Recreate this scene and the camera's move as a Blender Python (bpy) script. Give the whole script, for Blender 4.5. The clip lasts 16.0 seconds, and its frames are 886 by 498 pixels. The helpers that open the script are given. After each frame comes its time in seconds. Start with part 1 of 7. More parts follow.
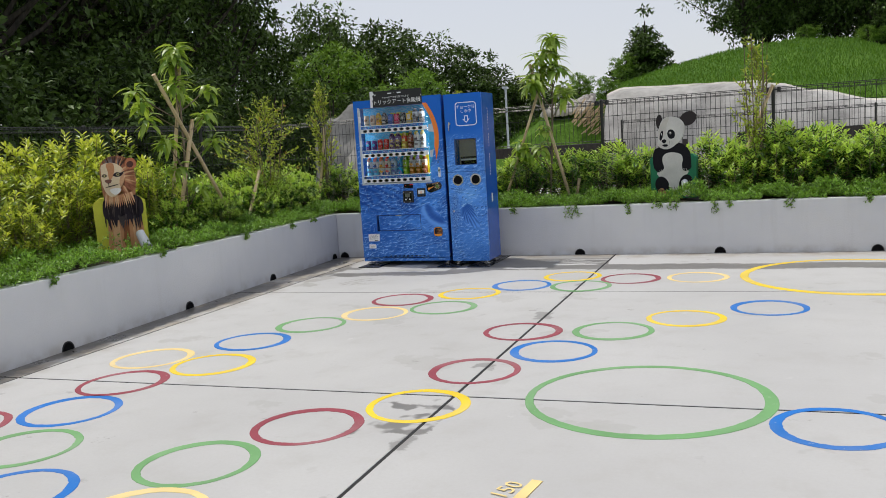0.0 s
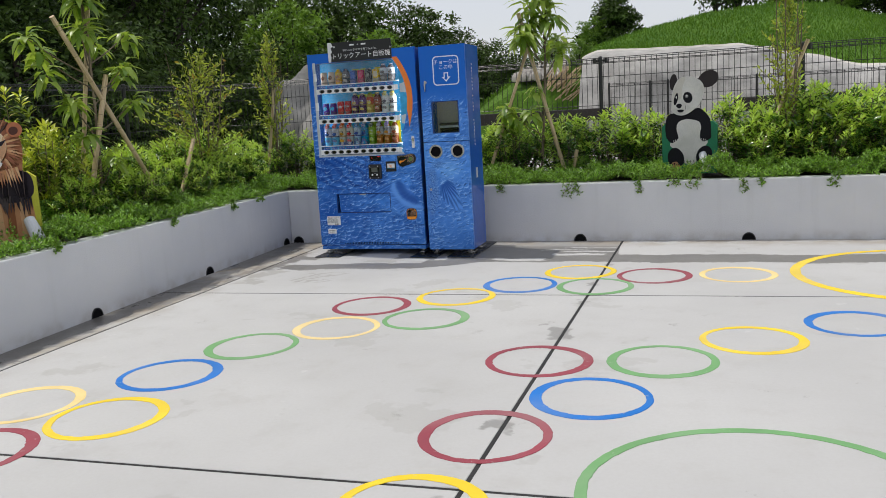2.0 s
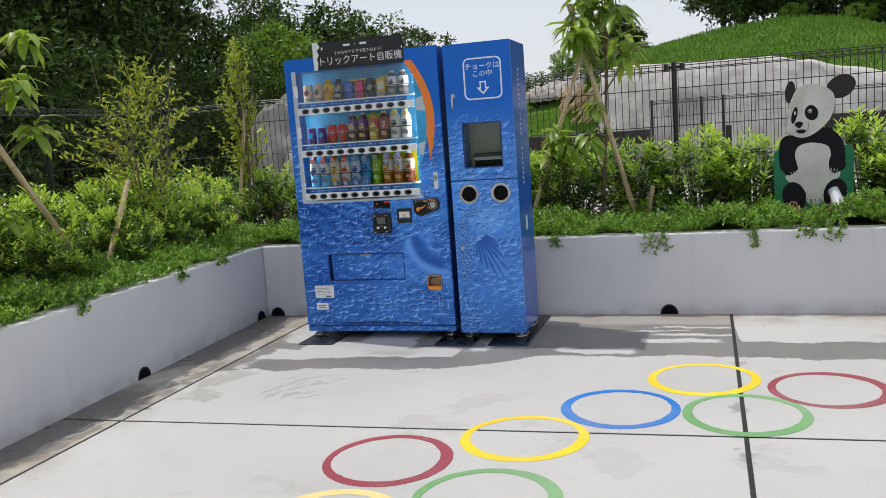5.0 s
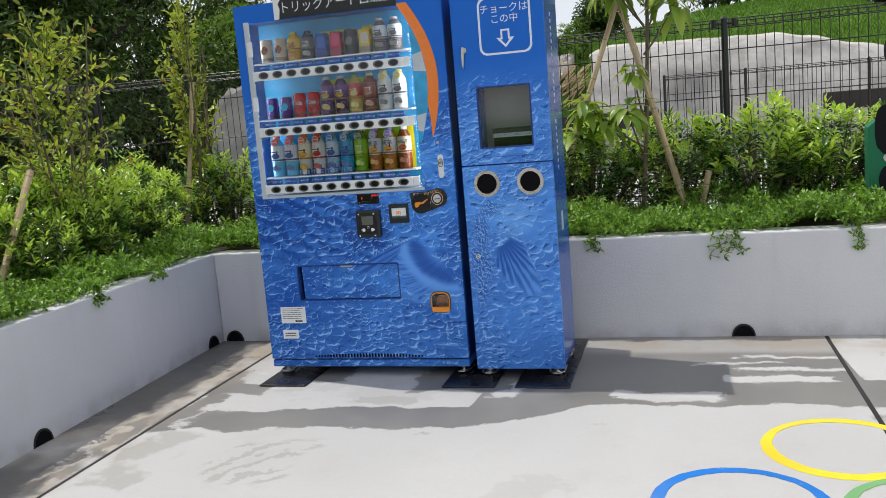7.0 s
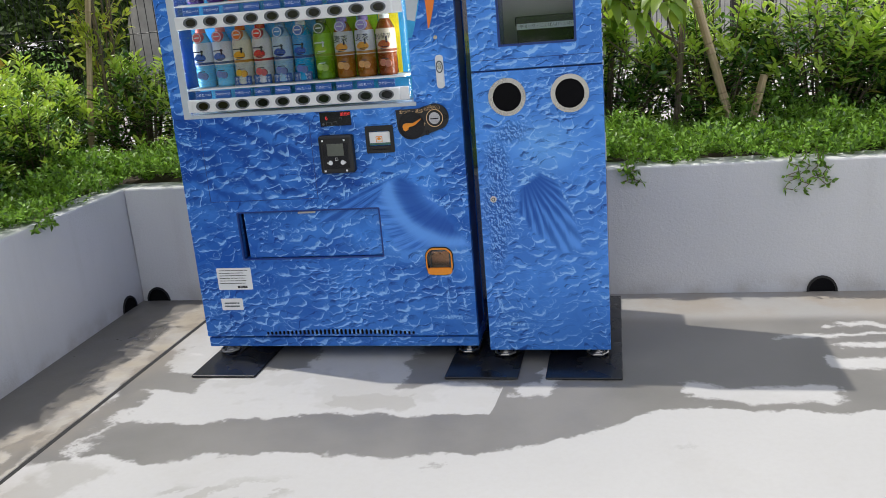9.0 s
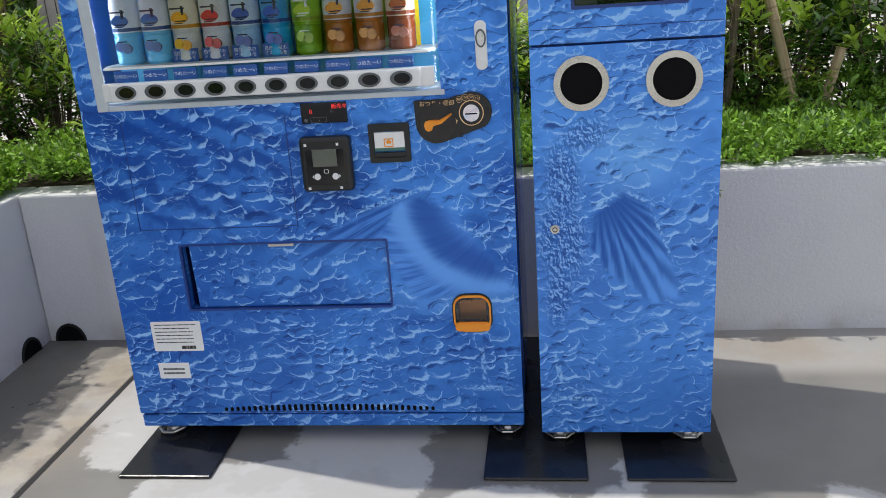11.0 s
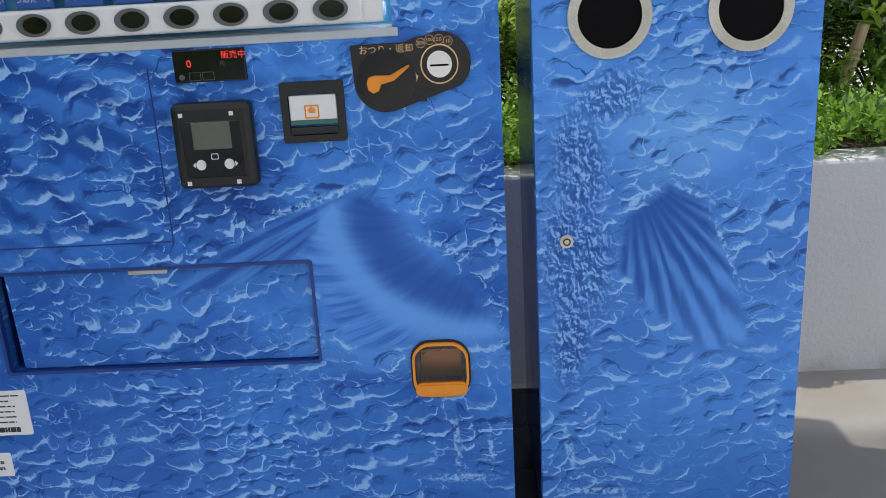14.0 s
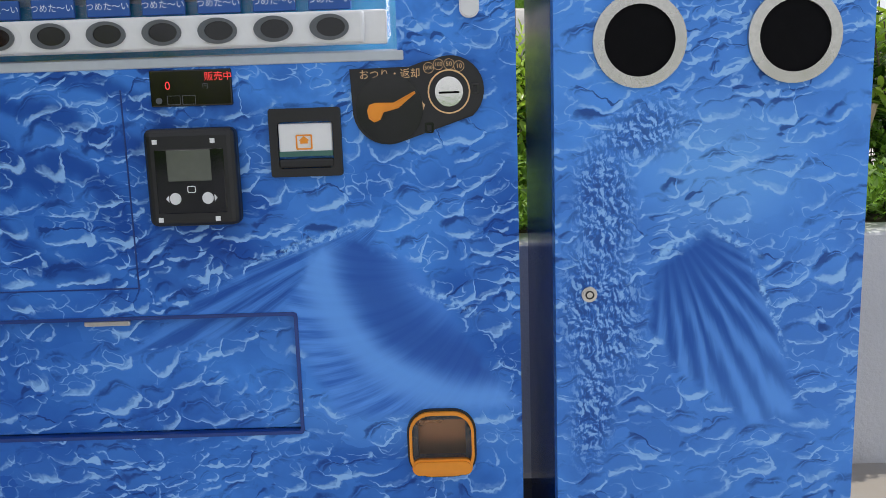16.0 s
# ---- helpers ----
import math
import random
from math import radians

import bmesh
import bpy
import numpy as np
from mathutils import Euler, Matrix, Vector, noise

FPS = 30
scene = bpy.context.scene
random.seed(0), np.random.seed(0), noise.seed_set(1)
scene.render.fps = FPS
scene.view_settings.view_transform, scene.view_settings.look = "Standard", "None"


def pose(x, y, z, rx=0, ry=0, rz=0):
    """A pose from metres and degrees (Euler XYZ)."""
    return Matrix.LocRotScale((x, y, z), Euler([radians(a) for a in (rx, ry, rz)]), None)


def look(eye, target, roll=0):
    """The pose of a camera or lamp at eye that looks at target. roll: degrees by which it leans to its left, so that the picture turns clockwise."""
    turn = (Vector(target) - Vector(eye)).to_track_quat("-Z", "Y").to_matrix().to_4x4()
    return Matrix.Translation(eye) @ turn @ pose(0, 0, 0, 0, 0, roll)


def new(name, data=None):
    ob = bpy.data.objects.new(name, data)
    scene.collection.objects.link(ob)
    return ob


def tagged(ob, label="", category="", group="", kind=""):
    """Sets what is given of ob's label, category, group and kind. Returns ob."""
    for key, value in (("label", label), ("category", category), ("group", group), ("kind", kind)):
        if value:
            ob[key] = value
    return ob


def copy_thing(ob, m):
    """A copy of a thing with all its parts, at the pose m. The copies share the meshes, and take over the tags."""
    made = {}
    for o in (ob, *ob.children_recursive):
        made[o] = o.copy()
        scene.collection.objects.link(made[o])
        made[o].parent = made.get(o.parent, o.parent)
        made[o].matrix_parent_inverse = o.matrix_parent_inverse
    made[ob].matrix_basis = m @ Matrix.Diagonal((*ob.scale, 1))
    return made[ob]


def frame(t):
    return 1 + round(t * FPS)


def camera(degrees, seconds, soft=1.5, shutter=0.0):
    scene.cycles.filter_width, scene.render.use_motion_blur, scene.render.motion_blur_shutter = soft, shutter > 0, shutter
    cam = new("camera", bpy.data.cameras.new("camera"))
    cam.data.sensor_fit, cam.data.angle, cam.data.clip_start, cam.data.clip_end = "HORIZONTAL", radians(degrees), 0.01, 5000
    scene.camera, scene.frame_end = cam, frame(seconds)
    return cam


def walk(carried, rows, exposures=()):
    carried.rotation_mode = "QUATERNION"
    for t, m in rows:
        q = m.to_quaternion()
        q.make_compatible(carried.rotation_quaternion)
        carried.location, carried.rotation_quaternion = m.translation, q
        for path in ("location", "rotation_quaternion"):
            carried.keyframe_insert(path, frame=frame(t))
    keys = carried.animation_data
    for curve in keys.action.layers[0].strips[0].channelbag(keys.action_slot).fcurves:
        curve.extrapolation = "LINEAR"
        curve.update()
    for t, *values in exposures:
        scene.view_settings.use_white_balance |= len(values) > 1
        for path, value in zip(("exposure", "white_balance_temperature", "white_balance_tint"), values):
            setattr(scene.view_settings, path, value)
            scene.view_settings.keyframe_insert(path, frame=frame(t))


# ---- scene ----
cam = camera(55.2, 16.0, soft=0.4)
PATH = [
    (0, (1.504, 0.797, 1.301), (0.792, 2.65, 1.056), -3.6),
    (0.5, (1.326, 1.153, 1.295), (0.631, 3.009, 1.028), -3.4),
    (1, (1.152, 1.482, 1.281), (0.478, 3.342, 0.991), -3.3),
    (1.5, (0.98, 1.852, 1.274), (0.334, 3.718, 0.958), -3.4),
    (2, (0.811, 2.217, 1.28), (0.192, 4.09, 0.954), -3.3),
    (2.5, (0.625, 2.57, 1.281), (0.021, 4.45, 0.967), -3.3),
    (3, (0.499, 2.891, 1.326), (-0.105, 4.772, 1.018), -3.3),
    (3.5, (0.289, 3.239, 1.279), (-0.309, 5.127, 1.005), -3.6),
    (4, (0.129, 3.614, 1.287), (-0.477, 5.503, 1.03), -4.0),
    (4.2, (0.069, 3.745, 1.297), (-0.538, 5.633, 1.036), -4.0),
    (6.3, (-0.515, 5.152, 1.253), (-1.082, 7.05, 0.98), -4.4),
    (6.5, (-0.59, 5.264, 1.238), (-1.141, 7.168, 0.97), -4.2),
    (7, (-0.692, 5.531, 1.209), (-1.237, 7.432, 0.912), -4.7),
    (7.5, (-0.798, 5.797, 1.162), (-1.333, 7.694, 0.827), -4.9),
    (8, (-0.979, 6.074, 1.151), (-1.472, 7.97, 0.745), -4.8),
    (8.5, (-1.075, 6.352, 1.166), (-1.539, 8.236, 0.682), -4.8),
    (9, (-1.192, 6.559, 1.185), (-1.602, 8.443, 0.652), -4.8),
    (9.5, (-1.317, 6.795, 1.196), (-1.698, 8.678, 0.633), -4.6),
    (9.7, (-1.377, 6.895, 1.200), (-1.739, 8.778, 0.621), -4.4),
    (11.8, (-1.640, 7.640, 1.143), (-1.852, 9.513, 0.476), -4.2),
    (12, (-1.638, 7.708, 1.135), (-1.842, 9.577, 0.452), -4.2),
    (12.5, (-1.665, 7.826, 1.114), (-1.819, 9.693, 0.413), -4.0),
    (13, (-1.698, 7.918, 1.072), (-1.832, 9.788, 0.375), -3.9),
    (13.5, (-1.715, 7.989, 1.023), (-1.835, 9.869, 0.354), -3.7),
    (14, (-1.739, 8.019, 0.959), (-1.814, 9.932, 0.381), -3.3),
    (14.5, (-1.741, 8.051, 0.924), (-1.816, 9.981, 0.406), -3.0),
    (15, (-1.746, 8.096, 0.881), (-1.823, 10.047, 0.448), -2.8),
    (15.5, (-1.763, 8.129, 0.86), (-1.832, 10.09, 0.473), -2.5),
    (16, (-1.78, 8.155, 0.847), (-1.803, 10.125, 0.503), -1.9),
]
walk(cam, [(t, look(eye, target, roll)) for t, eye, target, roll in PATH],
     [(0, -0.2), (4, -0.13), (7, 0.05), (9.5, 0.10), (12, 0.13), (16, 0.14)])


# ---- world, sun, exposure ----
SUN_DIR = Vector((-0.725, 0.205, 1.82)).normalized()
world = bpy.data.worlds.new("sky")
scene.world = world
world.use_nodes = True
wt = world.node_tree
sky = wt.nodes.new("ShaderNodeTexSky")
sky.sky_type, sky.sun_disc = "NISHITA", False
sky.sun_elevation = math.asin(SUN_DIR.z)
sky.sun_rotation = math.atan2(SUN_DIR.x, SUN_DIR.y)
sky.air_density, sky.dust_density, sky.ozone_density = 1.0, 1.2, 1.0
# thin high haze whitens the whole sky
haze = wt.nodes.new("ShaderNodeMix")
haze.data_type = "RGBA"
dim = wt.nodes.new("ShaderNodeVectorMath")
dim.operation = "SCALE"
dim.inputs["Scale"].default_value = 0.13
wt.links.new(sky.outputs[0], dim.inputs[0])
wt.links.new(dim.outputs[0], haze.inputs[6])
haze.inputs[0].default_value = 0.72
haze.inputs[7].default_value = (0.88, 0.88, 0.93, 1)
wt.links.new(haze.outputs[2], wt.nodes["Background"].inputs[0])
wt.nodes["Background"].inputs[1].default_value = 1.0
sun_data = bpy.data.lights.new("sun", "SUN")
sun_data.energy, sun_data.angle, sun_data.color = 2.7, radians(0.6), (1.0, 0.95, 0.87)
sun = new("sun", sun_data)
sun.matrix_world = look(SUN_DIR * 50, (0, 0, 0))

# ---- materials ----


class Nodes:
    """A material's node tree with short ways to add nodes."""

    def __init__(self, name):
        self.m = bpy.data.materials.new(name)
        self.m.use_nodes = True
        self.t = self.m.node_tree
        self.bsdf = self.t.nodes["Principled BSDF"]
        self.out = self.t.nodes["Material Output"]

    def put(self, socket, value):
        if isinstance(value, bpy.types.NodeSocket):
            self.t.links.new(value, socket)
        elif value is not None:
            socket.default_value = value

    def pos(self):
        return self.t.nodes.new("ShaderNodeNewGeometry").outputs["Position"]

    def obj(self):
        return self.t.nodes.new("ShaderNodeTexCoord").outputs["Object"]

    def rand(self):
        return self.t.nodes.new("ShaderNodeObjectInfo").outputs["Random"]

    def island(self):
        return self.t.nodes.new("ShaderNodeNewGeometry").outputs["Random Per Island"]

    def xyz(self, v):
        n = self.t.nodes.new("ShaderNodeSeparateXYZ")
        self.put(n.inputs[0], v)
        return n.outputs

    def math(self, op, a, b=None, c=None, clamp=False):
        n = self.t.nodes.new("ShaderNodeMath")
        n.operation, n.use_clamp = op, clamp
        for k, v in enumerate((a, b, c)):
            self.put(n.inputs[k], v)
        return n.outputs[0]

    def vmath(self, op, a, b=None):
        n = self.t.nodes.new("ShaderNodeVectorMath")
        n.operation = op
        self.put(n.inputs[0], a)
        if op == "SCALE":
            self.put(n.inputs["Scale"], b)
        else:
            self.put(n.inputs[1], b)
        return n.outputs[0]

    def noise(self, v, scale, detail=4.0, rough=0.55, colour=False):
        n = self.t.nodes.new("ShaderNodeTexNoise")
        self.put(n.inputs["Vector"], v)
        n.inputs["Scale"].default_value, n.inputs["Detail"].default_value, n.inputs["Roughness"].default_value = scale, detail, rough
        return n.outputs["Color" if colour else "Fac"]

    def voronoi(self, v, scale, feature="F1", out="Distance"):
        n = self.t.nodes.new("ShaderNodeTexVoronoi")
        n.feature = feature
        self.put(n.inputs["Vector"], v)
        n.inputs["Scale"].default_value = scale
        return n.outputs[out]

    def span(self, v, lo, hi, to_lo=0.0, to_hi=1.0, smooth=True):
        n = self.t.nodes.new("ShaderNodeMapRange")
        n.interpolation_type = "SMOOTHSTEP" if smooth else "LINEAR"
        for k, x in enumerate((v, lo, hi, to_lo, to_hi)):
            self.put(n.inputs[k], x)
        return n.outputs[0]

    def mix(self, fac, a, b, mode="MIX"):
        n = self.t.nodes.new("ShaderNodeMix")
        n.data_type, n.blend_type = "RGBA", mode
        self.put(n.inputs[0], fac)
        for k, x in ((6, a), (7, b)):
            self.put(n.inputs[k], (*x, 1) if isinstance(x, tuple) and len(x) == 3 else x)
        return n.outputs[2]

    def bump(self, height, strength=0.3, distance=0.002):
        n = self.t.nodes.new("ShaderNodeBump")
        n.inputs["Strength"].default_value, n.inputs["Distance"].default_value = strength, distance
        self.put(n.inputs["Height"], height)
        self.put(self.bsdf.inputs["Normal"], n.outputs[0])

    def done(self, colour=None, rough=None, metal=None, spec=None):
        b = self.bsdf.inputs
        if isinstance(colour, tuple):
            colour = (*colour[:3], 1)
        self.put(b["Base Color"], colour)
        self.put(b["Roughness"], rough)
        self.put(b["Metallic"], metal)
        self.put(b["Specular IOR Level"], spec)
        return self.m


def paint(name, colour, rough=0.45, scale=30.0, amount=0.12, bump=0.08, metal=0.0, spec=0.5):
    """A painted, plastic or metal surface, with faint mottling at two scales and fine relief."""
    n = Nodes(name)
    p = n.obj()
    big, fine = n.noise(p, scale * 0.15, 3), n.noise(p, scale * 4, 3)
    k = n.math("ADD", n.math("MULTIPLY", big, 0.7), n.math("MULTIPLY", fine, 0.3))
    dark = tuple(c * (1 - amount) for c in colour)
    light = tuple(min(1, c * (1 + amount)) for c in colour)
    col = n.mix(n.span(k, 0.35, 0.65), dark, light)
    n.bump(fine, bump, 0.001)
    r = n.span(big, 0.3, 0.7, max(0.02, rough - 0.06), rough + 0.06)
    return n.done(col, r, metal, spec)


def concrete_floor():
    n = Nodes("floor_concrete")
    p = n.pos()
    x, y, _ = n.xyz(p)
    big, mid, fine = n.noise(p, 0.5, 4), n.noise(p, 3.2, 5, 0.62), n.noise(p, 55, 4, 0.7)
    base = n.mix(n.span(big, 0.3, 0.7), (0.460, 0.460, 0.455), (0.535, 0.535, 0.528))
    base = n.mix(n.span(mid, 0.50, 0.76, 0.0, 0.45), base, (0.42, 0.41, 0.39))
    base = n.mix(n.span(n.noise(p, 7.0, 3), 0.68, 0.8, 0, 0.5), base, (0.66, 0.65, 0.64))
    base = n.mix(n.span(fine, 0.35, 0.7, 0.0, 0.16), base, (0.40, 0.385, 0.36))
    base = n.mix(n.math("MULTIPLY", n.rand(), 0.22), base, (0.50, 0.50, 0.50))
    # small dark scuffs
    scuff = n.math("MULTIPLY", n.span(n.noise(p, 4.5, 6, 0.7), 0.63, 0.70), n.span(n.noise(p, 0.9, 2), 0.42, 0.58))
    base = n.mix(n.math("MULTIPLY", scuff, 0.55), base, (0.24, 0.23, 0.22))
    # wet marks left by water running out from the back wall
    wob = n.math("SUBTRACT", n.noise(p, 1.6, 6, 0.6), 0.5)
    wob2 = n.math("SUBTRACT", n.noise(n.vmath("ADD", p, (7.3, 2.1, 0)), 4.5, 5, 0.65), 0.5)
    yy = n.math("ADD", y, n.math("ADD", n.math("MULTIPLY", wob, 0.35), n.math("MULTIPLY", wob2, 0.16)))
    xx = n.math("ADD", x, n.math("ADD", n.math("MULTIPLY", wob2, 0.30), n.math("MULTIPLY", wob, 0.25)))

    def inside(v, lo, hi, soft=0.012):
        return n.math("MULTIPLY", n.span(v, lo - soft, lo + soft), n.span(v, hi + soft, hi - soft))

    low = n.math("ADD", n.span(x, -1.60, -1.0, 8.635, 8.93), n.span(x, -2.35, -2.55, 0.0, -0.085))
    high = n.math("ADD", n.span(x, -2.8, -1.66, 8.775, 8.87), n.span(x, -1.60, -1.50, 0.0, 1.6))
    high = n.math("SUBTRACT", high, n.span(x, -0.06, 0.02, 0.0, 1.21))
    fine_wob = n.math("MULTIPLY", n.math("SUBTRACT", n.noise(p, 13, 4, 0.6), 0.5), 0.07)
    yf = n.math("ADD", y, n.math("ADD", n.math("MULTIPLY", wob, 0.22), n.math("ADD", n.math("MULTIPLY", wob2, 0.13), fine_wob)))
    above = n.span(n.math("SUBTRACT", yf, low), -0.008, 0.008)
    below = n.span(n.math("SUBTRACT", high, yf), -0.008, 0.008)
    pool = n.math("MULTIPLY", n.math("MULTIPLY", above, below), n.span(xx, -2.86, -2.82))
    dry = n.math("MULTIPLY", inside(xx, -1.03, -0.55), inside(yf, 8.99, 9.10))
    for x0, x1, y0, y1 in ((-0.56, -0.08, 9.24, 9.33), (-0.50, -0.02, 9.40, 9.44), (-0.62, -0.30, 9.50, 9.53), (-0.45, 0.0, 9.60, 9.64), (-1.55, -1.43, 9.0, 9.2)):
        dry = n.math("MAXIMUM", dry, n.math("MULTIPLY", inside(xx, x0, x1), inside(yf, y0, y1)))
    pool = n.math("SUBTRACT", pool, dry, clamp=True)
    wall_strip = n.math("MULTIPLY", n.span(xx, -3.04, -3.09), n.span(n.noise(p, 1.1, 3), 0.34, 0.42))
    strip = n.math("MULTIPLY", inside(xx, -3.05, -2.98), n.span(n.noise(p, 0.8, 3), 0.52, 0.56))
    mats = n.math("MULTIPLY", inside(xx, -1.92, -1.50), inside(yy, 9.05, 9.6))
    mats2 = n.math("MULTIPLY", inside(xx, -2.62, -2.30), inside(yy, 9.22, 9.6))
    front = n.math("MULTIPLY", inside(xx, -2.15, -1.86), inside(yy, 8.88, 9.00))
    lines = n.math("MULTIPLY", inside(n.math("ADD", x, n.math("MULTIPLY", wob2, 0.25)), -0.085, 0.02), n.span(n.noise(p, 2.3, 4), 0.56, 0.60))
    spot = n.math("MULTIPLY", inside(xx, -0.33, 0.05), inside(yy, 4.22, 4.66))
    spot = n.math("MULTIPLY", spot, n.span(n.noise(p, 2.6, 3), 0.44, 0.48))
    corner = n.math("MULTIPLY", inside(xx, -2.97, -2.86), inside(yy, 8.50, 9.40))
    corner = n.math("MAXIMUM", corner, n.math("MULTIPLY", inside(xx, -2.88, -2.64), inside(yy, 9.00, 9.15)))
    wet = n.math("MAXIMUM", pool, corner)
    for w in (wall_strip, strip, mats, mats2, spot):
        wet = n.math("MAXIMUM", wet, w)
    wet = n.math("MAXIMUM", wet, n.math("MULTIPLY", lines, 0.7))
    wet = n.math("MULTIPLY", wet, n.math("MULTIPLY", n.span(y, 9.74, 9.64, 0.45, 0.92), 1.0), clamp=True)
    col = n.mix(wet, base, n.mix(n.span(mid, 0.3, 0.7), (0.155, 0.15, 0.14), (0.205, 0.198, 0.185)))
    # drying water: fan-shaped sweeps and half-dry patches in front of the corner
    sx, sy = n.math("SUBTRACT", x, -2.02), n.math("SUBTRACT", y, 8.05)
    sr = n.math("SQRT", n.math("ADD", n.math("MULTIPLY", sx, sx), n.math("MULTIPLY", sy, sy)))
    arcs = n.span(n.math("SINE", n.math("ADD", n.math("MULTIPLY", sr, 62.0), n.math("MULTIPLY", wob2, 22.0))), 0.0, 0.8)
    sweep = n.math("MULTIPLY", n.math("MULTIPLY", inside(xx, -2.42, -2.08, 0.03), inside(yy, 8.08, 8.48, 0.03)), n.math("MULTIPLY", arcs, 0.55))
    damp = n.math("MULTIPLY", n.math("MULTIPLY", inside(xx, -2.90, -2.66, 0.02), inside(yy, 7.95, 8.50, 0.02)), n.span(n.noise(p, 3.7, 4), 0.42, 0.52, 0.0, 0.55))
    damp = n.math("MAXIMUM", damp, n.math("MULTIPLY", n.span(n.noise(p, 1.25, 5, 0.6), 0.60, 0.625), 0.22))
    damp = n.math("MAXIMUM", damp, n.math("MULTIPLY", front, 0.55))
    half = n.math("MULTIPLY", n.math("MAXIMUM", sweep, damp), n.math("SUBTRACT", 1.0, wet))
    col = n.mix(half, col, (0.31, 0.30, 0.275))
    # brown silt close to the walls
    silt = n.math("MAXIMUM", n.span(x, -2.75, -3.05), n.span(y, 9.55, 9.9))
    silt = n.math("MULTIPLY", silt, n.math("SUBTRACT", 1.0, n.math("MULTIPLY", wall_strip, 0.7)))
    col = n.mix(n.math("MULTIPLY", silt, n.span(mid, 0.35, 0.65, 0.05, 0.6)), col, (0.30, 0.25, 0.19))
    gutter = n.math("MULTIPLY", n.math("MULTIPLY", n.span(x, -2.93, -2.96), n.math("SUBTRACT", 1.0, n.math("MULTIPLY", wet, 0.85))), n.span(n.noise(p, 2.0, 5, 0.6), 0.38, 0.62, 0.15, 0.75))
    col = n.mix(gutter, col, n.mix(n.span(n.noise(p, 9, 4), 0.4, 0.65), (0.36, 0.31, 0.23), (0.22, 0.19, 0.15)))
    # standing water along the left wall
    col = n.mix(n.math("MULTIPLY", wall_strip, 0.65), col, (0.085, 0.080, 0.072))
    n.bump(n.math("ADD", n.math("MULTIPLY", fine, 0.5), n.math("MULTIPLY", mid, 0.5)), 0.25, 0.003)
    rough = n.math("SUBTRACT", n.span(mid, 0.3, 0.7, 0.72, 0.9), n.math("ADD", n.math("MULTIPLY", wet, 0.40), n.math("MULTIPLY", wall_strip, 0.12)))
    return n.done(col, rough, 0.0, 0.4)


def wall_paint():
    n = Nodes("planter_paint")
    p = n.pos()
    x, y, z = n.xyz(p)
    big, fine = n.noise(p, 1.2, 4), n.noise(p, 160, 3, 0.7)
    streak = n.noise(n.vmath("MULTIPLY", p, (9.0, 9.0, 0.7)), 1.0, 4)
    col = n.mix(n.span(big, 0.3, 0.7), (0.60, 0.61, 0.63), (0.67, 0.675, 0.685))
    col = n.mix(n.span(streak, 0.55, 0.8, 0.0, 0.25), col, (0.50, 0.50, 0.49))
    splash = n.math("MULTIPLY", n.span(z, 0.11, 0.0), n.span(n.noise(p, 6, 4), 0.35, 0.7))
    col = n.mix(n.math("MULTIPLY", splash, 0.5), col, (0.36, 0.32, 0.27))
    n.bump(n.math("ADD", n.math("MULTIPLY", fine, 0.5), n.noise(p, 85, 3, 0.6)), 0.6, 0.0035)
    return n.done(col, 0.75, 0.0, 0.35)


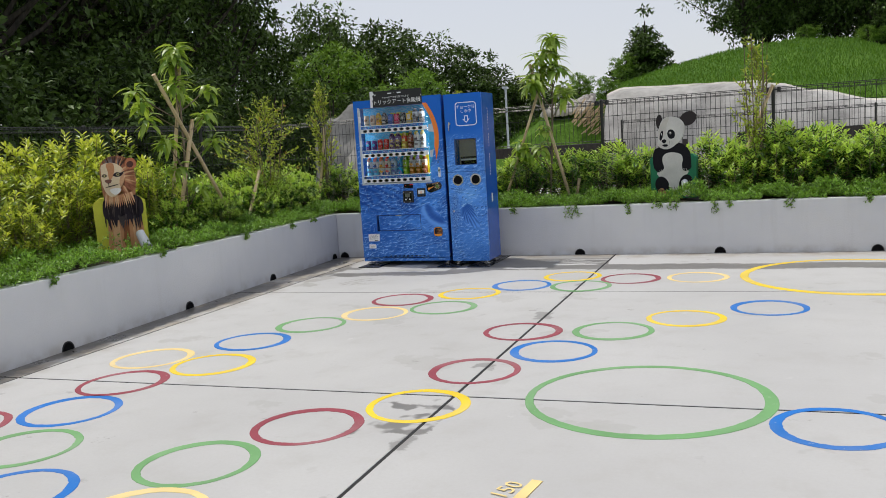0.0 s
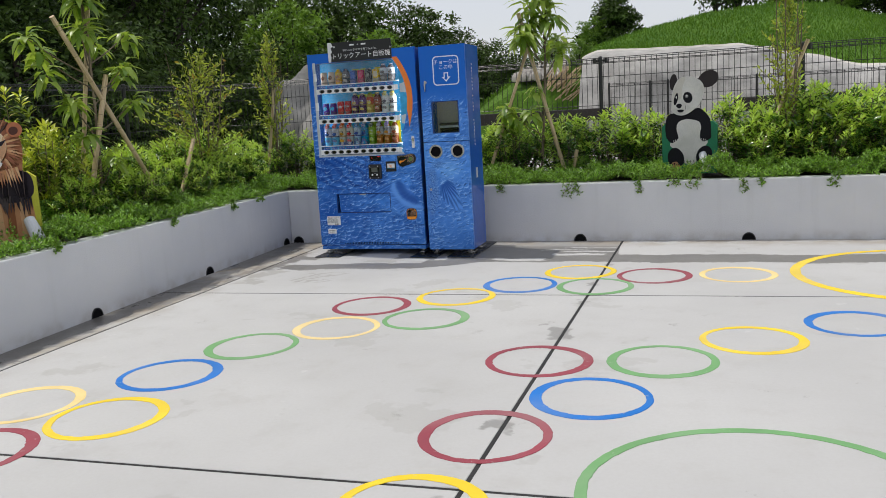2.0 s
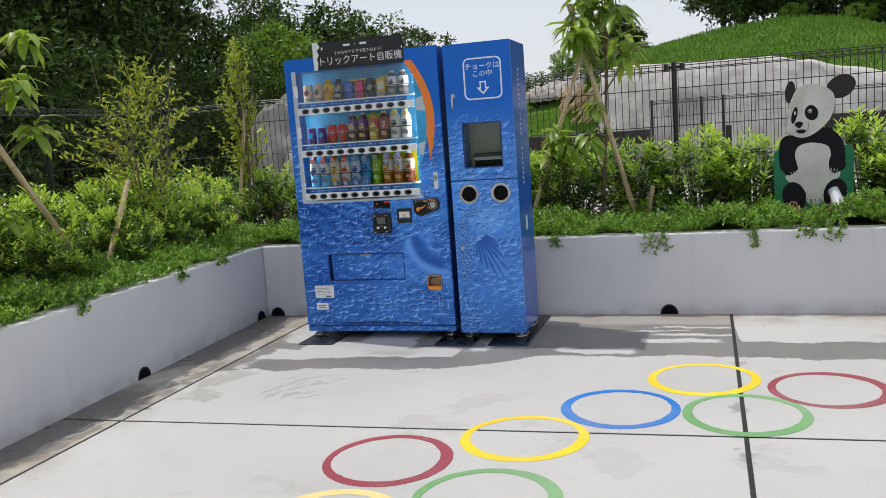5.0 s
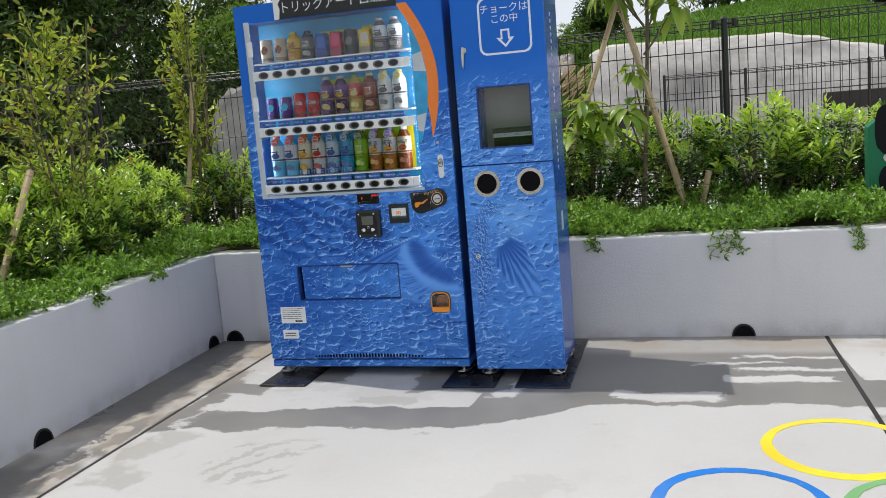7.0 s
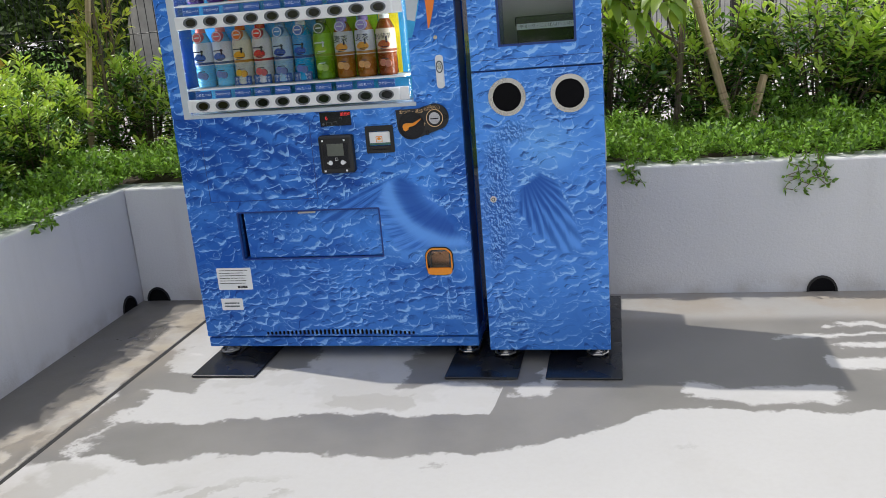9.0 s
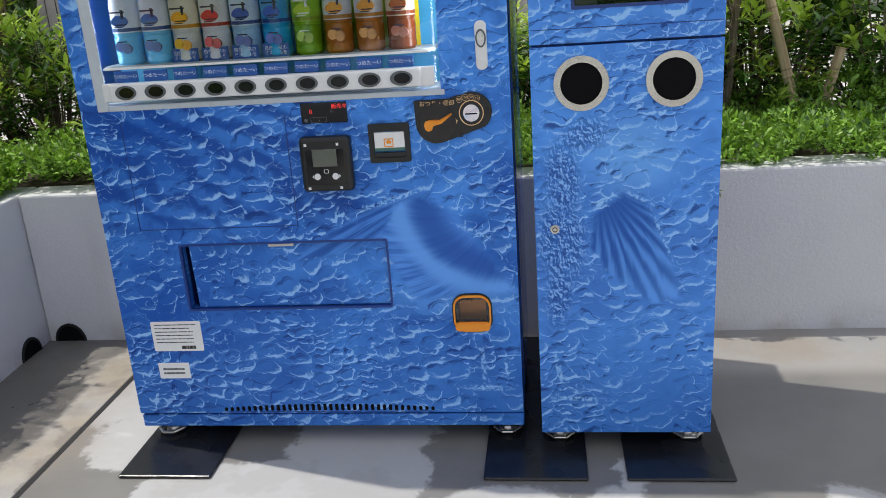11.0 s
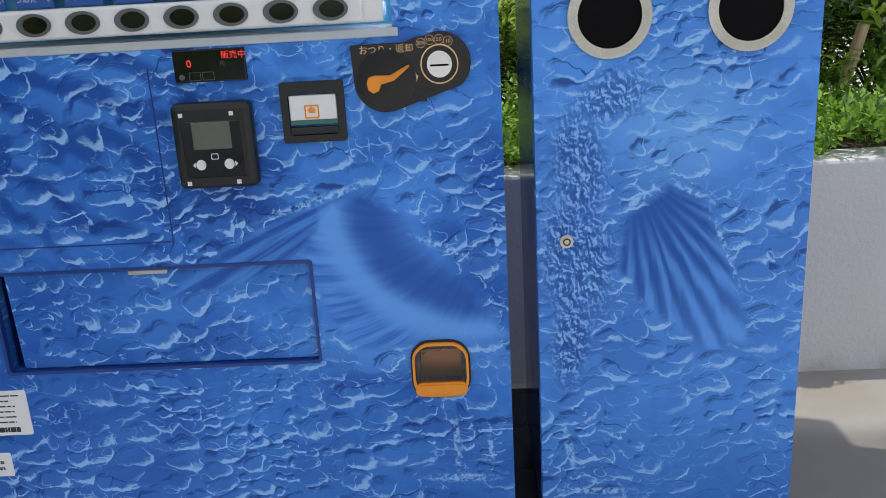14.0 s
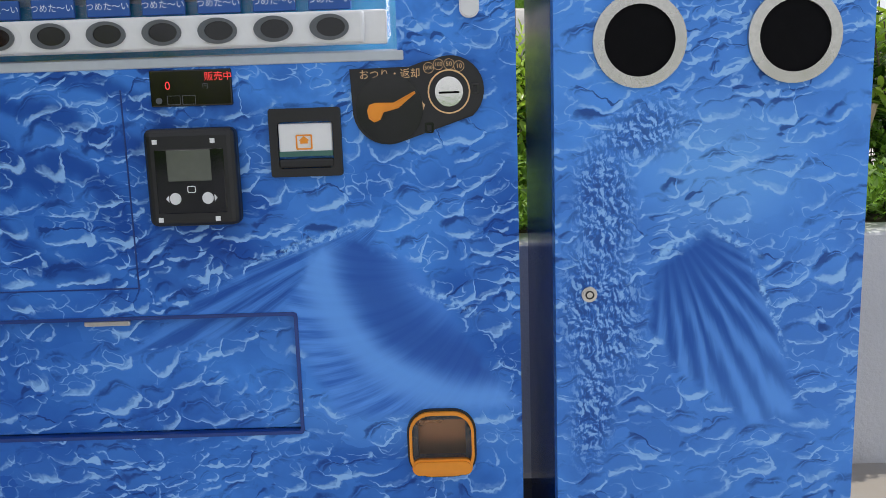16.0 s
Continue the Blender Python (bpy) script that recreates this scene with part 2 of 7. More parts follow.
def wrap_print():
    """Printed film of pale-rimmed blue stones: plain blue at the top, stones and soft fan shapes further down."""
    n = Nodes("stone_print_film")
    p = n.pos()
    x, y, z = n.xyz(p)
    warp = n.vmath("SCALE", n.vmath("SUBTRACT", n.noise(p, 7, 2, 0.5, True), (0.5, 0.5, 0.5)), 0.075)
    warp2 = n.vmath("SCALE", n.vmath("SUBTRACT", n.noise(p, 30, 3, 0.55, True), (0.5, 0.5, 0.5)), 0.027)
    q = n.vmath("ADD", n.vmath("ADD", p, warp), warp2)

    def flat(v):
        vx, _, vz = n.xyz(v)
        c = n.t.nodes.new("ShaderNodeCombineXYZ")
        n.put(c.inputs[0], vx)
        n.put(c.inputs[1], vz)
        return c.outputs[0]

    def pebbles(v, scale):
        """Rounded stones of random height, and how far each place lies from its stone's middle."""
        t = n.t.nodes.new("ShaderNodeTexVoronoi")
        t.voronoi_dimensions, t.feature = "2D", "F1"
        t.inputs["Scale"].default_value = scale
        n.put(t.inputs["Vector"], v)
        tall = n.xyz(t.outputs["Color"])[0]
        return n.math("MULTIPLY", n.span(t.outputs["Distance"], 0.60, 0.22), n.math("ADD", n.math("MULTIPLY", tall, 0.9), 0.25)), tall, t.outputs["Distance"]

    def relief(shift):
        v = flat(n.vmath("MULTIPLY", n.vmath("ADD", q, shift), (0.66, 1.0, 1.15)))
        big, tall, far = pebbles(v, 25.0)
        small, _, far2 = pebbles(n.vmath("ADD", v, (3.7, 1.9, 0.0)), 50.0)
        gate = n.span(n.noise(v, 6.0, 2), 0.42, 0.58, 0.0, 0.8)
        h = n.math("MAXIMUM", big, n.math("MULTIPLY", small, gate))
        return n.math("ADD", h, n.math("MULTIPLY", n.noise(v, 26.0, 4, 0.60), 0.70)), tall, far, far2

    def turned(cx, cz, tilt):
        dx, dz = n.math("SUBTRACT", x, cx), n.math("SUBTRACT", z, cz)
        u = n.math("ADD", n.math("MULTIPLY", dx, math.cos(tilt)), n.math("MULTIPLY", dz, math.sin(tilt)))
        return u, n.math("SUBTRACT", n.math("MULTIPLY", dz, math.cos(tilt)), n.math("MULTIPLY", dx, math.sin(tilt)))

    def oval(cx, cz, rx, rz, tilt=0.0, inner=0.82, outer=1.06):
        u, w = turned(cx, cz, tilt)
        d = n.math("SQRT", n.math("ADD", n.math("POWER", n.math("DIVIDE", u, rx), 2.0), n.math("POWER", n.math("DIVIDE", w, rz), 2.0)))
        return n.span(d, outer, inner)

    def many(shapes):
        out = shapes[0]
        for k in shapes[1:]:
            out = n.math("MAXIMUM", out, k)
        return out

    ragged = n.math("MULTIPLY", n.math("SUBTRACT", n.noise(p, 60, 3), 0.5), 0.020)

    def field(corners, soft=0.012):
        """A convex soft-edged field; its corners run clockwise."""
        depth = None
        for (ax, az), (bx, bz) in zip(corners, corners[1:] + corners[:1]):
            L = math.hypot(bx - ax, bz - az)
            d = n.math("SUBTRACT", n.math("MULTIPLY", n.math("SUBTRACT", x, ax), (bz - az) / L), n.math("MULTIPLY", n.math("SUBTRACT", z, az), (bx - ax) / L))
            depth = d if depth is None else n.math("MINIMUM", depth, d)
        return n.span(n.math("ADD", depth, ragged), -soft * 0.3, soft)

    def polar(cx, cz):
        dx, dz = n.math("SUBTRACT", x, cx), n.math("SUBTRACT", z, cz)
        return n.math("SQRT", n.math("ADD", n.math("MULTIPLY", dx, dx), n.math("MULTIPLY", dz, dz))), n.math("ARCTAN2", dz, dx)

    def spokes(r, a, count, bend):
        c = n.t.nodes.new("ShaderNodeCombineXYZ")
        n.put(c.inputs[0], n.math("MULTIPLY", n.math("ADD", a, n.math("MULTIPLY", r, bend)), count))
        n.put(c.inputs[1], n.math("MULTIPLY", r, 4.0))
        return n.noise(c.outputs[0], 1.0, 4, 0.6)

    low, cell, far, far2 = relief((0.0, 0.0, 0.0))
    edge = n.math("SUBTRACT", low, relief((0.0020, 0.0, -0.0024))[0])
    # pale worn rims, broken along their way
    rim = n.math("MULTIPLY", n.math("MULTIPLY", n.span(far, 0.385, 0.425), n.span(far, 0.485, 0.435)), n.span(n.noise(q, 17.0, 2), 0.40, 0.54))
    rim2 = n.math("MULTIPLY", n.math("MULTIPLY", n.span(far2, 0.36, 0.43), n.span(far2, 0.52, 0.44)), n.span(n.noise(q, 13.0, 2), 0.48, 0.58))
    edge = n.math("ADD", n.math("MULTIPLY", edge, 1.8), n.math("MULTIPLY", n.math("MAXIMUM", rim, rim2), 0.33))
    sweep = field([(-2.303, 0.452), (-2.187, 0.563), (-2.05, 0.638), (-1.875, 0.690), (-1.93, 0.545), (-2.12, 0.520)])
    plume = field([(-2.03, 0.560), (-1.98, 0.655), (-1.872, 0.690), (-1.832, 0.632), (-1.690, 0.553), (-1.680, 0.410), (-1.952, 0.402)], 0.02)
    both = n.math("MAXIMUM", sweep, plume)
    fan = field([(-1.522, 0.534), (-1.512, 0.622), (-1.440, 0.668), (-1.394, 0.646), (-1.350, 0.566), (-1.306, 0.402), (-1.372, 0.385), (-1.478, 0.466)], 0.016)
    neck = many([oval(-1.577, 0.700, 0.046, 0.105, 0.06, 0.45, 1.12), oval(-1.582, 0.555, 0.064, 0.125, 0.05, 0.45, 1.12),
                 oval(-1.592, 0.425, 0.036, 0.105, -0.10, 0.35, 1.15), oval(-1.530, 0.800, 0.075, 0.045, 0.30, 0.30, 1.15)])
    shapes = many([both, fan, neck])
    fade = n.math("MULTIPLY", n.span(z, 1.46, 1.28), n.span(n.noise(p, 3.0, 3), 0.28, 0.62, 0.55, 1.0))
    edge = n.math("MULTIPLY", edge, n.math("MULTIPLY", fade, n.math("SUBTRACT", 1.0, n.math("MULTIPLY", shapes, 0.93))))
    glow = n.noise(n.vmath("MULTIPLY", p, (1.0, 1.0, 1.3)), 3.6, 4, 0.5)
    tone = n.mix(n.span(glow, 0.34, 0.66), (0.014, 0.108, 0.48), (0.070, 0.285, 0.84))
    tone = n.mix(n.span(cell, 0.15, 0.85, 0.0, 0.45), tone, (0.085, 0.300, 0.84))
    tone = n.mix(n.span(n.noise(q, 9.0, 4, 0.55), 0.48, 0.72, 0.0, 0.60), tone, (0.008, 0.075, 0.40))
    tone = n.mix(n.span(x, -2.05, -2.35, 0.0, 0.38), tone, (0.010, 0.085, 0.42))
    tone = n.mix(n.span(x, -1.70, -1.64, 0.0, 0.42), tone, (0.11, 0.34, 0.90))
    # diagonal shade bands below the window
    sway = n.math("ADD", n.math("MULTIPLY", x, 9.0), n.math("ADD", n.math("MULTIPLY", z, 13.0), n.math("MULTIPLY", n.noise(q, 6.0, 3), 3.0)))
    bands = n.math("MULTIPLY", n.span(n.math("SINE", n.math("MULTIPLY", sway, 5.0)), -0.6, 1.0), n.math("MULTIPLY", n.span(z, 0.52, 0.68), n.span(z, 1.00, 0.88)))
    tone = n.mix(n.math("MULTIPLY", n.math("MULTIPLY", bands, n.span(x, -1.95, -2.15)), 0.78), tone, (0.005, 0.055, 0.32))
    tone = n.mix(n.math("MULTIPLY", oval(-2.13, 0.68, 0.10, 0.07, -0.6, 0.1, 1.2), 0.7), tone, (0.005, 0.055, 0.33))
    tone = n.mix(n.span(z, 1.15, 1.5), tone, (0.012, 0.140, 0.60))
    tone = n.mix(n.math("MULTIPLY", n.span(z, 0.45, 0.1), 0.55), tone, (0.030, 0.145, 0.52))
    tone = n.mix(n.math("MULTIPLY", oval(-1.420, 0.755, 0.13, 0.11, 0.2, 0.1, 1.2), 0.65), tone, (0.17, 0.44, 0.93))
    tone = n.mix(n.math("MULTIPLY", oval(-1.850, 0.395, 0.22, 0.05, -0.1, 0.1, 1.3), 0.6), tone, (0.12, 0.36, 0.90))
    # soft fans: a curved dark band with streaks beyond it on one side, a spread of narrow streaks on the other
    r1, a1 = polar(-1.735, 0.662)
    wave = n.math("ADD", r1, n.math("MULTIPLY", n.math("SUBTRACT", n.noise(p, 6.0, 2), 0.5), 0.03))
    band = n.math("MULTIPLY", n.span(wave, 0.115, 0.165), n.span(wave, 0.225, 0.180))
    streak = n.math("MULTIPLY", n.span(spokes(r1, a1, 15.0, 2.0), 0.36, 0.64), n.span(wave, 0.17, 0.25, 0.30, 1.0))
    body = n.mix(streak, (0.030, 0.140, 0.56), (0.11, 0.33, 0.88))
    body = n.mix(n.span(wave, 0.150, 0.10), body, (0.075, 0.255, 0.78))
    body = n.mix(n.math("MULTIPLY", n.math("MULTIPLY", n.span(wave, 0.19, 0.225), n.span(wave, 0.275, 0.235)), 0.9), body, (0.14, 0.38, 0.93))
    body = n.mix(n.math("MULTIPLY", band, 0.72), body, (0.014, 0.080, 0.38))
    tone = n.mix(n.math("MULTIPLY", plume, 0.95), tone, body)
    quill = n.span(spokes(*polar(-1.86, 0.70), 20.0, 0.0), 0.36, 0.62)
    tone = n.mix(n.math("MULTIPLY", n.math("MULTIPLY", sweep, n.math("SUBTRACT", 1.0, plume)), 0.8), tone, n.mix(quill, (0.014, 0.085, 0.40), (0.080, 0.270, 0.78)))
    r2, a2 = polar(-1.500, 0.690)
    comb = n.math("SINE", n.math("ADD", n.math("MULTIPLY", a2, 46.0), n.math("MULTIPLY", spokes(r2, a2, 6.0, 1.0), 9.0)))
    vane = n.math("ADD", n.math("MULTIPLY", comb, n.span(r2, 0.07, 0.16, 0.03, 0.20)), n.math("MULTIPLY", r2, 1.6))
    tone = n.mix(n.math("MULTIPLY", fan, 0.95), tone, n.mix(n.span(vane, 0.0, 0.70), (0.012, 0.085, 0.40), (0.11, 0.33, 0.86)))
    plumage = n.vmath("MULTIPLY", n.vmath("ADD", p, warp2), (1.25, 0.5, 0.85))
    speck = n.math("SUBTRACT", n.noise(plumage, 74.0, 4, 0.65), n.noise(n.vmath("ADD", plumage, (0.0028, 0.0, 0.0034)), 74.0, 4, 0.65))
    down = n.mix(n.span(speck, -0.085, 0.0), (0.004, 0.032, 0.20), (0.022, 0.135, 0.55))
    tone = n.mix(n.math("MULTIPLY", neck, 0.66), tone, n.mix(n.span(speck, 0.0, 0.095), down, (0.36, 0.64, 0.98)))
    col = n.mix(n.span(edge, 0.08, 0.48, 0.0, 0.78), tone, (0.34, 0.62, 1.0))
    col = n.mix(n.span(edge, -0.05, -0.50, 0.0, 0.80), col, (0.006, 0.038, 0.22))
    twig = many([oval(-1.784, 0.223, 0.007, 0.060, 0.0, 0.4, 1.1), oval(-1.727, 0.217, 0.006, 0.034, 0.1, 0.4, 1.1), oval(-1.778, 0.160, 0.078, 0.010, -0.04, 0.4, 1.1),
                 oval(-1.598, 0.227, 0.008, 0.054, 0.2, 0.4, 1.1), oval(-1.550, 0.143, 0.090, 0.008, -0.05, 0.4, 1.1)]
                + [oval(*k, 0.3, 1.1) for k in ((-1.975, 0.662, 0.120, 0.008, 0.30), (-1.790, 0.575, 0.062, 0.009, -0.43), (-1.487, 0.645, 0.046, 0.008, 0.55), (-1.405, 0.650, 0.050, 0.006, -0.5), (-1.355, 0.560, 0.085, 0.005, -1.20))])
    col = n.mix(n.math("MULTIPLY", twig, n.span(n.noise(p, 130.0, 3), 0.42, 0.60, 0.0, 0.9)), col, (0.30, 0.58, 0.97))
    # film: faint creases
    crease = n.noise(n.vmath("MULTIPLY", p, (2.0, 2.0, 14.0)), 2.0, 4)
    n.bump(n.math("ADD", crease, n.math("MULTIPLY", n.noise(p, 90, 2), 0.12)), 0.10, 0.004)
    return n.done(col, n.span(crease, 0.3, 0.7, 0.32, 0.46), 0.0, 0.22)


def leaf_mat(name, dark, light, back=0.4, rough=0.42, old=None, spec=0.45):
    n = Nodes(name)
    r = n.island()
    p = n.pos()
    col = n.mix(n.span(n.math("ADD", n.math("MULTIPLY", r, 0.7), n.math("MULTIPLY", n.noise(p, 2.5, 2), 0.3)), 0.15, 0.85, 0, 1, False), dark, light)
    if old:
        col = n.mix(n.span(r, 0.96, 0.97), col, old)
    n.done(col, rough, 0.0, spec)
    tr = n.t.nodes.new("ShaderNodeBsdfTranslucent")
    n.put(tr.inputs[0], n.mix(0.5, col, (light[0] * 1.5, light[1] * 1.5, light[2] * 0.6)))
    mx = n.t.nodes.new("ShaderNodeMixShader")
    mx.inputs[0].default_value = back
    n.t.links.new(n.bsdf.outputs[0], mx.inputs[1])
    n.t.links.new(tr.outputs[0], mx.inputs[2])
    n.t.links.new(mx.outputs[0], n.out.inputs[0])
    return n.m


def bark(name, dark, light, scale=18.0):
    n = Nodes(name)
    p = n.obj()
    g = n.noise(n.vmath("MULTIPLY", p, (3.0, 3.0, 0.5)), scale, 5, 0.6)
    n.bump(g, 0.5, 0.004)
    return n.done(n.mix(n.span(g, 0.3, 0.7), dark, light), 0.85)


def bamboo():
    n = Nodes("bamboo_pole")
    p = n.obj()
    x, y, z = n.xyz(p)
    g = n.noise(n.vmath("MULTIPLY", p, (60.0, 60.0, 3.0)), 1.0, 4)
    ring = n.math("FRACT", n.math("MULTIPLY", z, 4.2))
    col = n.mix(n.span(g, 0.3, 0.7), (0.42, 0.30, 0.17), (0.68, 0.54, 0.34))
    col = n.mix(n.span(ring, 0.05, 0.0, 0.0, 0.6), col, (0.14, 0.09, 0.05))
    return n.done(col, 0.6)


def rock_mat(name, dark, light):
    n = Nodes(name)
    p = n.pos()
    big, mid = n.noise(p, 0.35, 5, 0.6), n.noise(p, 2.2, 6, 0.65)
    run = n.noise(n.vmath("MULTIPLY", p, (1.6, 1.6, 0.35)), 1.0, 5)
    col = n.mix(n.span(n.math("ADD", n.math("MULTIPLY", big, 0.6), n.math("MULTIPLY", mid, 0.4)), 0.36, 0.62), dark, light)
    col = n.mix(n.span(run, 0.5, 0.72, 0.0, 0.55), col, tuple(c * 0.55 for c in dark))
    n.bump(mid, 0.5, 0.08)
    return n.done(col, 0.9)


def grass_mat(name, dark, light):
    n = Nodes(name)
    p = n.pos()
    a, b, c = n.noise(p, 0.25, 4), n.noise(p, 2.5, 5, 0.7), n.noise(n.vmath("MULTIPLY", p, (1, 1, 0.4)), 14, 4, 0.7)
    k = n.math("ADD", n.math("MULTIPLY", a, 0.4), n.math("ADD", n.math("MULTIPLY", b, 0.3), n.math("MULTIPLY", c, 0.3)))
    n.bump(n.math("ADD", b, c), 0.8, 0.12)
    return n.done(n.mix(n.span(k, 0.36, 0.64), dark, light), 0.9, 0.0, 0.2)


def clear_glass(name, tint=(1, 1, 1), rough=0.0):
    n = Nodes(name)
    tr = n.t.nodes.new("ShaderNodeBsdfTransparent")
    tr.inputs[0].default_value = (*tint, 1)
    gl = n.t.nodes.new("ShaderNodeBsdfGlossy")
    gl.inputs["Roughness"].default_value = rough
    fr = n.t.nodes.new("ShaderNodeFresnel")
    fr.inputs[0].default_value = 1.45
    mx = n.t.nodes.new("ShaderNodeMixShader")
    n.t.links.new(fr.outputs[0], mx.inputs[0])
    n.t.links.new(tr.outputs[0], mx.inputs[1])
    n.t.links.new(gl.outputs[0], mx.inputs[2])
    n.t.links.new(mx.outputs[0], n.out.inputs[0])
    return n.m


def ring_paint(name, colour):
    n = Nodes(name)
    p = n.pos()
    worn = n.noise(p, 26, 5, 0.7)
    col = n.mix(n.span(n.noise(p, 3, 3), 0.3, 0.7), tuple(c * 0.9 for c in colour), tuple(min(1, c * 1.08) for c in colour))
    col = n.mix(n.math("MAXIMUM", n.span(worn, 0.60, 0.74, 0.0, 0.6), n.span(n.noise(p, 1.7, 3), 0.45, 0.75, 0.0, 0.20)), col, (0.52, 0.51, 0.49))
    n.bump(n.noise(p, 70, 3), 0.25, 0.002)
    return n.done(col, 0.7, 0.0, 0.4)


M = {
    "floor": concrete_floor(), "wall": wall_paint(), "wrap": wrap_print(),
    "joint": paint("joint_filler", (0.022, 0.022, 0.023), 0.85, 20, 0.4, 0.4),
    "blue": paint("blue_sheet_metal", (0.014, 0.10, 0.46), 0.16, 8, 0.12, 0.03),
    "deep": paint("dark_blue_edge", (0.010, 0.045, 0.24), 0.35, 8, 0.15, 0.03),
    "black": paint("black_plastic", (0.010, 0.0105, 0.012), 0.45, 40, 0.2, 0.1),
    "gloss": paint("glossy_black_plastic", (0.006, 0.006, 0.008), 0.12, 40, 0.2, 0.02),
    # near-black colour stands in for the shade inside openings and slots
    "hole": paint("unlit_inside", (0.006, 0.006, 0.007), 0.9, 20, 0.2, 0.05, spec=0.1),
    "white": paint("white_plastic", (0.76, 0.77, 0.78), 0.32, 20, 0.04, 0.03),
    "grey": paint("grey_plastic", (0.10, 0.11, 0.12), 0.35, 20, 0.12, 0.05),
    "trim": paint("pale_grey_frame", (0.50, 0.55, 0.60), 0.35, 20, 0.06, 0.03),
    "steel": paint("brushed_steel", (0.56, 0.54, 0.51), 0.30, 60, 0.12, 0.1, 1.0),
    "chrome": paint("chromed_steel", (0.72, 0.72, 0.73), 0.10, 60, 0.06, 0.02, 1.0),
    "orange": paint("orange_plastic", (0.85, 0.30, 0.02), 0.35, 20, 0.06, 0.04),
    "arc": paint("orange_print", (0.86, 0.22, 0.03), 0.35, 8, 0.05, 0.02),
    "smoke": clear_glass("smoked_flap", (0.80, 0.68, 0.58), 0.05),
    "pane": clear_glass("window_pane", (0.97, 0.985, 0.99)),
    "sheet": clear_glass("clear_acrylic", (0.90, 0.92, 0.92), 0.05),
    "rubber": paint("black_rubber_mat", (0.014, 0.015, 0.018), 0.28, 40, 0.25, 0.25),
    "ink": paint("black_ink", (0.03, 0.03, 0.035), 0.6, 20, 0.1, 0.0),
    "label": paint("paper_label", (0.78, 0.79, 0.80), 0.55, 20, 0.03, 0.02),
    "chalkwhite": paint("white_print", (0.74, 0.80, 0.90), 0.45, 20, 0.03, 0.0),
    "gold": paint("pale_orange_print", (0.78, 0.50, 0.25), 0.45, 20, 0.03, 0.0),
    "strip": paint("blue_price_strip", (0.015, 0.09, 0.36), 0.35, 20, 0.06, 0.02),
    "lcd": paint("grey_lcd", (0.12, 0.13, 0.11), 0.2, 20, 0.08, 0.0),
    "tan": paint("fibre_board", (0.40, 0.39, 0.34), 0.7, 20, 0.12, 0.1),
    "fence": paint("dark_brown_fence_coat", (0.020, 0.020, 0.021), 0.4, 30, 0.2, 0.05),
    "beam": paint("dark_brown_beam", (0.030, 0.024, 0.022), 0.6, 6, 0.25, 0.1),
    "soil": paint("planter_soil", (0.055, 0.042, 0.030), 0.95, 20, 0.5, 0.8),
    "path": paint("pale_paving", (0.55, 0.53, 0.50), 0.85, 4, 0.12, 0.2),
    "bamboo": bamboo(),
    "bark": bark("young_bark", (0.10, 0.075, 0.05), (0.24, 0.19, 0.13), 30),
    "trunk": bark("forest_bark", (0.018, 0.014, 0.011), (0.060, 0.048, 0.038), 6),
    "leaf": leaf_mat("shrub_leaf", (0.011, 0.046, 0.010), (0.130, 0.275, 0.045), 0.16, 0.22, (0.22, 0.20, 0.03), 0.7),
    "young": leaf_mat("young_shrub_leaf", (0.22, 0.38, 0.04), (0.56, 0.74, 0.14), 0.40, 0.30, None, 0.5),
    "lime": leaf_mat("lime_shrub_leaf", (0.045, 0.11, 0.014), (0.30, 0.38, 0.050), 0.30, 0.36, (0.40, 0.34, 0.05)),
    "lime_young": leaf_mat("young_lime_leaf", (0.32, 0.42, 0.045), (0.68, 0.72, 0.12), 0.42, 0.36),
    "cover": leaf_mat("ground_cover_leaf", (0.012, 0.055, 0.008), (0.31, 0.54, 0.075), 0.24, 0.42),
    "big": leaf_mat("long_drooping_leaf", (0.10, 0.21, 0.03), (0.38, 0.50, 0.095), 0.42, 0.36),
    "small": leaf_mat("small_tree_leaf", (0.07, 0.14, 0.020), (0.50, 0.58, 0.095), 0.40, 0.38, (0.30, 0.11, 0.04)),
    "forest": leaf_mat("forest_leaf", (0.003, 0.012, 0.003), (0.125, 0.205, 0.048), 0.10, 0.5, None, 0.2),
    "forest_light": leaf_mat("bright_forest_leaf", (0.035, 0.095, 0.014), (0.24, 0.40, 0.07), 0.28, 0.5, None, 0.25),
    "rock": rock_mat("sprayed_concrete_rock", (0.24, 0.235, 0.225), (0.50, 0.49, 0.47)),
    # darker copy of the rock: tree shade on the boulders put into the colour
    "shade_rock": rock_mat("shaded_boulder", (0.16, 0.16, 0.155), (0.34, 0.335, 0.32)),
    "rim": rock_mat("pale_concrete_rim", (0.55, 0.52, 0.46), (0.72, 0.69, 0.62)),
    "stone": rock_mat("heaped_stone", (0.34, 0.31, 0.28), (0.60, 0.57, 0.53)),
    "grass": grass_mat("hill_grass", (0.055, 0.14, 0.014), (0.14, 0.27, 0.032)),
    "blade": leaf_mat("grass_blade", (0.06, 0.156, 0.017), (0.18, 0.336, 0.042), 0.3, 0.6),
    "earth": grass_mat("far_ground", (0.05, 0.08, 0.025), (0.12, 0.14, 0.05)),
    "red_lamp": None,
}
RING = {
    "yellow": ring_paint("yellow_line_paint", (0.86, 0.62, 0.025)),
    "pale": ring_paint("pale_yellow_line_paint", (0.85, 0.66, 0.28)),
    "green": ring_paint("green_line_paint", (0.17, 0.38, 0.15)),
    "red": ring_paint("red_line_paint", (0.30, 0.052, 0.075)),
    "blue": ring_paint("blue_line_paint", (0.006, 0.165, 0.56)),
}
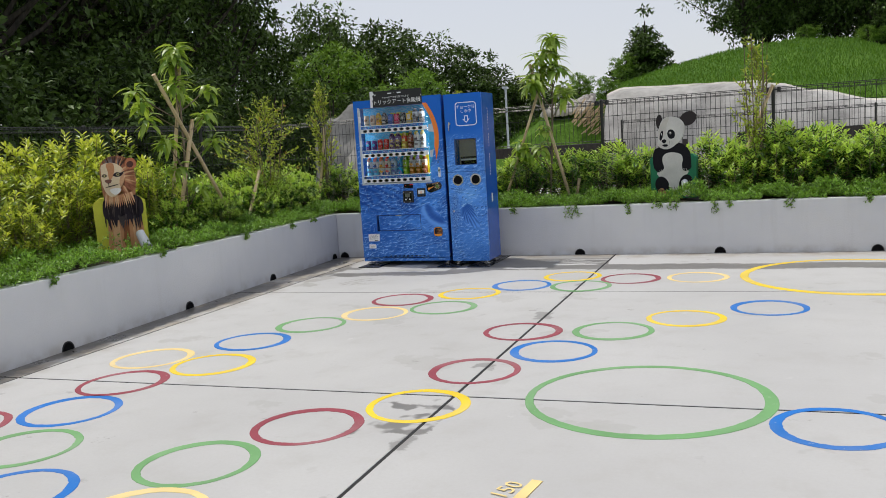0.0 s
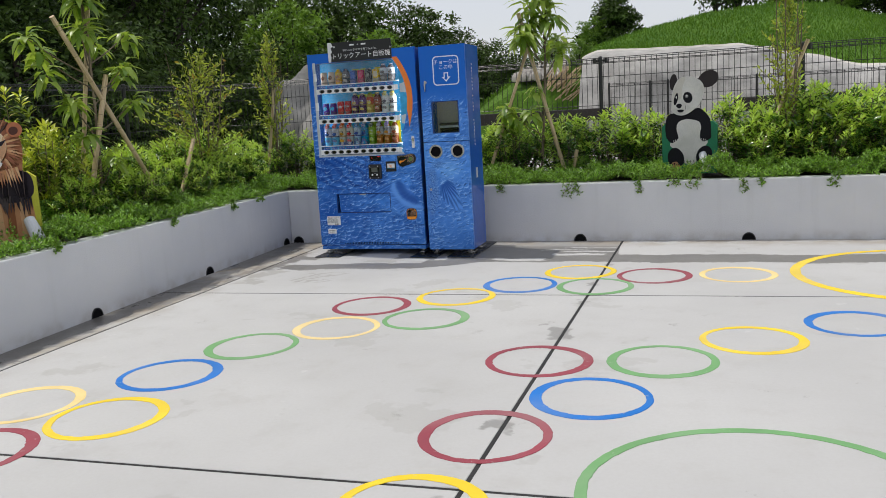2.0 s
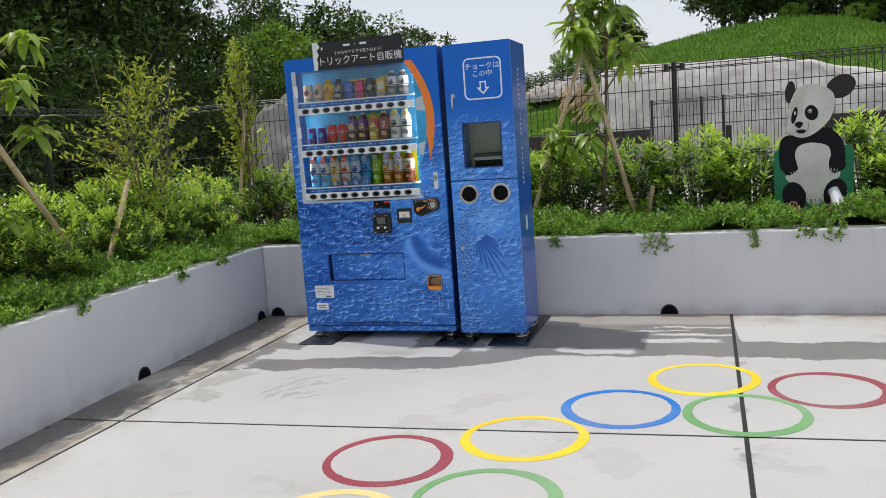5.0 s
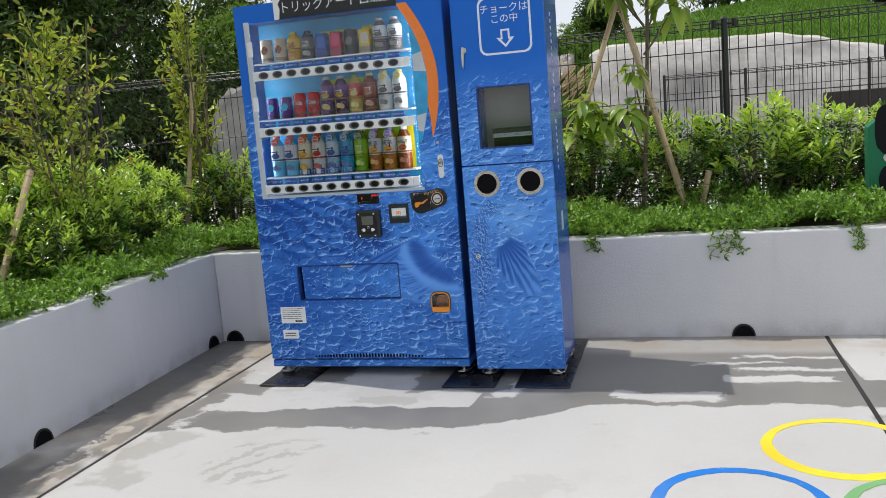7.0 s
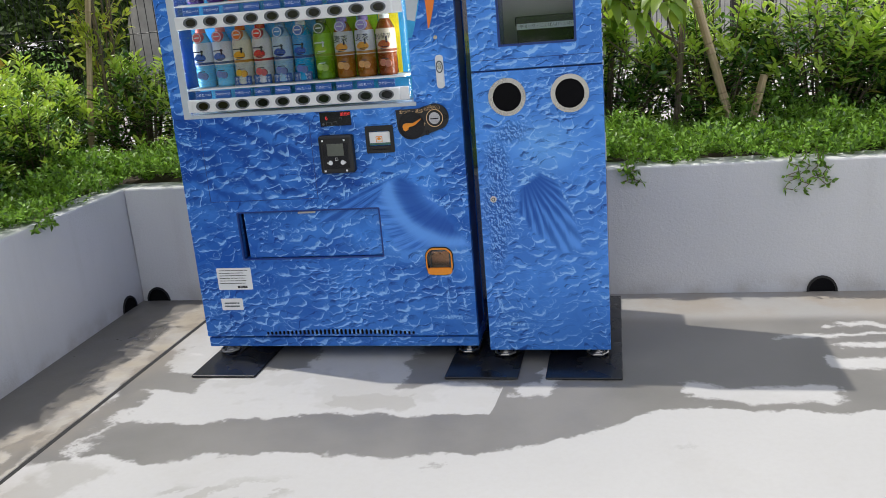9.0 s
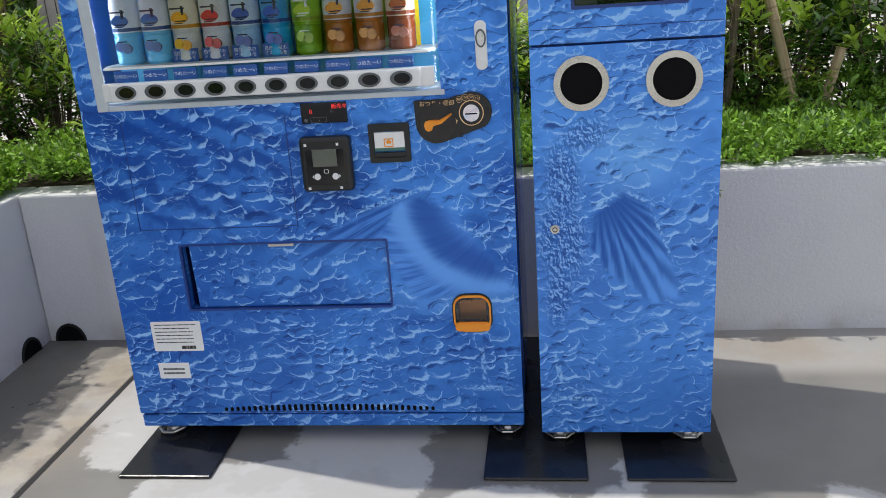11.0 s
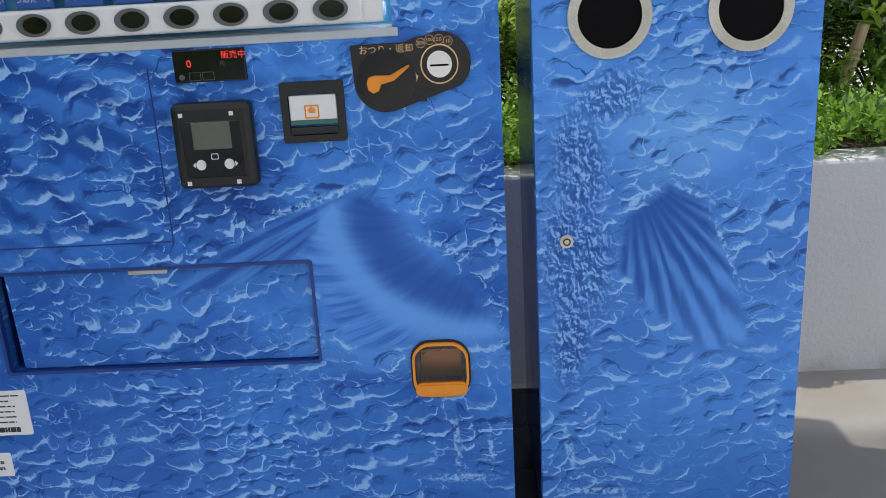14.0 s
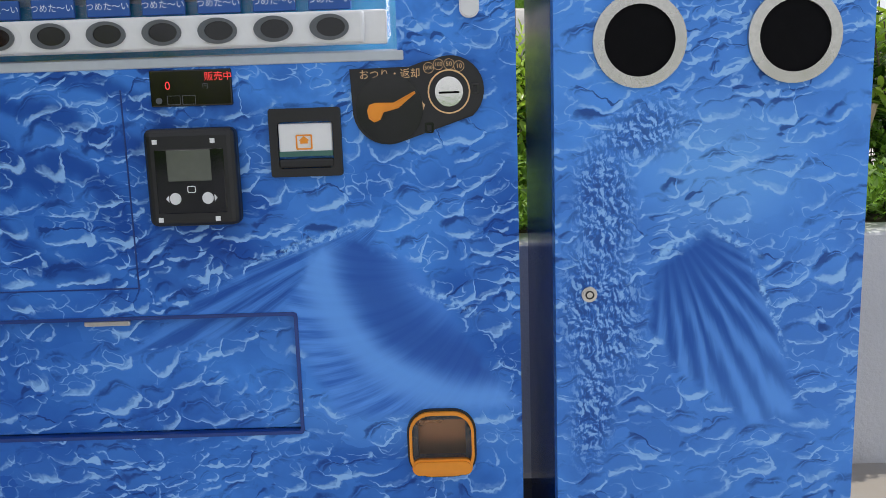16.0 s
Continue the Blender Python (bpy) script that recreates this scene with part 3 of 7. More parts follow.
n_ = Nodes("red_display_digit")
n_.bsdf.inputs["Emission Color"].default_value = (1.0, 0.05, 0.05, 1)
n_.bsdf.inputs["Emission Strength"].default_value = 0.7
M["red_lamp"] = n_.done((0.5, 0.02, 0.02), 0.4)

# ---- building helpers ----
ORIGIN = {}


def thing(name, at, label, category, group="", kind=""):
    """An Empty at the base of a thing; its parts are given in world places."""
    e = new(name)
    e.location = at
    e.empty_display_size = 0.1
    ORIGIN[e] = Vector(at)
    return tagged(e, label, category, group, kind)


def place_mesh(name, me, material, parent=None, label="", origin=None):
    o = Vector(origin) if origin is not None else ORIGIN.get(parent, Vector((0, 0, 0)))
    if parent is None and origin is None:
        o = Vector((0, 0, 0))
    me.transform(Matrix.Translation(-o))
    for m in material if isinstance(material, (list, tuple)) else [material]:
        me.materials.append(m)
    ob = new(name, me)
    if parent is not None:
        ob.parent = parent
    else:
        ob.location = o
    ORIGIN[ob] = o
    if label:
        ob["label"] = label
    return ob


def part(name, bm, material, parent=None, label="", smooth=False, origin=None):
    """Links a bmesh as one mesh object under a thing or a part."""
    bmesh.ops.recalc_face_normals(bm, faces=bm.faces)
    if smooth:
        for f in bm.faces:
            f.smooth = True
        for e in bm.edges:
            if len(e.link_faces) == 2 and e.calc_face_angle(0) > 0.6:
                e.smooth = False
    me = bpy.data.meshes.new(name)
    bm.to_mesh(me)
    bm.free()
    return place_mesh(name, me, material, parent, label, origin)


def add_box(bm, x0, x1, y0, y1, z0, z1, bevel=0.0, seg=2):
    r = bmesh.ops.create_cube(bm, size=1)
    vs = r["verts"]
    for v in vs:
        v.co = Vector(((x0 + x1) / 2 + v.co.x * (x1 - x0), (y0 + y1) / 2 + v.co.y * (y1 - y0), (z0 + z1) / 2 + v.co.z * (z1 - z0)))
    if bevel:
        es = {e for v in vs for e in v.link_edges}
        bmesh.ops.bevel(bm, geom=list(es), offset=bevel, segments=seg, affect="EDGES", profile=0.5)
    return bm


def box(x0, x1, y0, y1, z0, z1, bevel=0.0, seg=2):
    return add_box(bmesh.new(), x0, x1, y0, y1, z0, z1, bevel, seg)


def add_rod(bm, a, b, r0, r1=None, n=8, bend=None, steps=1):
    """A tapered rod from a to b, bowed by the vector bend."""
    a, b = Vector(a), Vector(b)
    r1 = r0 if r1 is None else r1
    rings = []
    for k in range(steps + 1):
        f = k / steps
        c = a.lerp(b, f) + (Vector(bend) * math.sin(math.pi * f) if bend else Vector((0, 0, 0)))
        q = (b - a).to_track_quat("Z", "Y")
        rings.append([bm.verts.new(c + q @ Vector(((r0 + (r1 - r0) * f) * math.cos(t), (r0 + (r1 - r0) * f) * math.sin(t), 0))) for t in (2 * math.pi * i / n for i in range(n))])
    for p, s in zip(rings, rings[1:]):
        for i in range(n):
            bm.faces.new((p[i], p[(i + 1) % n], s[(i + 1) % n], s[i]))
    bm.faces.new(rings[0][::-1])
    bm.faces.new(rings[-1])
    return bm


def rod(a, b, r0, r1=None, n=8, bend=None, steps=1):
    return add_rod(bmesh.new(), a, b, r0, r1, n, bend, steps)


def outline(points, y0, y1, bevel=0.0):
    """A plate with an outline of (x, z) points, from y0 (front) to y1."""
    bm = bmesh.new()
    f = bm.faces.new([bm.verts.new((x, y0, z)) for x, z in points])
    r = bmesh.ops.extrude_face_region(bm, geom=[f])
    for v in r["geom"]:
        if isinstance(v, bmesh.types.BMVert):
            v.co.y = y1
    if bevel:
        es = [e for e in bm.edges if all(abs(v.co.y - y0) < 1e-6 for v in e.verts)]
        bmesh.ops.bevel(bm, geom=es, offset=bevel, segments=2, affect="EDGES")
    return bm


def rounded(x0, x1, z0, z1, r, n=5):
    pts = []
    for cx, cz, t0 in ((x1 - r, z1 - r, 0), (x0 + r, z1 - r, 90), (x0 + r, z0 + r, 180), (x1 - r, z0 + r, 270)):
        for k in range(n + 1):
            t = radians(t0 + 90 * k / n)
            pts.append((cx + r * math.cos(t), cz + r * math.sin(t)))
    return pts


def ellipse(cx, cz, rx, rz, n=28, t0=0, t1=360):
    m = n if t1 - t0 == 360 else n + 1
    return [(cx + rx * math.cos(radians(t0 + (t1 - t0) * k / n)), cz + rz * math.sin(radians(t0 + (t1 - t0) * k / n))) for k in range(m)]


def band_plate(outer, inner, y0, y1):
    """A flat band between two outlines with equal numbers of (x, z) points."""
    bm = bmesh.new()
    n = len(outer)
    loops = [[bm.verts.new((x, y, z)) for x, z in pts] for pts, y in ((outer, y0), (inner, y0), (inner, y1), (outer, y1))]
    for a, b in ((0, 1), (1, 2), (2, 3), (3, 0)):
        for i in range(n):
            j = (i + 1) % n
            bm.faces.new((loops[a][i], loops[a][j], loops[b][j], loops[b][i]))
    return bm


def cut_plate(x0, x1, z0, z1, y0, y1, holes):
    """A plate in the xz plane with rectangular openings through it."""
    xs = sorted({x0, x1, *[h[0] for h in holes], *[h[1] for h in holes]})
    zs = sorted({z0, z1, *[h[2] for h in holes], *[h[3] for h in holes]})
    bm = bmesh.new()
    grid = {}

    def vert(x, y, z):
        k = (round(x, 5), y, round(z, 5))
        if k not in grid:
            grid[k] = bm.verts.new((x, y, z))
        return grid[k]

    def full(i, j):
        if not (0 <= i < len(xs) - 1 and 0 <= j < len(zs) - 1):
            return False
        cx, cz = (xs[i] + xs[i + 1]) / 2, (zs[j] + zs[j + 1]) / 2
        return not any(h[0] < cx < h[1] and h[2] < cz < h[3] for h in holes)

    for i in range(len(xs) - 1):
        for j in range(len(zs) - 1):
            if not full(i, j):
                continue
            a, b, c, d = xs[i], xs[i + 1], zs[j], zs[j + 1]
            for y in (y0, y1):
                bm.faces.new((vert(a, y, c), vert(b, y, c), vert(b, y, d), vert(a, y, d)))
            for di, dj, (p, q) in ((-1, 0, ((a, c), (a, d))), (1, 0, ((b, c), (b, d))), (0, -1, ((a, c), (b, c))), (0, 1, ((a, d), (b, d)))):
                if not full(i + di, j + dj):
                    bm.faces.new((vert(p[0], y0, p[1]), vert(q[0], y0, q[1]), vert(q[0], y1, q[1]), vert(p[0], y1, p[1])))
    return bm


def lettering(name, body, x, z, size, y, material, parent, align="CENTER", stretch=1.0, tilt=0.0):
    """Flat lettering on a face that looks along -y, its middle at (x, z)."""
    c = bpy.data.curves.new(name, "FONT")
    c.body, c.size, c.align_x, c.align_y, c.resolution_u = body, size, align, "CENTER", 2
    ob = bpy.data.objects.new(name, c)
    scene.collection.objects.link(ob)
    bpy.context.view_layer.update()
    me = bpy.data.meshes.new_from_object(ob.evaluated_get(bpy.context.evaluated_depsgraph_get()))
    bpy.data.objects.remove(ob)
    bpy.data.curves.remove(c)
    me.materials.clear()
    me.transform(Matrix.Translation((x, y, z)) @ Matrix.Rotation(radians(tilt), 4, "Y") @ Matrix.Rotation(radians(90), 4, "X") @ Matrix.Diagonal((stretch, 1, 1, 1)))
    return place_mesh(name, me, material, parent)


def bars(rows, x0, x1, z_top, pitch, height, y, material, parent, seed):
    """Rows of plain bars that stand for lines of small print."""
    rng = random.Random(seed)
    bm = bmesh.new()
    for k in range(rows):
        z = z_top - k * pitch
        x = x0
        end = x1 - rng.random() * 0.25 * (x1 - x0)
        while x < end:
            w = min((0.06 + 0.16 * rng.random()) * (x1 - x0), end - x)
            add_box(bm, x, x + w, y, y + 0.0006, z - height, z)
            x += w + 0.02 * (x1 - x0)
    return part("print_bar", bm, material, parent)


def unit(v):
    return v / np.maximum(np.linalg.norm(v, axis=1, keepdims=True), 1e-9)


def leaves_mesh(name, pos, along, up, length, width, fold=0.25, droop=0.0, long=False):
    """Many leaves in one mesh: each a folded blade from pos along its way."""
    along = unit(along)
    side = unit(np.cross(along, up))
    nrm = unit(np.cross(side, along))
    L, W = length[:, None], width[:, None]
    if long:
        cols = [pos, pos + along * L * 0.35 + side * W * 0.5 + nrm * W * fold, pos + along * L * 0.35 - side * W * 0.5 + nrm * W * fold, pos + along * L * 0.38,
                pos + along * L * 0.75 + side * W * 0.36 + nrm * (W * fold * 0.7) - nrm * L * droop * 0.5, pos + along * L * 0.75 - side * W * 0.36 + nrm * (W * fold * 0.7) - nrm * L * droop * 0.5,
                pos + along * L * 0.75 - nrm * L * droop * 0.5, pos + along * L * 0.97 - nrm * L * droop]
        tri = np.array([(0, 1, 3), (0, 3, 2), (1, 4, 3), (4, 6, 3), (3, 6, 2), (6, 5, 2), (4, 7, 6), (6, 7, 5)])
    else:
        cols = [pos, pos + along * L * 0.5 + side * W * 0.5 + nrm * W * fold, pos + along * L - nrm * L * droop, pos + along * L * 0.5 - side * W * 0.5 + nrm * W * fold]
        tri = np.array([(0, 1, 2), (0, 2, 3)])
    k, n = len(cols), len(pos)
    verts = np.stack(cols, 1).reshape(-1, 3)
    faces = (tri[None] + (np.arange(n) * k)[:, None, None]).reshape(-1, 3)
    me = bpy.data.meshes.new(name)
    me.vertices.add(len(verts))
    me.vertices.foreach_set("co", verts.astype(np.float32).ravel())
    me.loops.add(faces.size)
    me.loops.foreach_set("vertex_index", faces.astype(np.int32).ravel())
    me.polygons.add(len(faces))
    me.polygons.foreach_set("loop_start", np.arange(0, faces.size, 3, dtype=np.int32))
    me.update(calc_edges=True)
    me.validate()
    return me


# ---- ground, slabs, planter walls ----
WALL_X, WALL_Y, WALL_TOP = -3.400, 9.985, 0.536
WALL_SKEW = -0.044   # the left wall runs slightly askew


HILL = ((-9.4, -7.0, -4.5, -2.2, 0.3, 2.8, 5.0, 6.6, 10.0, 16.0), (0.0, 1.7, 3.50, 4.10, 4.55, 4.80, 4.55, 4.0, 3.4, 3.0))


def ground_height(x, y):
    """Flat yard, then the rise of the grass hill at the back."""
    if y < 23:
        return -0.04
    rise = min(1.0, (y - 23) / 17)
    bank = 2.02 * max(0.0, min(1.0, (x + 7.0) / 2.9)) * max(0.0, min(1.0, (y - 23.0) / 0.9)) * max(0.0, min(1.0, (1.0 - x) / 3.0))
    return -0.04 + max(bank, float(np.interp(x, *HILL)) * rise ** 0.75) + 0.18 * noise.noise((x * 0.25, y * 0.25, 0))


bm = bmesh.new()
xs = [-400, -150, -60, -30, -20] + [-14 + 0.75 * k for k in range(60)] + [40, 60, 150, 400]
ys = [-400, -150, -40, -10, 5, 15, 20] + [23 + 0.75 * k for k in range(42)] + [60, 90, 200, 600]
rows = [[bm.verts.new((x, y, ground_height(x, y))) for x in xs] for y in ys]
for a, b in zip(rows, rows[1:]):
    for i in range(len(xs) - 1):
        bm.faces.new((a[i], a[i + 1], b[i + 1], b[i]))
part("ground", bm, M["grass"], smooth=True)
tagged(bpy.data.objects["ground"], "green grass ground rising into a hill behind the enclosure", "ground", kind="structure")

part("paving", box(-14, 14, 11.75, 22.2, -0.03, 0.02), M["path"])
tagged(bpy.data.objects["paving"], "pale concrete paving behind the mesh fence", "paving", kind="structure")

floor = thing("floor", (0, 6, 0), "pale grey concrete yard floor of large slabs with black joints", "floor", kind="structure")
part("joint_bed", box(-3.55, 9.1, -7.3, 10.1, -0.035, -0.0028), M["joint"], floor, "black joint filler")
JX = [-3.50, -2.945, -0.022, 2.90, 5.82, 8.95]
JY = [-7.2, -4.2, -1.2, 1.80, 4.795, 7.755, 10.05]
SKEW = [0.0, 0.0, 0.01, 0.02, 0.023, 0.032, 0.0]
for i in range(len(JX) - 1):
    for j in range(len(JY) - 1):
        g = 0.0095
        bm = bmesh.new()
        add_box(bm, 0, 1, 0, 1, -0.03, 0.0)
        for v in bm.verts:
            x = JX[i] + g if v.co.x < 0.5 else JX[i + 1] - g
            jj = j if v.co.y < 0.5 else j + 1
            v.co = Vector((x, JY[jj] + SKEW[jj] * x + (g if jj == j else -g), v.co.z))
        bmesh.ops.bevel(bm, geom=[e for e in bm.edges if all(v.co.z > -0.01 for v in e.verts)], offset=0.0018, segments=1, affect="EDGES")
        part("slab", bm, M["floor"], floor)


def planter_wall(name, x0, x1, y0, y1, label):
    w = thing(name, ((x0 + x1) / 2, (y0 + y1) / 2, 0), label, "planter wall", kind="structure")
    bm = box(x0, x1, y0, y1, -0.03, WALL_TOP, 0.008)
    if x1 - x0 < 1:
        for v in bm.verts:
            v.co.x += WALL_SKEW * (v.co.y - WALL_Y)
    part("rendered_face", bm, M["wall"], w)
    return w


def left_face(y):
    """The left wall's inner face at y."""
    return WALL_X + WALL_SKEW * (y - WALL_Y)


left_wall = planter_wall("wall_left", WALL_X - 0.14, WALL_X, -7.0, WALL_Y + 0.14, "low white rendered planter wall with drain holes")
back_wall = planter_wall("wall_back", WALL_X + 0.002, 9.0, WALL_Y, WALL_Y + 0.14, "low white rendered planter wall with drain holes and trailing plants")


def drain(parent, at, facing):
    """A half-round drain opening at a wall's foot; its throat is a flat face coloured dark as unlit depth."""
    bm = bmesh.new()
    pts = [(0.058 * math.cos(radians(t)), 0.066 * math.sin(radians(t))) for t in range(0, 181, 15)]
    lip = [(0.050 * math.cos(radians(t)), 0.057 * math.sin(radians(t))) for t in range(0, 181, 15)]
    m = Matrix.Translation(at) @ Matrix.Rotation(radians(facing), 4, "Z")
    loops = [[bm.verts.new(m @ Vector((x, d, z))) for x, z in q] for q, d in ((pts, 0.0), (pts, -0.006), (lip, -0.006), (lip, 0.0))]
    for a, b in zip(loops, loops[1:]):
        for k in range(len(a) - 1):
            bm.faces.new((a[k], a[k + 1], b[k + 1], b[k]))
    d = part("drain_hole", bm, M["black"], parent, "black half-round drain opening")
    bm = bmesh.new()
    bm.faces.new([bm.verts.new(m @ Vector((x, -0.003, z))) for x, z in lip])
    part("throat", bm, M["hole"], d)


for x in (-3.315, -0.41, 1.06, 2.53, 4.0, 5.45):
    drain(back_wall, (x, WALL_Y, 0.001), 0)
for y in (2.44, 3.92, 5.40, 6.88, 8.36, 9.86):
    drain(left_wall, (left_face(y) + 0.001, y, 0.001), 90)

# soil in the planters
for name, x0, x1, y0, y1 in (("soil_left", -5.15, WALL_X - 0.10, -7.0, 11.42), ("soil_back", WALL_X - 0.14, 9.0, WALL_Y + 0.142, 11.42)):
    bm = bmesh.new()
    nx, ny = max(3, int((x1 - x0) / 0.25)), max(3, int((y1 - y0) / 0.25))
    g = [[bm.verts.new((x0 + (x1 - x0) * i / nx, y0 + (y1 - y0) * j / ny, 0.485 + 0.03 * noise.noise((x0 + i * 0.4, y0 + j * 0.4, 1)) * (0 < i < nx and 0 < j < ny))) for i in range(nx + 1)] for j in range(ny + 1)]
    if name == "soil_left":
        for v in bm.verts:
            v.co.x += WALL_SKEW * (v.co.y - WALL_Y) * (v.co.x - x0) / (x1 - x0)
    for a, b in zip(g, g[1:]):
        for i in range(nx):
            bm.faces.new((a[i], a[i + 1], b[i + 1], b[i]))
    r = bmesh.ops.extrude_face_region(bm, geom=list(bm.faces))
    for v in r["geom"]:
        if isinstance(v, bmesh.types.BMVert):
            v.co.z = -0.03
    tagged(part(name, bm, M["soil"]), "dark planting soil inside the raised planter", "soil", kind="structure")


# ---- painted rings ----
def ring(colour, x, y, outer=0.27, width=0.042, squash=1.0, seed=0):
    """A hand-painted circle line, a little uneven in width."""
    rng = random.Random(seed)
    ph = [rng.random() * 6.28 for _ in range(4)]
    bm = bmesh.new()
    n = 72 if outer < 0.5 else 128
    loops = [[], [], [], []]
    for k in range(n):
        t = 2 * math.pi * k / n
        w = width * (1 + 0.22 * math.sin(t + ph[0]) + 0.08 * math.sin(3 * t + ph[1]) + 0.05 * rng.uniform(-1, 1))
        ro = outer * (1 + 0.012 * math.sin(2 * t + ph[2])) + 0.0015 * rng.uniform(-1, 1)
        for q, (r, z) in enumerate(((ro, 0.0008), (ro - 0.002, 0.0022), (ro - w, 0.0022), (ro - w - 0.002, 0.0008))):
            loops[q].append(bm.verts.new((x + r * math.cos(t), y + r * math.sin(t), z)))
    for a, b in zip(loops, loops[1:]):
        for k in range(n):
            bm.faces.new((a[k], a[(k + 1) % n], b[(k + 1) % n], b[k]))
    words = {"pale": "pale yellow", "yellow": "bright yellow", "green": "leaf green", "red": "dark red", "blue": "strong blue"}[colour]
    size = "large" if outer > 0.5 else "small"
    ob = part("painted_ring", bm, RING[colour], origin=(x, y, 0.001))
    tagged(ob, f"{size} {words} ring painted on the concrete floor", "floor marking", "rings painted on the floor")


for k, (c, x, y) in enumerate((
        ("blue", -2.02, 4.214), ("red", -2.117, 4.734), ("pale", -2.349, 5.28), ("yellow", -1.802, 5.192), ("blue", -1.902, 5.798),
        ("green", -1.743, 6.349), ("pale", -1.412, 6.784), ("red", -1.412, 7.351), ("green", -0.923, 7.046), ("yellow", -0.91, 7.652),
        ("blue", -0.552, 8.06), ("yellow", -0.189, 8.534), ("green", -0.011, 8.029), ("red", 0.367, 8.407), ("pale", 0.941, 8.471),
        ("blue", 1.523, 7.159), ("yellow", 0.98, 6.769), ("green", 0.546, 6.343), ("red", -0.055, 6.274), ("blue", 0.275, 5.772),
        ("red", -0.072, 5.279), ("yellow", -0.15, 4.619), ("red", -0.567, 4.227), ("green", -0.812, 3.70), ("green", -1.80, 3.685),
        ("blue", -1.39, 3.232), ("pale", -0.70, 3.18), ("blue", 1.775, 4.625))):
    ring(c, x, y, seed=k)
ring("red", -2.45, 3.86, seed=40)
ring("green", 0.950, 4.92, 0.597, 0.05, seed=41)
ring("yellow", 2.22, 8.55, 0.92, 0.06, seed=42)

mark = thing("distance_mark", (0.62, 3.72, 0), "pale yellow distance line with painted figures on the floor", "floor marking")
bm = box(-0.022, 0.022, -0.26, 0.13, 0.001, 0.0045)
bm.transform(Matrix.Translation((0.655, 3.68, 0)) @ Matrix.Rotation(radians(-8), 4, "Z"))
part("line", bm, RING["pale"], mark)
num = lettering("figures", "150", 0, 0, 0.105, 0, RING["pale"], None)
num.data.transform(Matrix.Translation((0.585, 3.70, 0.0045)) @ Matrix.Rotation(radians(74), 4, "Z") @ Matrix.Rotation(radians(-90), 4, "X"))
num.data.transform(Matrix.Translation((-0.62, -3.72, 0)))
num.parent = mark


# ---- vending machine ----
FY = 9.30
vm = thing("vending_machine", (-2.19, 9.65, 0.0), "blue drinks vending machine wrapped in stone-print film, stocked and switched on", "vending machine")
X0, X1, ZB, ZT = -2.716, -1.689, 0.049, 1.825
WIN = (-2.658, -1.845, 0.912, 1.742)
SLOT = (-2.525, -2.003, 0.390, 0.561)
RET = (-1.850, -1.758, 0.325, 0.413)
RET_HOLE = (-1.838, -1.770, 0.337, 0.401)
part("cabinet", cut_plate(X0, X1, ZB, ZT, FY + 0.16, 9.94, []), M["blue"], vm, "blue painted steel cabinet")
door = part("door", cut_plate(X0, X1, 0.092, ZT, FY, FY + 0.03, [WIN, SLOT, RET_HOLE]), M["wrap"], vm, "front door in printed film")
part("door_side", cut_plate(X0 + 0.004, X1 - 0.004, 0.096, ZT - 0.004, FY + 0.03, FY + 0.155, [WIN, SLOT, RET_HOLE]), M["deep"], vm)
part("kick_panel", box(X0, X1, FY + 0.006, FY + 0.16, ZB, 0.084, 0.003), M["wrap"], vm)
# display: back panel, side cheeks, curved printed border
part("display_back", box(WIN[0] - 0.02, WIN[1] + 0.02, FY + 0.125, FY + 0.135, WIN[2] - 0.01, WIN[3] + 0.01), paint("cyan_display_card", (0.03, 0.38, 0.72), 0.5, 3, 0.2, 0.02), vm, "sky-blue display back panel")
part("display_floor", box(WIN[0], WIN[1], FY + 0.02, FY + 0.125, WIN[2], WIN[2] + 0.006), M["trim"], vm)
for nm, x0, x1, z0, z1 in (("frame_side", WIN[0] - 0.012, WIN[0] + 0.016, WIN[2] - 0.010, WIN[3] + 0.006), ("frame_foot", WIN[0] + 0.0165, WIN[1] + 0.008, WIN[2] - 0.010, WIN[2] + 0.003)):
    part(nm, box(x0, x1, FY - 0.003, FY + 0.004, z0, z1, 0.002), M["trim"], vm, "pale grey window frame")
pane = part("window_pane", box(WIN[0], WIN[1], FY + 0.006, FY + 0.009, WIN[2], WIN[3]), M["pane"], vm, "clear glass display window")
pane.visible_shadow = False
for z in (1.62, 1.36):
    part("hinge", box(WIN[0] - 0.004, WIN[0] + 0.022, FY - 0.006, FY + 0.004, z - 0.035, z + 0.035, 0.003), M["white"], vm)


def arc_x(z, inset=0.0):
    """The curved right-hand border of the display print."""
    f = (z - 1.40) / 0.52
    return -1.730 - inset - 0.20 * f * f * (1.35 if f > 0 else 0.9)


zs = [1.12 + (1.742 - 1.12) * k / 24 for k in range(25)]
part("printed_field", outline([(max(arc_x(z, 0.050), WIN[1] + 0.004), z) for z in zs] + [(WIN[1] + 0.001, z) for z in reversed(zs)], FY - 0.0012, FY + 0.001),
     paint("sky_blue_print", (0.035, 0.36, 0.68), 0.35, 5, 0.25, 0.02), vm, "sky-blue printed field")
for z0, z1 in ((1.44, 1.53), (1.17, 1.255)):
    part("white_field", outline([(arc_x(z0, 0.052), z0), (arc_x(z1, 0.052), z1), (WIN[1] + 0.002, z1 - 0.012), (WIN[1] + 0.002, z0 + 0.006)], FY - 0.0024, FY + 0.0005), M["trim"], vm)
zs = [1.145 + (1.752 - 1.145) * k / 24 for k in range(25)]
taper = [0.050 * min(1.0, (z - 1.135) / 0.16) for z in zs]
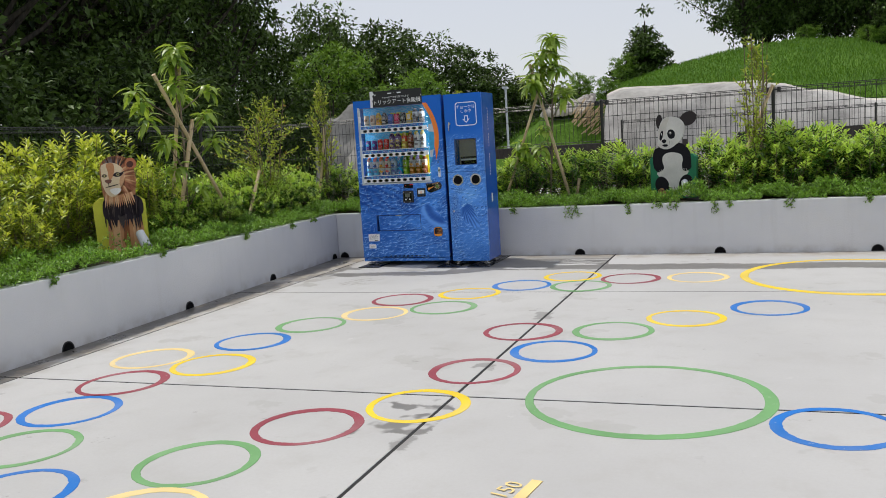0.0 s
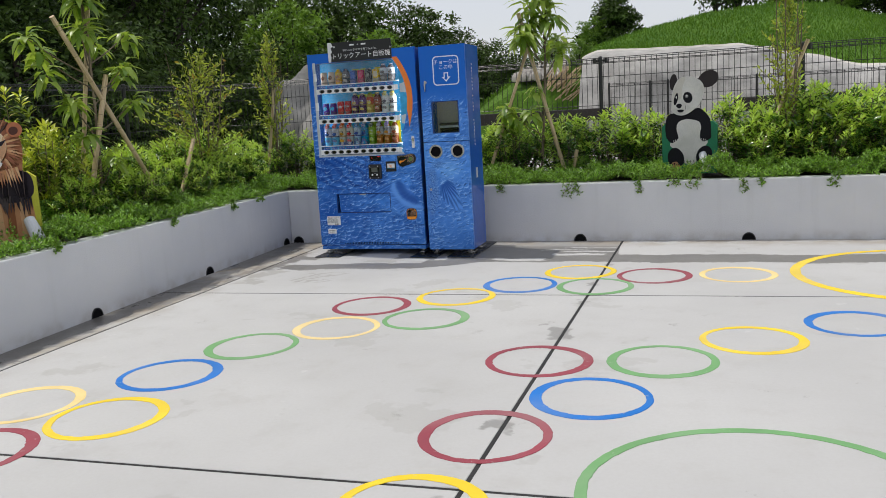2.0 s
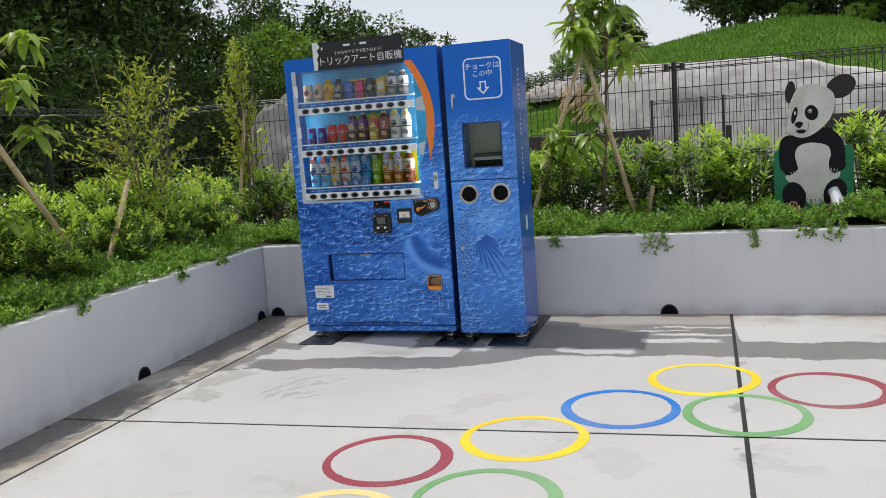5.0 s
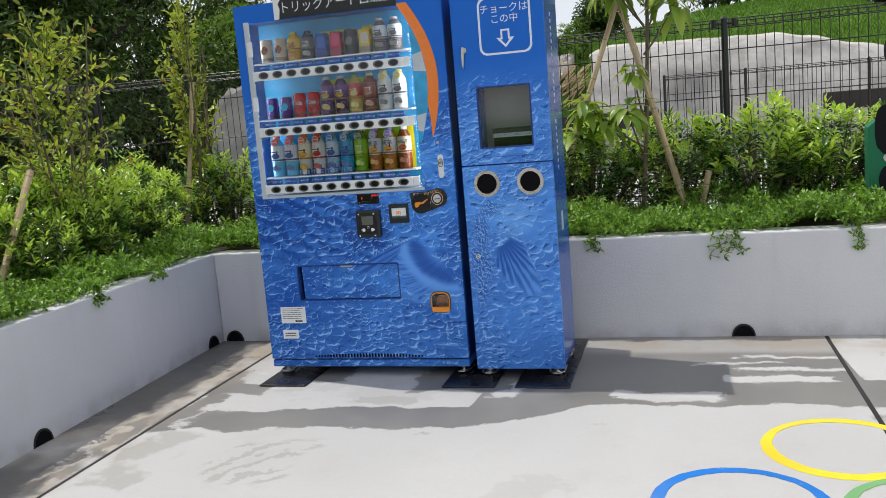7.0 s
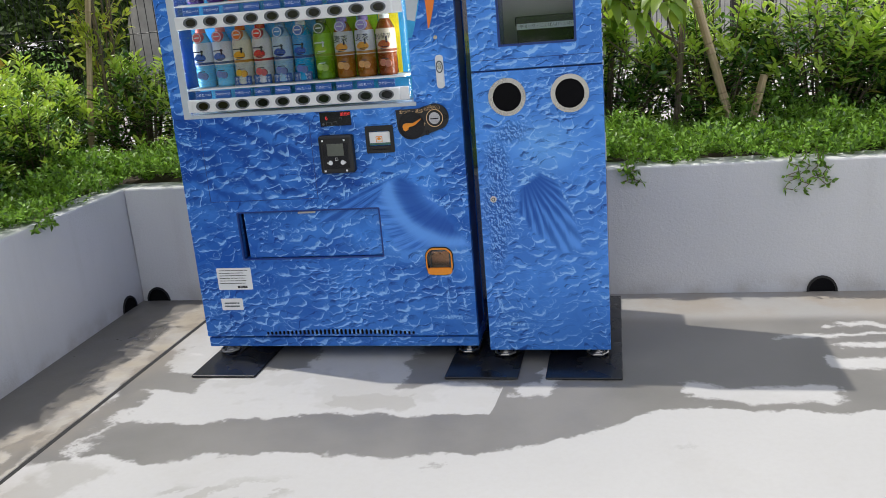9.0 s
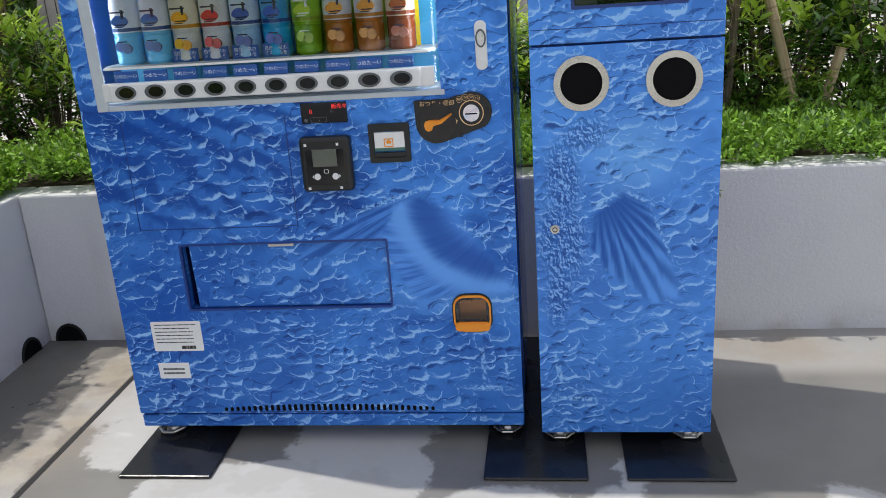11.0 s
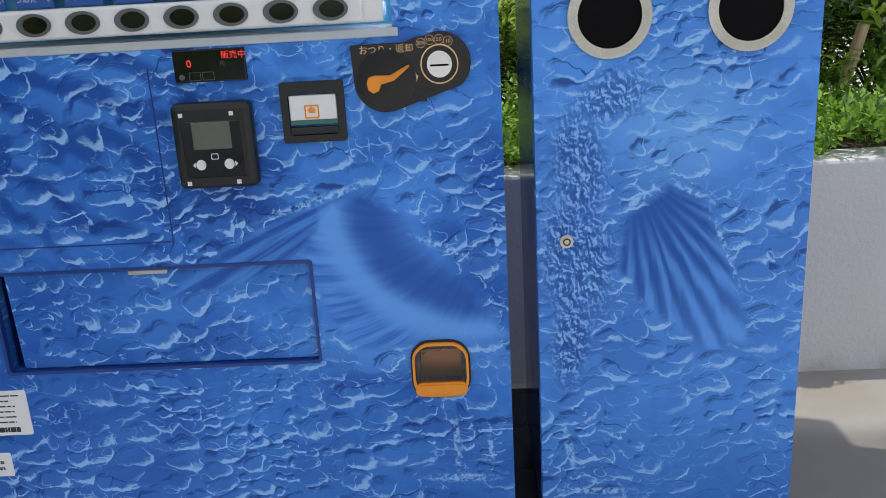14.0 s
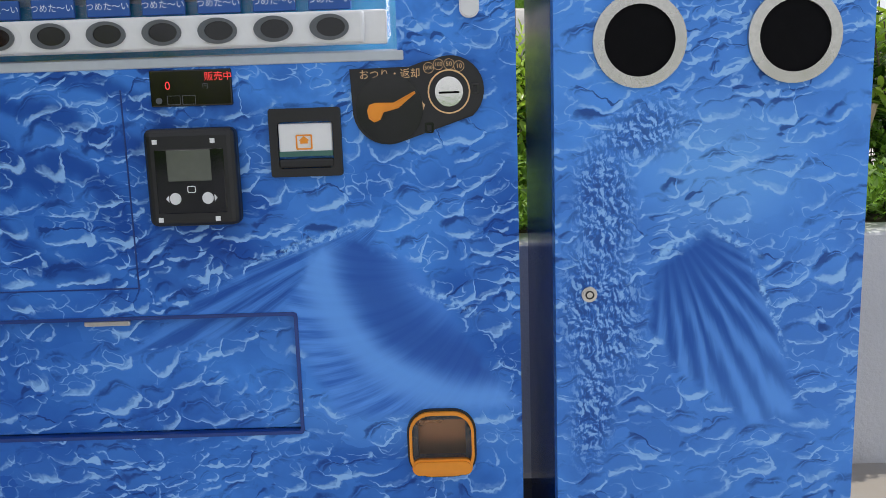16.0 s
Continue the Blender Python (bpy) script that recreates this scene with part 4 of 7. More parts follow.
part("orange_arc", outline([(arc_x(z), z) for z in zs] + [(arc_x(z, w + 0.001), z) for z, w in zip(reversed(zs), reversed(taper))], FY - 0.002, FY + 0.001), M["arc"], vm, "orange printed arc")

for x, turn in ((WIN[0] + 0.004, 62), (WIN[1] - 0.004, -62)):
    tube = bpy.data.lights.new("display_light", "AREA")
    tube.shape, tube.size, tube.size_y, tube.energy, tube.color = "RECTANGLE", 0.04, 0.80, 1.15, (0.93, 0.97, 1.0)
    lamp = new("display_light", tube)
    lamp.matrix_world = look((x, FY + 0.016, 1.33), (x + math.sin(radians(turn)), FY + 0.016 + math.cos(radians(turn)), 1.33))
RAILS = (1.494, 1.226, 0.948)
PITCH, FIRST = 0.0726, -2.584
for r, z in enumerate(RAILS):
    rail = part("button_rail", box(WIN[0] + 0.010, WIN[1] - 0.012, FY - 0.004, FY + 0.004, z - 0.024, z + 0.020, 0.003), M["white"], vm, "white button rail")
    part("rail_crown", box(FIRST - 0.042, FIRST + 9 * PITCH + 0.045, FY - 0.016, FY - 0.003, z - 0.023, z + 0.019, 0.005, 3), M["white"], rail)
    part("shelf", box(WIN[0] + 0.02, WIN[1] - 0.01, FY + 0.012, FY + 0.118, z + 0.052, z + 0.058), M["trim"], vm, "pale shelf with a bright front lip")
    part("shelf_lip", box(WIN[0] + 0.02, WIN[1] - 0.02, FY - 0.001, FY + 0.005, z + 0.050, z + 0.055), M["white"], vm)
    for k in range(10):
        x = FIRST + k * PITCH
        b = part("button", band_plate(ellipse(x, z - 0.002, 0.0255, 0.0165), ellipse(x + 0.002, z - 0.002, 0.0185, 0.0120), FY - 0.0195, FY - 0.015), M["grey"], vm, "dark grey oval selection button")
        part("button_face", outline(ellipse(x + 0.002, z - 0.002, 0.0186, 0.0121), FY - 0.0178, FY - 0.0150), M["gloss"], b)
        s = part("price_strip", box(x - 0.028, x + 0.028, FY - 0.003, FY + 0.004, z + 0.0215, z + 0.046, 0.001, 1), M["strip"], vm, "blue strip under each sample")
        lettering("strip_words", "つめた～い", x, z + 0.034, 0.0115, FY - 0.0036, M["chalkwhite"], s)

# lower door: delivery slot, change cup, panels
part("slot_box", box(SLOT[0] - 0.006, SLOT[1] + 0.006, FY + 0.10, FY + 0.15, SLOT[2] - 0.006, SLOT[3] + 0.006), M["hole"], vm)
flap = part("delivery_flap", outline([(SLOT[0] + 0.018, SLOT[3] - 0.004), (SLOT[0] + 0.022, SLOT[2] + 0.003), (SLOT[1] - 0.003, SLOT[2] + 0.003), (SLOT[1] - 0.003, SLOT[3] - 0.004)], FY + 0.010, FY + 0.016), M["wrap"], vm, "hinged delivery flap in printed film")
part("flap_grip", box(-2.30, -2.235, FY + 0.003, FY + 0.010, SLOT[3] - 0.010, SLOT[3] - 0.002, 0.002), M["steel"], flap)
part("slot_rim", band_plate(rounded(SLOT[0] - 0.004, SLOT[1] + 0.004, SLOT[2] - 0.004, SLOT[3] + 0.004, 0.006), rounded(SLOT[0] + 0.002, SLOT[1] - 0.001, SLOT[2] + 0.001, SLOT[3] - 0.001, 0.004), FY - 0.002, FY + 0.01), M["deep"], vm)
cup = part("change_cup", band_plate(rounded(RET[0], RET[1], RET[2] - 0.006, RET[3] + 0.002, 0.030, 7), rounded(RET[0] + 0.004, RET[1] - 0.004, RET[2] + 0.000, RET[3] - 0.003, 0.026, 7), FY - 0.009, FY + 0.006), M["orange"], vm, "orange change cup with a smoked flap")
part("cup_gasket", band_plate(rounded(RET[0] - 0.003, RET[1] + 0.003, RET[2] - 0.009, RET[3] + 0.005, 0.033, 7), rounded(RET[0] + 0.002, RET[1] - 0.002, RET[2] - 0.003, RET[3], 0.028, 7), FY - 0.004, FY + 0.003), M["black"], cup)
part("cup_lip", outline(rounded(RET[0] + 0.003, RET[1] - 0.003, RET[2] - 0.004, RET[2] + 0.020, 0.0115, 5) , FY - 0.013, FY - 0.002, 0.003), M["orange"], cup)
part("cup_flap", outline(rounded(RET[0] + 0.0045, RET[1] - 0.0045, RET[2] + 0.002, RET[3] - 0.0035, 0.0255, 7), FY - 0.007, FY - 0.004), M["smoke"], cup, "smoked see-through flap")
part("cup_back", box(RET[0] - 0.004, RET[1] + 0.004, FY + 0.031, FY + 0.036, RET[2] - 0.004, RET[3] + 0.004), M["steel"], cup)
for x0, x1, z0, z1 in ((-2.621, -2.215, 0.604, 0.606), (-2.621, -2.619, 0.606, 0.875), (-2.217, -2.215, 0.606, 0.875)):
    part("panel_seam", box(x0, x1, FY - 0.0008, FY + 0.002, z0, z1), M["deep"], vm)
for k in range(36):
    x = -2.478 + k * 0.0158
    lift = 0.010 * (1 - ((k - 17.5) / 18) ** 2)
    # no opening is cut: each slot's inner shade is a near-black plate
    part("vent_slot", outline(rounded(x, x + 0.0088, 0.098, 0.108 + lift, 0.0038, 3), FY - 0.0008, FY + 0.002), M["hole"], vm)
    if k % 6 == 0:
        part("vent_rim", box(x - 0.001, x + 0.086, FY - 0.0014, FY + 0.001, 0.0945, 0.0962), M["deep"], vm)

# payment parts
disp = part("status_display", box(-2.175, -2.066, FY - 0.004, FY + 0.002, 0.851, 0.899, 0.002), M["gloss"], vm, "black status display with red characters")
lettering("red_words", "販売中", -2.083, 0.8885, 0.0125, FY - 0.0046, M["red_lamp"], disp)
lettering("red_figure", "0", -2.151, 0.878, 0.016, FY - 0.0046, M["red_lamp"], disp)
lettering("unit_word", "円", -2.101, 0.8765, 0.008, FY - 0.0046, M["grey"], disp)
part("sensor", outline(ellipse(-2.164, 0.859, 0.0042, 0.0042, 14), FY - 0.0046, FY - 0.003), M["grey"], disp)
for x in (-2.144, -2.124):
    part("lamp_field", band_plate(rounded(x - 0.0088, x + 0.0088, 0.8535, 0.8655, 0.001), rounded(x - 0.0082, x + 0.0082, 0.8541, 0.8649, 0.001), FY - 0.0046, FY - 0.004), M["grey"], disp)
rd = part("card_reader", box(-2.183, -2.062, FY - 0.030, FY + 0.002, 0.693, 0.823, 0.010, 3), M["black"], vm, "black card reader with a small screen")
part("reader_face", box(-2.168, -2.077, FY - 0.0315, FY - 0.028, 0.711, 0.796, 0.001, 1), M["gloss"], rd)
part("screen", box(-2.152, -2.094, FY - 0.0325, FY - 0.031, 0.754, 0.795, 0.001, 1), M["lcd"], rd)
for x in (-2.144, -2.101):
    part("reader_button", outline(ellipse(x, 0.731, 0.0074, 0.0078, 20), FY - 0.0345, FY - 0.031, 0.001), M["white"], rd)
for x, w in ((-2.1545, -1), (-2.0905, 1)):
    part("arrow", outline([(x - 0.0018 * w, 0.7265), (x + 0.0022 * w, 0.731), (x - 0.0018 * w, 0.7355)], FY - 0.0325, FY - 0.031), M["white"], rd)
for x in (-2.166, -2.090):
    for z in (0.703, 0.806):
        part("corner_mark", box(x - 0.003, x + 0.003, FY - 0.0322, FY - 0.029, z - 0.003, z + 0.003), M["label"], rd)
part("wave_mark", band_plate(rounded(-2.1275, -2.1165, 0.7385, 0.7475, 0.002, 3), rounded(-2.1265, -2.1175, 0.7395, 0.7465, 0.0015, 3), FY - 0.0323, FY - 0.031), M["label"], rd)
bn = part("note_slot", band_plate(rounded(-2.020, -1.924, 0.753, 0.844, 0.004), rounded(-2.009, -1.935, 0.764, 0.826, 0.006), FY - 0.008, FY + 0.003), M["black"], vm, "black banknote slot with a clear flap")
part("note_throat", box(-2.011, -1.933, FY + 0.001, FY + 0.003, 0.762, 0.828), M["grey"], bn)
part("note_window", box(-2.008, -1.936, FY - 0.006, FY - 0.002, 0.783, 0.824, 0.002), M["label"], bn, "clear flap over a pale banknote guide")
part("note_bar", box(-2.008, -1.936, FY - 0.0068, FY - 0.002, 0.780, 0.787), paint("green_guide", (0.05, 0.16, 0.13), 0.4), bn)
part("note_bed", box(-2.009, -1.935, FY - 0.010, FY - 0.002, 0.765, 0.777, 0.003), M["black"], bn)
part("note_picture", band_plate(rounded(-1.985, -1.963, 0.789, 0.809, 0.002, 3), rounded(-1.983, -1.965, 0.791, 0.807, 0.001, 3), FY - 0.0072, FY - 0.005), M["orange"], bn)
part("note_arrow", outline([(-1.979, 0.797), (-1.979, 0.801), (-1.981, 0.801), (-1.974, 0.807), (-1.967, 0.801), (-1.969, 0.801), (-1.969, 0.797)], FY - 0.0072, FY - 0.005), M["orange"], bn)
# coin plate: a square-shouldered plate that runs into a round lobe
lobe = [(-1.777 + 0.045 * math.cos(radians(t)), 0.861 + 0.045 * math.sin(radians(t))) for t in range(118, -56, -12)]
low = [(-1.860 + 0.047 * math.cos(radians(t)), 0.838 + 0.046 * math.sin(radians(t))) for t in range(-66, -176, -12)]
coin = part("coin_plate", outline([(-1.909, 0.892), (-1.830, 0.893), (-1.812, 0.899)] + lobe + low, FY - 0.007, FY + 0.002, 0.002), M["black"], vm, "black coin plate with an orange return lever")
part("dial_well", band_plate(ellipse(-1.858, 0.839, 0.0445, 0.0455), ellipse(-1.858, 0.839, 0.0405, 0.0415), FY - 0.0095, FY - 0.006), M["gloss"], coin)
part("dial", outline(ellipse(-1.858, 0.839, 0.0407, 0.0417), FY - 0.0078, FY - 0.006), M["gloss"], coin)
lev = [(-1.887, 0.8375), (-1.884, 0.845), (-1.876, 0.8475), (-1.852, 0.847), (-1.824, 0.861), (-1.8225, 0.8585), (-1.846, 0.8395), (-1.866, 0.8345), (-1.870, 0.825), (-1.878, 0.822), (-1.885, 0.827)]
part("return_lever", outline(lev, FY - 0.020, FY - 0.007, 0.002), M["orange"], coin, "orange coin return lever")
part("coin_ring", band_plate(ellipse(-1.7785, 0.859, 0.0282, 0.0290), ellipse(-1.7785, 0.859, 0.0262, 0.0270), FY - 0.0085, FY - 0.006), M["gold"], coin)
part("coin_entry", outline(ellipse(-1.7785, 0.859, 0.0185, 0.0195), FY - 0.013, FY - 0.006, 0.003), M["chrome"], coin, "round chromed coin entry")
part("coin_slit", box(-1.792, -1.765, FY - 0.0142, FY - 0.012, 0.8565, 0.8592), M["hole"], coin)
for word, x, z in (("500", -1.8045, 0.8905), ("100", -1.7915, 0.8945), ("50", -1.7775, 0.8945), ("10", -1.7645, 0.8915)):
    part("coin_mark", band_plate(ellipse(x, z, 0.0070, 0.0072, 18), ellipse(x, z, 0.0064, 0.0066, 18), FY - 0.0078, FY - 0.0065), M["gold"], coin)
    lettering("coin_value", word, x, z, 0.0072 if len(word) == 3 else 0.0085, FY - 0.0078, M["gold"], coin)
lettering("plate_words", "おつり・返却", -1.856, 0.8835, 0.0135, FY - 0.0076, M["gold"], coin)
for x, z in ((-1.744, 0.862), (-1.806, 0.8125)):
    part("coin_guide", band_plate(rounded(x - 0.006, x + 0.006, z - 0.007, z + 0.007, 0.002, 3), rounded(x - 0.003, x + 0.003, z - 0.005, z + 0.004, 0.001, 3), FY - 0.0082, FY - 0.0065), M["gloss"], coin)
part("lever_tick", outline([(-1.8165, 0.853), (-1.813, 0.845), (-1.8105, 0.843), (-1.813, 0.837), (-1.819, 0.825), (-1.8155, 0.838)], FY - 0.0078, FY - 0.0065), M["gold"], coin)
key = part("key_plate", outline(rounded(-1.762, -1.736, 0.953, 1.060, 0.012), FY - 0.006, FY + 0.002, 0.002), M["white"], vm, "white oval lock plate")
part("key_ring", band_plate(ellipse(-1.749, 1.022, 0.0115, 0.020), ellipse(-1.749, 1.022, 0.0085, 0.016), FY - 0.008, FY - 0.005), M["grey"], key)
part("key_barrel", outline(ellipse(-1.749, 1.024, 0.007, 0.010, 18), FY - 0.0095, FY - 0.005, 0.002), M["chrome"], key)
part("upper_lock", outline(ellipse(-1.7555, 1.115, 0.0065, 0.0065, 16), FY - 0.004, FY + 0.002, 0.001), M["steel"], vm)
l1 = part("notice_label", outline(rounded(-2.641, -2.507, 0.275, 0.358, 0.004), FY - 0.0012, FY + 0.001), M["label"], vm, "white notice label with fine black print")
bars(6, -2.632, -2.516, 0.350, 0.0098, 0.0022, FY - 0.0017, M["ink"], l1, 1)
bars(1, -2.566, -2.516, 0.290, 0.012, 0.009, FY - 0.0017, M["ink"], l1, 2)
l2 = part("small_label", outline(rounded(-2.640, -2.556, 0.196, 0.241, 0.003), FY - 0.0012, FY + 0.001), M["label"], vm, "small white label")
bars(2, -2.628, -2.566, 0.226, 0.012, 0.0055, FY - 0.0017, M["grey"], l2, 3)

def smooth_path(pts, steps=6):
    """A closed outline rounded through its points."""
    out, n = [], len(pts)
    for i in range(n):
        p0, p1, p2, p3 = (Vector(pts[(i + k) % n]) for k in (-1, 0, 1, 2))
        for s in range(steps):
            t = s / steps
            out.append(tuple(0.5 * ((2 * p1) + (p2 - p0) * t + (2 * p0 - 5 * p1 + 4 * p2 - p3) * t * t + (3 * p1 - p0 - 3 * p2 + p3) * t ** 3)))
    return out


# sign on top
sign = thing("top_sign", (-2.195, FY - 0.004, 1.74), "black sign with white Japanese lettering on the vending machine's top edge", "sign")
part("board", cut_plate(-2.492, -1.898, 1.744, 1.912, FY - 0.006, FY - 0.001, []), M["black"], sign)
lettering("title", "トリックアート自販機", -2.19, 1.790, 0.058, FY - 0.0068, M["label"], sign, stretch=0.98)
lettering("line", "やわらかアタマで見てみよう！", -2.19, 1.838, 0.024, FY - 0.0068, M["label"], sign)
part("mark", box(-2.292, -2.246, FY - 0.0068, FY - 0.005, 1.876, 1.888, 0.002), M["label"], sign)
part("mark", box(-2.180, -2.135, FY - 0.0068, FY - 0.005, 1.876, 1.890, 0.002), M["label"], sign)
lettering("cross", "×", -2.213, 1.882, 0.022, FY - 0.0068, M["label"], sign)
part("torn_edge", outline([(-2.501, 1.742), (-2.476, 1.744), (-2.470, 1.790), (-2.478, 1.812), (-2.462, 1.835), (-2.474, 1.865), (-2.452, 1.880), (-2.468, 1.914), (-2.503, 1.914)], FY - 0.0075, FY - 0.0055), M["label"], sign)
part("fleck", outline([(-2.446, 1.875), (-2.436, 1.885), (-2.432, 1.872), (-2.440, 1.862)], FY - 0.0072, FY - 0.0055), M["label"], sign)
part("fleck", outline(ellipse(-1.907, 1.838, 0.003, 0.008, 10), FY - 0.0072, FY - 0.0055), M["label"], sign)


def machine_foot(parent, x, y, z_top):
    """A threaded levelling foot in a bent-wire floor bracket."""
    f = part("levelling_foot", rod((x, y, 0.008), (x, y, z_top + 0.006), 0.009, n=12), M["chrome"], parent, "threaded steel levelling foot")
    part("foot_disc", rod((x, y, 0.008), (x, y, 0.020), 0.026, 0.020, 16), M["steel"], f)
    part("foot_nut", rod((x, y, 0.026), (x, y, 0.036), 0.016, n=6), M["steel"], f)
    bm = bmesh.new()
    pts = [(x + 0.034, y + 0.07, 0.022), (x + 0.034, y - 0.02, 0.020), (x + 0.014, y - 0.044, 0.019), (x - 0.014, y - 0.044, 0.019), (x - 0.034, y - 0.02, 0.020), (x - 0.034, y + 0.07, 0.022)]
    for a, b in zip(pts, pts[1:]):
        add_rod(bm, a, b, 0.0045, n=8)
    part("wire_bracket", bm, M["steel"], f)


for x in (X0 + 0.055, X1 - 0.045):
    for y in (FY + 0.07, 9.87):
        machine_foot(vm, x, y, ZB)

# ---- chalk box beside it ----
BY = FY - 0.028
cb = thing("chalk_box", (-1.44, 9.54, 0.0), "tall blue chalk cabinet in printed film with two round openings", "cabinet")
C0, C1, CT, CY = -1.643, -1.232, 1.815, 9.70
CW = (-1.548, -1.312, 1.075, 1.342)
part("body", cut_plate(C0 + 0.002, C1 - 0.002, ZB, CT, BY + 0.16, CY, []), M["blue"], cb, "blue painted steel body")
part("body_side", cut_plate(C0 + 0.002, C1 - 0.002, ZB, CT, BY + 0.03, BY + 0.16, [CW]), M["blue"], cb)
up = part("upper_door", cut_plate(C0, C1, 1.002, CT, BY, BY + 0.03, [CW]), M["wrap"], cb, "upper door with a square window")
HL, HR, HZ = -1.533, -1.335, 0.915
part("lower_door", cut_plate(C0, C1, ZB, 0.996, BY, BY + 0.03, []), M["wrap"], cb, "lower door in printed film")
part("door_seam", box(C0 + 0.002, C1 - 0.002, BY - 0.0008, BY + 0.004, 1.032, 1.0335), M["deep"], cb)
part("inner_back", box(CW[0] - 0.01, CW[1] + 0.01, BY + 0.14, BY + 0.15, CW[2] - 0.01, CW[3] + 0.01), M["tan"], cb, "grey-brown inner board")
part("window_edge", band_plate(rounded(CW[0] - 0.004, CW[1] + 0.004, CW[2] - 0.004, CW[3] + 0.004, 0.004), rounded(CW[0] + 0.003, CW[1] - 0.003, CW[2] + 0.003, CW[3] - 0.003, 0.003), BY - 0.0015, BY + 0.006), M["deep"], cb)
pane = part("window_sheet", box(CW[0], CW[1], BY + 0.008, BY + 0.010, CW[2], CW[3]), M["sheet"], cb, "clear acrylic window")
pane.visible_shadow = False
tray = part("chalk_tray", box(CW[0] + 0.05, CW[1] + 0.01, BY + 0.03, BY + 0.14, CW[2] + 0.052, CW[2] + 0.082, 0.004), M["black"], cb, "dark tray with a worded strip")
part("tray_strip", box(CW[0] + 0.055, CW[1] - 0.001, BY + 0.027, BY + 0.031, CW[2] + 0.042, CW[2] + 0.060), M["trim"], tray)
lettering("strip_words", "チョーク・こくばんけしいれ", CW[0] + 0.146, CW[2] + 0.051, 0.0125, BY + 0.0265, M["ink"], tray)
part("tray_front", box(CW[0] + 0.055, CW[1] + 0.006, BY + 0.031, BY + 0.06, CW[2] - 0.004, CW[2] + 0.042), M["hole"], tray)
# the door is uncut; a near-black disc paints the shade inside each ring
for x in (HL, HR):
    o = part("round_opening", band_plate(ellipse(x, HZ, 0.060, 0.060, 40), ellipse(x, HZ, 0.0455, 0.0455, 40), BY - 0.005, BY + 0.003), M["steel"], cb, "brushed steel ring round a black opening")
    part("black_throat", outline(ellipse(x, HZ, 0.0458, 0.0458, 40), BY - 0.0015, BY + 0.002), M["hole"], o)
lk = part("cam_lock", outline(ellipse(-1.598, 0.584, 0.0105, 0.0105, 22), BY - 0.006, BY + 0.002, 0.002), M["steel"], cb, "small round steel cam lock")
part("lock_ring", band_plate(ellipse(-1.598, 0.584, 0.006, 0.006, 18), ellipse(-1.598, 0.584, 0.004, 0.004, 18), BY - 0.0072, BY - 0.005), M["black"], lk)
hd = part("latch_handle", outline(smooth_path([(-1.602, 1.520), (-1.592, 1.522), (-1.592, 1.490), (-1.595, 1.450), (-1.599, 1.428), (-1.603, 1.450), (-1.604, 1.490)], 4), BY - 0.016, BY - 0.004, 0.002), M["steel"], cb, "steel swing latch handle")
part("latch_base", outline(ellipse(-1.592, 1.510, 0.010, 0.012, 20), BY - 0.006, BY + 0.002, 0.001), M["steel"], hd)
st = part("sign_border", band_plate(rounded(-1.521, -1.287, 1.478, 1.725, 0.035, 6), rounded(-1.512, -1.296, 1.487, 1.716, 0.028, 6), BY - 0.0012, BY + 0.001), M["chalkwhite"], cb, "white rounded border with lettering and an arrow")
lettering("sign_words", "チョークは", -1.404, 1.672, 0.043, BY - 0.0012, M["chalkwhite"], st)
lettering("sign_words", "この中", -1.404, 1.628, 0.042, BY - 0.0012, M["chalkwhite"], st)
part("arrow_outline", band_plate([(-1.424, 1.585), (-1.384, 1.585), (-1.384, 1.549), (-1.364, 1.549), (-1.404, 1.507), (-1.444, 1.549), (-1.424, 1.549)],
                                 [(-1.416, 1.577), (-1.392, 1.577), (-1.392, 1.541), (-1.384, 1.541), (-1.404, 1.519), (-1.424, 1.541), (-1.416, 1.541)], BY - 0.0012, BY + 0.001), M["chalkwhite"], st)
# reflective strip of tiny marks on the side
for k in range(24):
    z = 0.95 + k * 0.03
    if k not in (8, 9, 15):
        part("side_mark", box(C1 - 0.003, C1 + 0.0006, BY + 0.20, BY + 0.206, z, z + 0.016), M["chalkwhite"], cb)
part("side_plate", box(C1 - 0.003, C1 + 0.001, BY + 0.20, BY + 0.24, 0.66, 0.75, 0.001), M["trim"], cb)
for x in (C0 + 0.045, C1 - 0.045):
    for y in (BY + 0.07, 9.62):
        machine_foot(cb, x, y, ZB)

# black mats under the feet
for x0, x1 in ((-2.715, -2.47), (-1.785, -1.535), (-1.445, -1.195)):
    bm = box(x0, x1, 9.13, 9.94, 0.001, 0.009, 0.004, 2)
    tagged(part("floor_mat", bm, M["rubber"], origin=((x0 + x1) / 2, 9.57, 0)), "black rubber pad lying under the machine feet", "floor mat", "pads under the machines")


# ---- drink samples behind the window ----
def lathe(profile, x, y, z, n=14, squash=1.0):
    """A turned body from (radius, height) pairs."""
    bm = bmesh.new()
    rings = [[bm.verts.new((x + r * math.cos(2 * math.pi * k / n), y + squash * r * math.sin(2 * math.pi * k / n), z + h)) for k in range(n)] for r, h in profile]
    for a, b in zip(rings, rings[1:]):
        for k in range(n):
            bm.faces.new((a[k], a[(k + 1) % n], b[(k + 1) % n], b[k]))
    bm.faces.new(rings[0][::-1])
    bm.faces.new(rings[-1])
    return bm


TINT = {}
WHITE, CLEAR = (0.74, 0.77, 0.80), (0.22, 0.52, 0.76)


